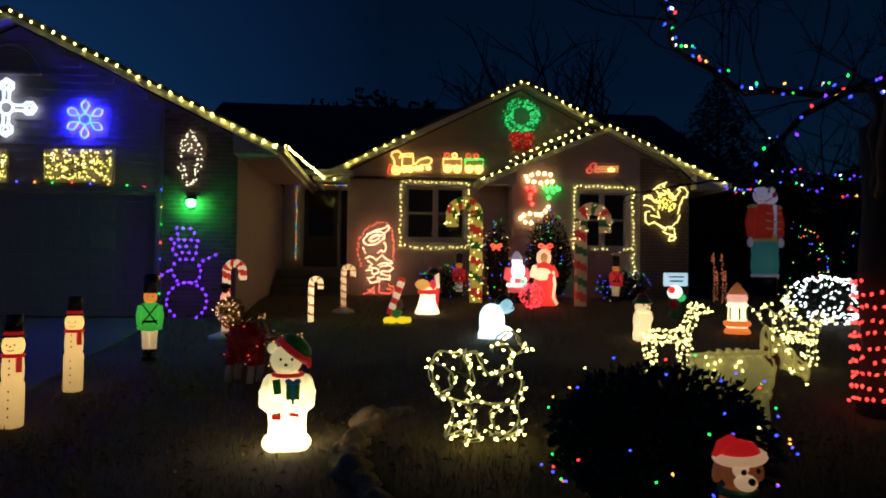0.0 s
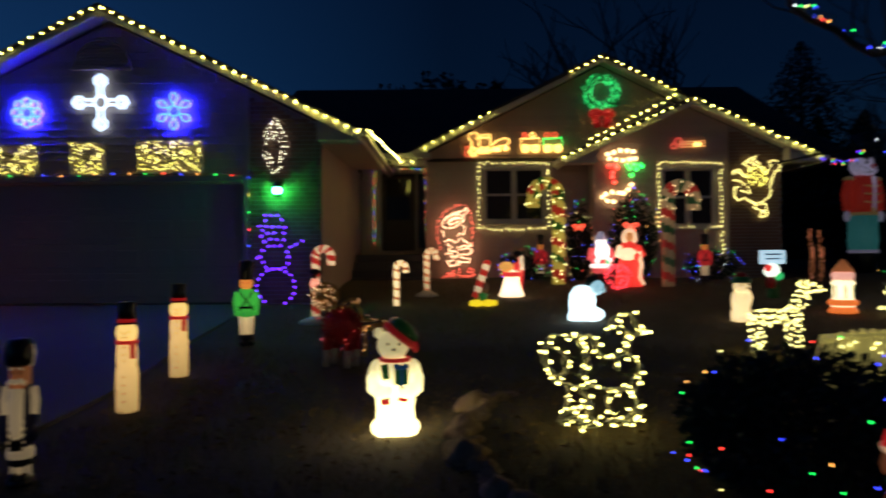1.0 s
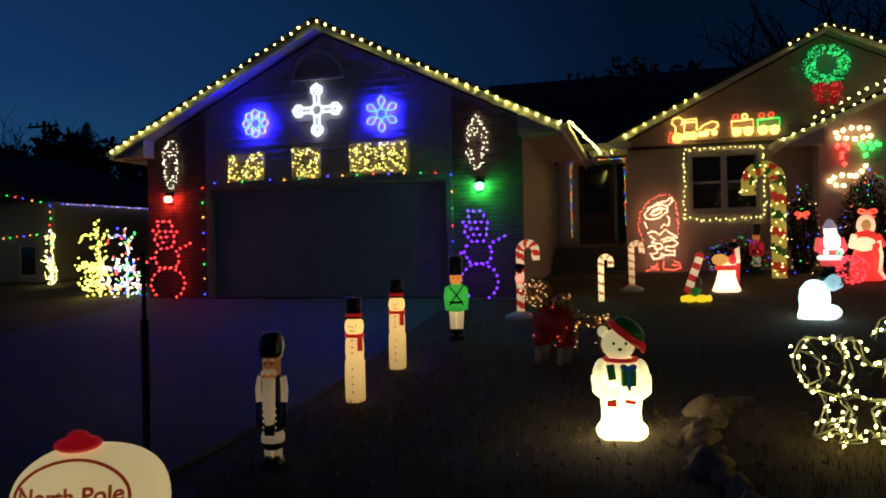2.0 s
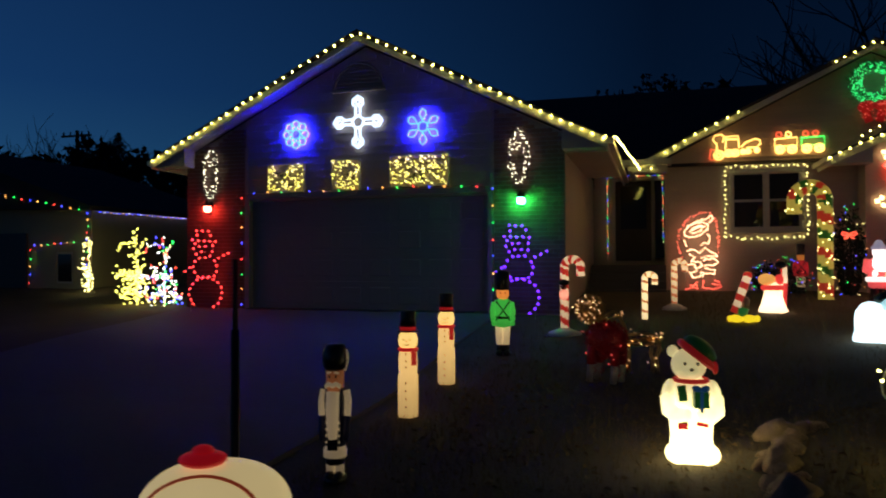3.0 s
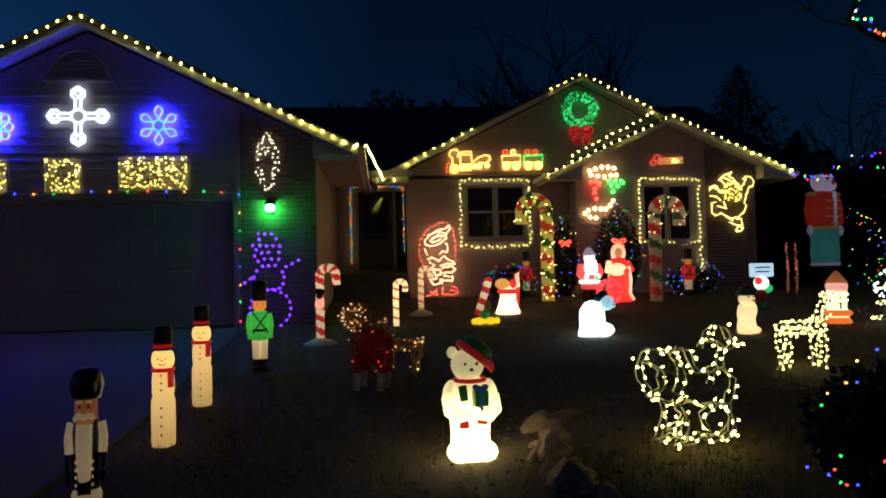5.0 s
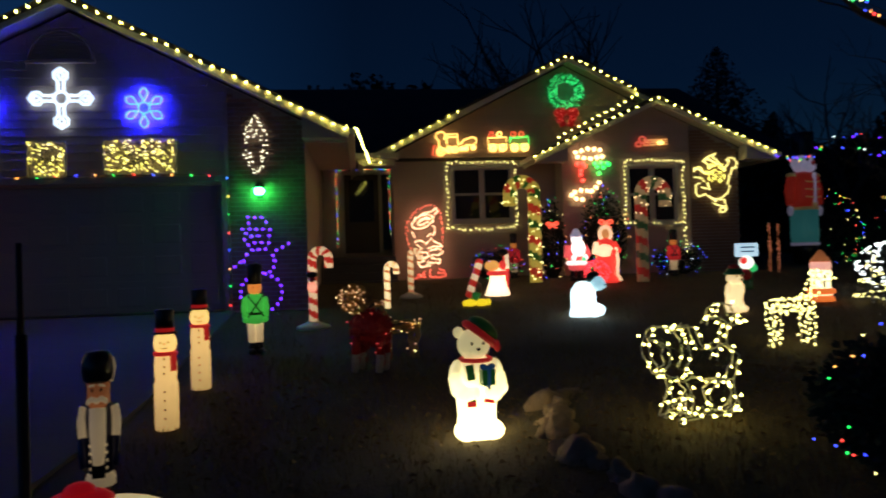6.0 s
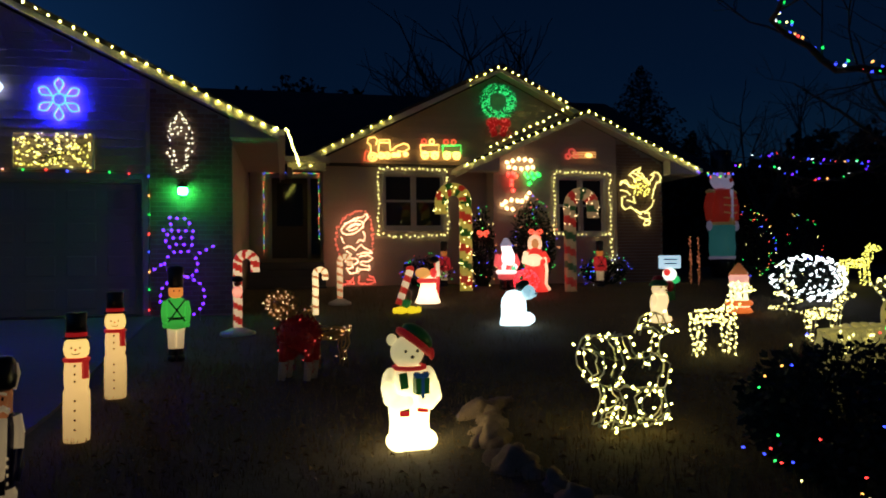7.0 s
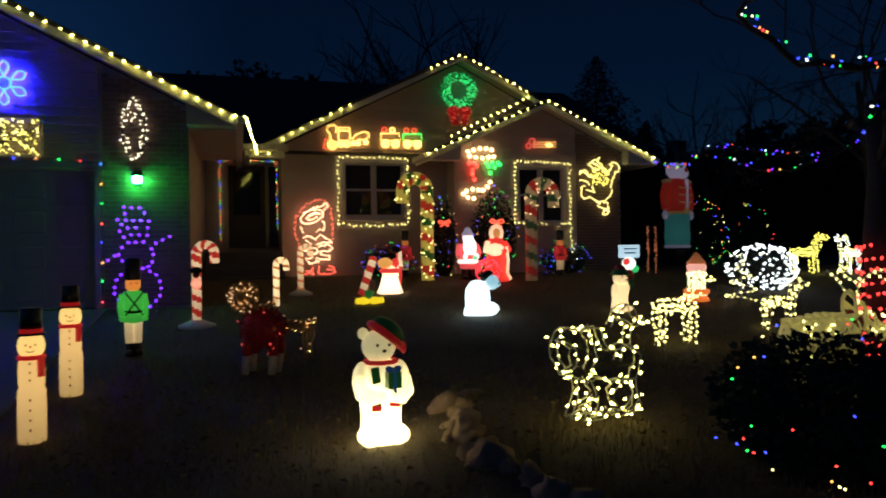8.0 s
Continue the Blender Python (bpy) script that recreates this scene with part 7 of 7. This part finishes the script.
lit_tree(16.2, 1.6, [(0, 0, -0.1), (-0.05, 0.0, 1.2), (-0.25, 0.0, 2.3), (-0.4, 0.0, 3.2), (-0.5, 0.1, 4.6)], [0.17, 0.14, 0.12, 0.10, 0.05],
         [UPPER, LOWER, [(-0.4, 0, 3.0), (0.4, -0.4, 4.0), (0.8, -0.6, 5.2)], [(-0.5, 0, 3.4), (-1.3, 0.2, 4.4), (-1.8, 0.3, 5.8)], [(-0.45, 0, 3.6), (-0.9, -0.5, 4.7), (-0.8, -0.9, 6.0)], [(-0.3, 0, 2.6), (-1.7, 0.5, 3.9), (-3.2, 0.6, 4.7)]],
         [(UPPER[1:], 0.125, 0.021, BLUISH), (LOWER[1:], 0.15, 0.021, BLUISH)], 94, "bare tree with coloured lights slung along its low branches")
string("eave_to_tree_lights", [(11.26, 3.30, 2.92), (11.05, 2.2, 2.62), (10.9, 1.0, 2.74)], 0.15, (BLUE, PURPLE, AMBER, GREEN, BLUE, RED), 0.018, "coloured lights slung from the eave to the tree", seed=92, jitter=0.03)


def ornament():
    m = [mould("ornament_green", (0.03, 0.25, 0.05), (0.08, 0.75, 0.08), 0.5, 0.6, 0.2, 0.5), mould("ornament_red", (0.45, 0.04, 0.02), (0.9, 0.10, 0.05), 0.6, 0.30, 0.12, 0.5), P_GOLD, P_BLACK]
    bm = bmesh.new()
    prof = [(0.36 * math.sin(radians(a)), 0.62 - 0.40 * math.cos(radians(a))) for a in range(8, 176, 8)]
    for k, (a, b) in enumerate(zip(prof, prof[1:])):
        lathe(bm, [a, b], 22, 0 if k % 6 < 3 else 1)
    lathe(bm, [(0.07, 1.00), (0.07, 1.09), (0.03, 1.10)], 14, 2)
    lathe(bm, [(0.22, 0.0), (0.24, 0.03), (0.14, 0.20), (0.12, 0.26)], 18, 3)
    return solid("inflatable_ornament", bm, m, "striped red and green inflatable ornament by the tree", "inflatable figure", on_ground(8.62, -6.15))


ornament()


# ---- tinsel pets by the drive ----
def tinsel(bm, c, r, n, rng, slot=0, size=0.05):
    for k in range(n):
        v = Vector((rng.gauss(0, 1), rng.gauss(0, 1), rng.gauss(0, 1))).normalized()
        p = Vector(c) + Vector((v.x * r[0], v.y * r[1], v.z * r[2])) * rng.uniform(0.85, 1.0)
        d = (v + Vector((rng.gauss(0, 0.6), rng.gauss(0, 0.6), rng.gauss(0, 0.6)))).normalized() * size
        w = d.orthogonal().normalized() * size * 0.16
        f = bm.faces.new([bm.verts.new(q) for q in (p - w, p + w, p + d)])
        f.material_index = slot


def tinsel_dog():
    rng = random.Random(93)
    root = thing("tinsel_lion", "standing tinsel animal with a gold mane and red coat", "light figure", on_ground(1.66, -4.24, -20), group="tinsel animals")
    GOLD_T = mat("gold_tinsel", (0.45, 0.28, 0.10), 0.35, 0.5, bump=0)
    RED_T = mat("red_tinsel", (0.40, 0.015, 0.02), 0.4, 0.2, bump=0)
    WHITE_T = mat("grey_tinsel", (0.35, 0.30, 0.28), 0.5, bump=0)
    bm = bmesh.new()
    ball(bm, (0.06, 0, 0.47), (0.23, 0.13, 0.20), 16)
    tinsel(bm, (0.06, 0, 0.47), (0.24, 0.14, 0.21), 800, rng)
    part("coat", bm, RED_T, root, "red tinsel coat")
    for u, y in ((-0.08, -0.08), (-0.06, 0.08), (0.20, -0.08), (0.22, 0.08)):
        bm = bmesh.new()
        tube(bm, [(u, y, 0.40), (u - 0.01, y, 0.2)], 0.05, 8, 0)
        tube(bm, [(u - 0.01, y, 0.2), (u - 0.03, y, 0.0)], [0.045, 0.04], 8, 1)
        tinsel(bm, (u, y, 0.22), (0.05, 0.05, 0.16), 90, rng, 0, 0.03)
        part("leg", bm, [RED_T, WHITE_T], root)
    bm = bmesh.new()
    ball(bm, (-0.12, -0.05, 0.80), (0.09, 0.08, 0.09), 14)
    tinsel(bm, (-0.12, -0.04, 0.80), (0.16, 0.10, 0.15), 700, rng, 0, 0.05)
    part("mane", bm, GOLD_T, root, "gold tinsel mane")
    bulbs_joined(root, [(-0.12 + 0.15 * math.cos(a), -0.13, 0.80 + 0.14 * math.sin(a)) for a in [0.75 * j for j in range(8)]] + [(-0.12 + 0.08 * math.cos(a), -0.15, 0.80 + 0.07 * math.sin(a)) for a in [1.7 * j for j in range(4)]], PEACH, 0.006, rng, 0.02)
    # Dim beads added over the mane to imitate lamplight on gold tinsel.
    DIM = lit("amber_tinsel_glow", (1.0, 0.48, 0.18), 0.7)
    bulbs_joined(root, [(-0.12 + 0.16 * q * math.cos(a), -0.12, 0.80 + 0.15 * q * math.sin(a)) for q, a in [(0.45 + 0.55 * (j % 5) / 4, 2.4 * j) for j in range(34)]], DIM, 0.011, rng, 0.015)
    bulbs_joined(root, [(0.06 + 0.22 * math.cos(a), -0.14, 0.46 + 0.15 * math.sin(a)) for a in [1.3 * j for j in range(5)]] + [(0.2, -0.15, 0.3), (0.19, -0.15, 0.22)], lit("dim_red_mini_light", (1.0, 0.05, 0.04), 1.2), 0.010, rng, 0.02)
    fawn = thing("tinsel_fawn", "gold wire fawn with a few amber lights", "light figure", on_ground(2.03, -3.80, 16), group="tinsel animals")
    bm = bmesh.new()
    pts = []
    for p in deer_paths(0.72):
        for y in (-0.05, 0.05):
            q = [(-u, y, v) for u, v in p]
            tube(bm, q, 0.012, 5)
            pts += along(q, 0.25)
    for p in list(pts)[::2]:
        tinsel(bm, p, (0.03, 0.03, 0.03), 14, rng, 0, 0.04)
    part("frame", bm, GOLD_T, fawn, "gold tinsel-wrapped frame")
    bulbs_joined(fawn, pts[::3], (AMBER, WARM), 0.011, rng)
    # The same added beads brighten the fawn's gold frame.
    bulbs_joined(fawn, [p + Vector((0, -0.02, 0.02)) for p in pts], DIM, 0.010, rng, 0.03)


tinsel_dog()


# ---- lights by the neighbour's house ----
def sprite(name, x, y, h, m, r, seed, label, count, group="", wide=1.0):
    """A dense branching figure of lights on a stake."""
    rng = random.Random(seed)
    root = thing(name, label, "light figure", on_ground(x, y), group=group)
    lines = [[(0, 0, 0.0), (0.02, 0, h * 0.5), (-0.05, 0, h)], [(0, 0, h * 0.45), (-0.38, -0.02, h * 0.42), (-0.55, 0, h * 0.45)], [(0, 0, h * 0.18), (-0.45, 0, h * 0.12), (-0.55, 0, h * 0.2)], [(0, 0, h * 0.5), (0.25, 0, h * 0.25), (0.3, 0, 0.05)],
             [(-0.05, 0, h * 0.9), (-0.4, 0, h * 0.88), (-0.5, 0, h * 0.78)], [(0, 0, h * 0.7), (0.2, 0, h * 0.95)]]
    lines = [[(u * wide, v, w) for u, v, w in q] for q in lines]
    bm = bmesh.new()
    pts = []
    for q in lines:
        tube(bm, q, 0.010, 5)
        pts += along(q, 0.05)
    part("wire_frame", bm, FRAME, root)
    while len(pts) < count:
        q = rng.choice(lines[:4])
        p = Vector(q[0]).lerp(Vector(q[-1]), rng.random())
        pts.append(p + Vector((rng.gauss(0, 0.13 * wide), rng.gauss(0, 0.07), rng.gauss(0, 0.10))))
    bulbs_joined(root, pts, m, r, rng, 0.015)
    return root


sprite("light_sprite", -8.45, 0.45, 1.48, YELLOW, 0.024, 95, "tall branching figure of dense yellow lights", 250, "side yard figures")
sprite("light_sprite", -7.62, 0.30, 1.45, (COOL, COOL, WARM, BLUE, GREEN, RED), 0.022, 96, "tall branching figure of white and coloured lights", 230, "side yard figures")
string("neighbour_eave_lights", [(-20.0, 2.56, 3.6), (-13.6, 2.56, 2.55), (-11.85, 2.56, 2.26)], 0.27, MULTI4, 0.022, "coloured lights along the neighbour's eave", seed=97, group="neighbour lights")
string("neighbour_corner_lights", [(-12.05, 2.90, 2.20), (-12.10, 2.90, -0.3)], 0.17, MULTI4, 0.022, "coloured lights down the neighbour's corner", seed=98, group="neighbour lights")
string("neighbour_window_lights", [(-14.0, 2.90, -0.3), (-13.9, 2.90, 1.35), (-12.3, 2.90, 1.45)], 0.22, MULTI4, 0.020, "coloured lights round the neighbour's small window", seed=99, group="neighbour lights")
string("neighbour_gutter_lights", [(-11.9, 3.2, 2.25), (-11.9, 9.0, 2.28)], 0.12, (BLUE, COOL, BLUE, AMBER), 0.018, "blue and white lights along the neighbour's side gutter", each=False, seed=100, group="neighbour lights")
sprite("light_sprite", -11.35, 2.2, 1.35, WARM, 0.022, 101, "slim column of warm white lights by the neighbour's corner", 110, "side yard figures", 0.35)


# ---- stones round the raised bed ----
def bed_stones():
    rng = random.Random(111)
    shapes = []
    for k in range(7):
        bm = bmesh.new()
        bmesh.ops.create_icosphere(bm, subdivisions=3, radius=1.0)
        for v in bm.verts:
            n = v.co.normalized()
            w = 1 + 0.34 * noise.noise(n * 1.4 + Vector((k * 7, 0, 0))) + 0.20 * noise.noise(n * 3.3 + Vector((0, k * 5, 0))) + 0.09 * noise.noise(n * 8.0 + Vector((0, 0, k)))
            v.co = Vector((n.x * w, n.y * w, max(-0.6, min(0.8, n.z * w))))
        for f in bm.faces:
            f.smooth = True
        shapes.append(mesh_of("bed_stone", bm, STONE))
    for k in range(31):
        a = radians(142 + 3.3 * k + rng.gauss(0, 1.0))
        x, y = 4.9 + (1.86 + rng.gauss(0, 0.05)) * math.cos(a), -7.1 + (1.98 + rng.gauss(0, 0.05)) * math.sin(a)
        ob = new("bed_stone", shapes[k % 7])
        s = rng.uniform(0.095, 0.155) if k < 16 else rng.uniform(0.075, 0.125)
        ob.scale = (s * rng.uniform(0.8, 1.4), s * rng.uniform(0.8, 1.1), s * rng.uniform(0.8, 1.3))
        ob.location = (x, y, ground_z(x, y) + s * rng.uniform(0.25, 0.6) - 0.085)
        ob.rotation_euler = (rng.gauss(0, 0.35), rng.gauss(0, 0.35), rng.uniform(0, 6.28))
        tagged(ob, "rough brown limestone rock edging the raised bed", "rock", "stones edging the bed")


bed_stones()


# ---- grass and leaf litter where the lights fall ----
def turf(name, count, area, size, seed, material, label, flat=False):
    rng = np.random.default_rng(seed)
    verts, faces = [], []
    x0, x1, y0, y1 = area
    for k in range(count):
        x, y = rng.uniform(x0, x1), rng.uniform(y0, y1)
        if x < -0.42 - 0.25 * max(0, min(1, (-y - 5) / 4)):
            continue
        z = ground_z(x, y)
        a = rng.uniform(0, 6.283)
        h = size * rng.uniform(0.5, 1.4)
        c, s = math.cos(a), math.sin(a)
        i = len(verts)
        if flat:
            verts += [(x - c * h, y - s * h, z + 0.022), (x + s * h * 0.6, y - c * h * 0.6, z + 0.045), (x + c * h, y + s * h, z + 0.022), (x - s * h * 0.6, y + c * h * 0.6, z + 0.03)]
            faces.append((i, i + 1, i + 2, i + 3))
        else:
            w, lean = 0.0045, rng.normal(0, 0.5) * h
            verts += [(x - c * w, y - s * w, z - 0.02), (x + c * w, y + s * w, z - 0.02), (x + s * lean, y - c * lean, z + h)]
            faces.append((i, i + 1, i + 2))
    me = bpy.data.meshes.new(name)
    me.from_pydata(verts, [], faces)
    me.materials.append(material)
    return tagged(new(name, me), label, "grass", kind="stuff")


LITTER = mat("dry_leaf", (0.16, 0.10, 0.04), 0.9, scale=6, vary=0.5, bump=0)
turf("grass", 26000, (-0.3, 8.0, -9.2, -3.5), 0.055, 1, BLADE, "short dry winter grass on the lawn")
turf("grass_far", 9000, (-0.3, 11.0, -3.5, 3.2), 0.06, 2, BLADE, "short dry winter grass nearer the house")
turf("leaf_litter", 1400, (0.2, 7.5, -8.8, -4.5), 0.028, 3, LITTER, "scattered dry leaves and twigs on the lawn", True)


# ---- siding boards ----
def siding(wall, y, x0, x1, z0, z1, top, openings, step=0.135):
    """Lapped boards, each a wedge, cut to the gable and round the openings."""
    z = z0
    while z < z1:
        hi = z + step + 0.012
        spans = [(x0, x1)]
        if top:
            cx, peak, slope = top
            half = (peak - hi) / slope
            if half < 0.12:
                break
            spans = [(max(x0, cx - half), min(x1, cx + half))]
        for a, b, c, d in openings:
            if c < hi - 0.01 and d > z + 0.01:
                spans = [p for s in spans for p in ((s[0], min(s[1], a)), (max(s[0], b), s[1])) if p[1] - p[0] > 0.04]
        for a, b in spans:
            bm = bmesh.new()
            q = [(y, z), (y, hi), (y - 0.006, hi), (y - 0.024, z)]
            ends = [[bm.verts.new((x, yy, zz)) for yy, zz in q] for x in (a + 0.002, b - 0.002)]
            for k in range(4):
                bm.faces.new((ends[0][k], ends[0][(k + 1) % 4], ends[1][(k + 1) % 4], ends[1][k]))
            bm.faces.new(ends[0])
            bm.faces.new(ends[1][::-1])
            part("siding_board", bm, SIDING, wall)
        z += step


siding(wall_garage, G_Y + 0.029, -5.48, -0.56, 2.25, 4.85, (-2.96, 4.93, 0.49), [(-3.62, -2.58, 4.10, 4.66)])
siding(wall_house, H_Y + 0.029, 2.45, 6.28, 0.2, 5.2, (6.6, 5.26, 0.5), [(3.74, 5.36, 1.48, 2.94)])
siding(wall_house, H_Y + 0.029, 6.30, 10.4, 3.1, 5.2, (6.6, 5.26, 0.5), [])
siding(wall_bay, B_Y + 0.029, 6.32, 9.28, 0.2, 4.05, (8.43, 4.10, 0.46), [(7.74, 9.11, 1.31, 2.82)])
siding(wall_entry, E_Y + 0.029, 0.76, 2.43, 2.98, 3.2, None, [])

# corner boards
for x, y, h, z in ((2.47, H_Y, 3.0, 1.65), (6.30, B_Y, 2.8, 1.6), (9.30, B_Y, 2.9, 1.6), (-5.50, 0.0, 0.9, 2.7), (-0.53, 0.0, 0.9, 2.7)):
    bm = bmesh.new()
    box(bm, (x, y + 0.012, z), (0.07, 0.036, h))
    solid("trim", bm, SIDING, "taupe vertical corner board", "trim", kind="structure")


# ---- brick beside the garage door and at the bay's corner ----
def brick_mesh(w):
    bm = bmesh.new()
    box(bm, (0, 0, 0), (w, 0.034, 0.064))
    bmesh.ops.bevel(bm, geom=[e for e in bm.edges if all(v.co.y < 0 for v in e.verts)], offset=0.004, segments=1)
    return mesh_of("brick", bm, BRICK)


WHOLE, HALF = brick_mesh(0.198), brick_mesh(0.094)


def brickwork(wall, y, x0, x1, z0, top, joined, seed):
    rng = random.Random(seed)
    bm = bmesh.new()
    cut_wall(bm, x0, x1, z0, (lambda x: top(x) - 0.02, ()), [], y + 0.012, y + 0.028)
    tagged(part("mortar", bm, MORTAR, wall), "grey mortar bed")
    bulk = bmesh.new()
    row = 0
    z = z0 + 0.04
    while z < max(top(x0), top(x1)):
        x = x0 + (0.0 if row % 2 == 0 else -0.104)
        while x < x1 - 0.03:
            a, b = max(x, x0), min(x + 0.198, x1)
            if b - a > 0.06 and min(top(a), top(b)) > z + 0.04:
                mid, dy = (a + b) / 2, rng.gauss(0, 0.0018)
                if joined:
                    box(bulk, (mid, y + 0.006 + dy, z), (b - a, 0.034, 0.064))
                else:
                    ob = new("brick", WHOLE if b - a > 0.15 else HALF)
                    ob.parent = wall
                    ob.location = (mid, y + 0.006 + dy, z)
            x += 0.208
        z += 0.075
        row += 1
    if joined:
        tagged(part("brickwork", bulk, BRICK, wall, "brown brick courses"), kind="stuff")
    else:
        bulk.free()


brickwork(wall_garage, G_Y, -0.50, 0.75, 0.0, g_top, False, 121)
brickwork(wall_garage, G_Y, -6.85, -5.52, 0.0, g_top, True, 122)
brickwork(wall_bay, B_Y, 9.34, 10.53, 0.1, b_top, True, 123)
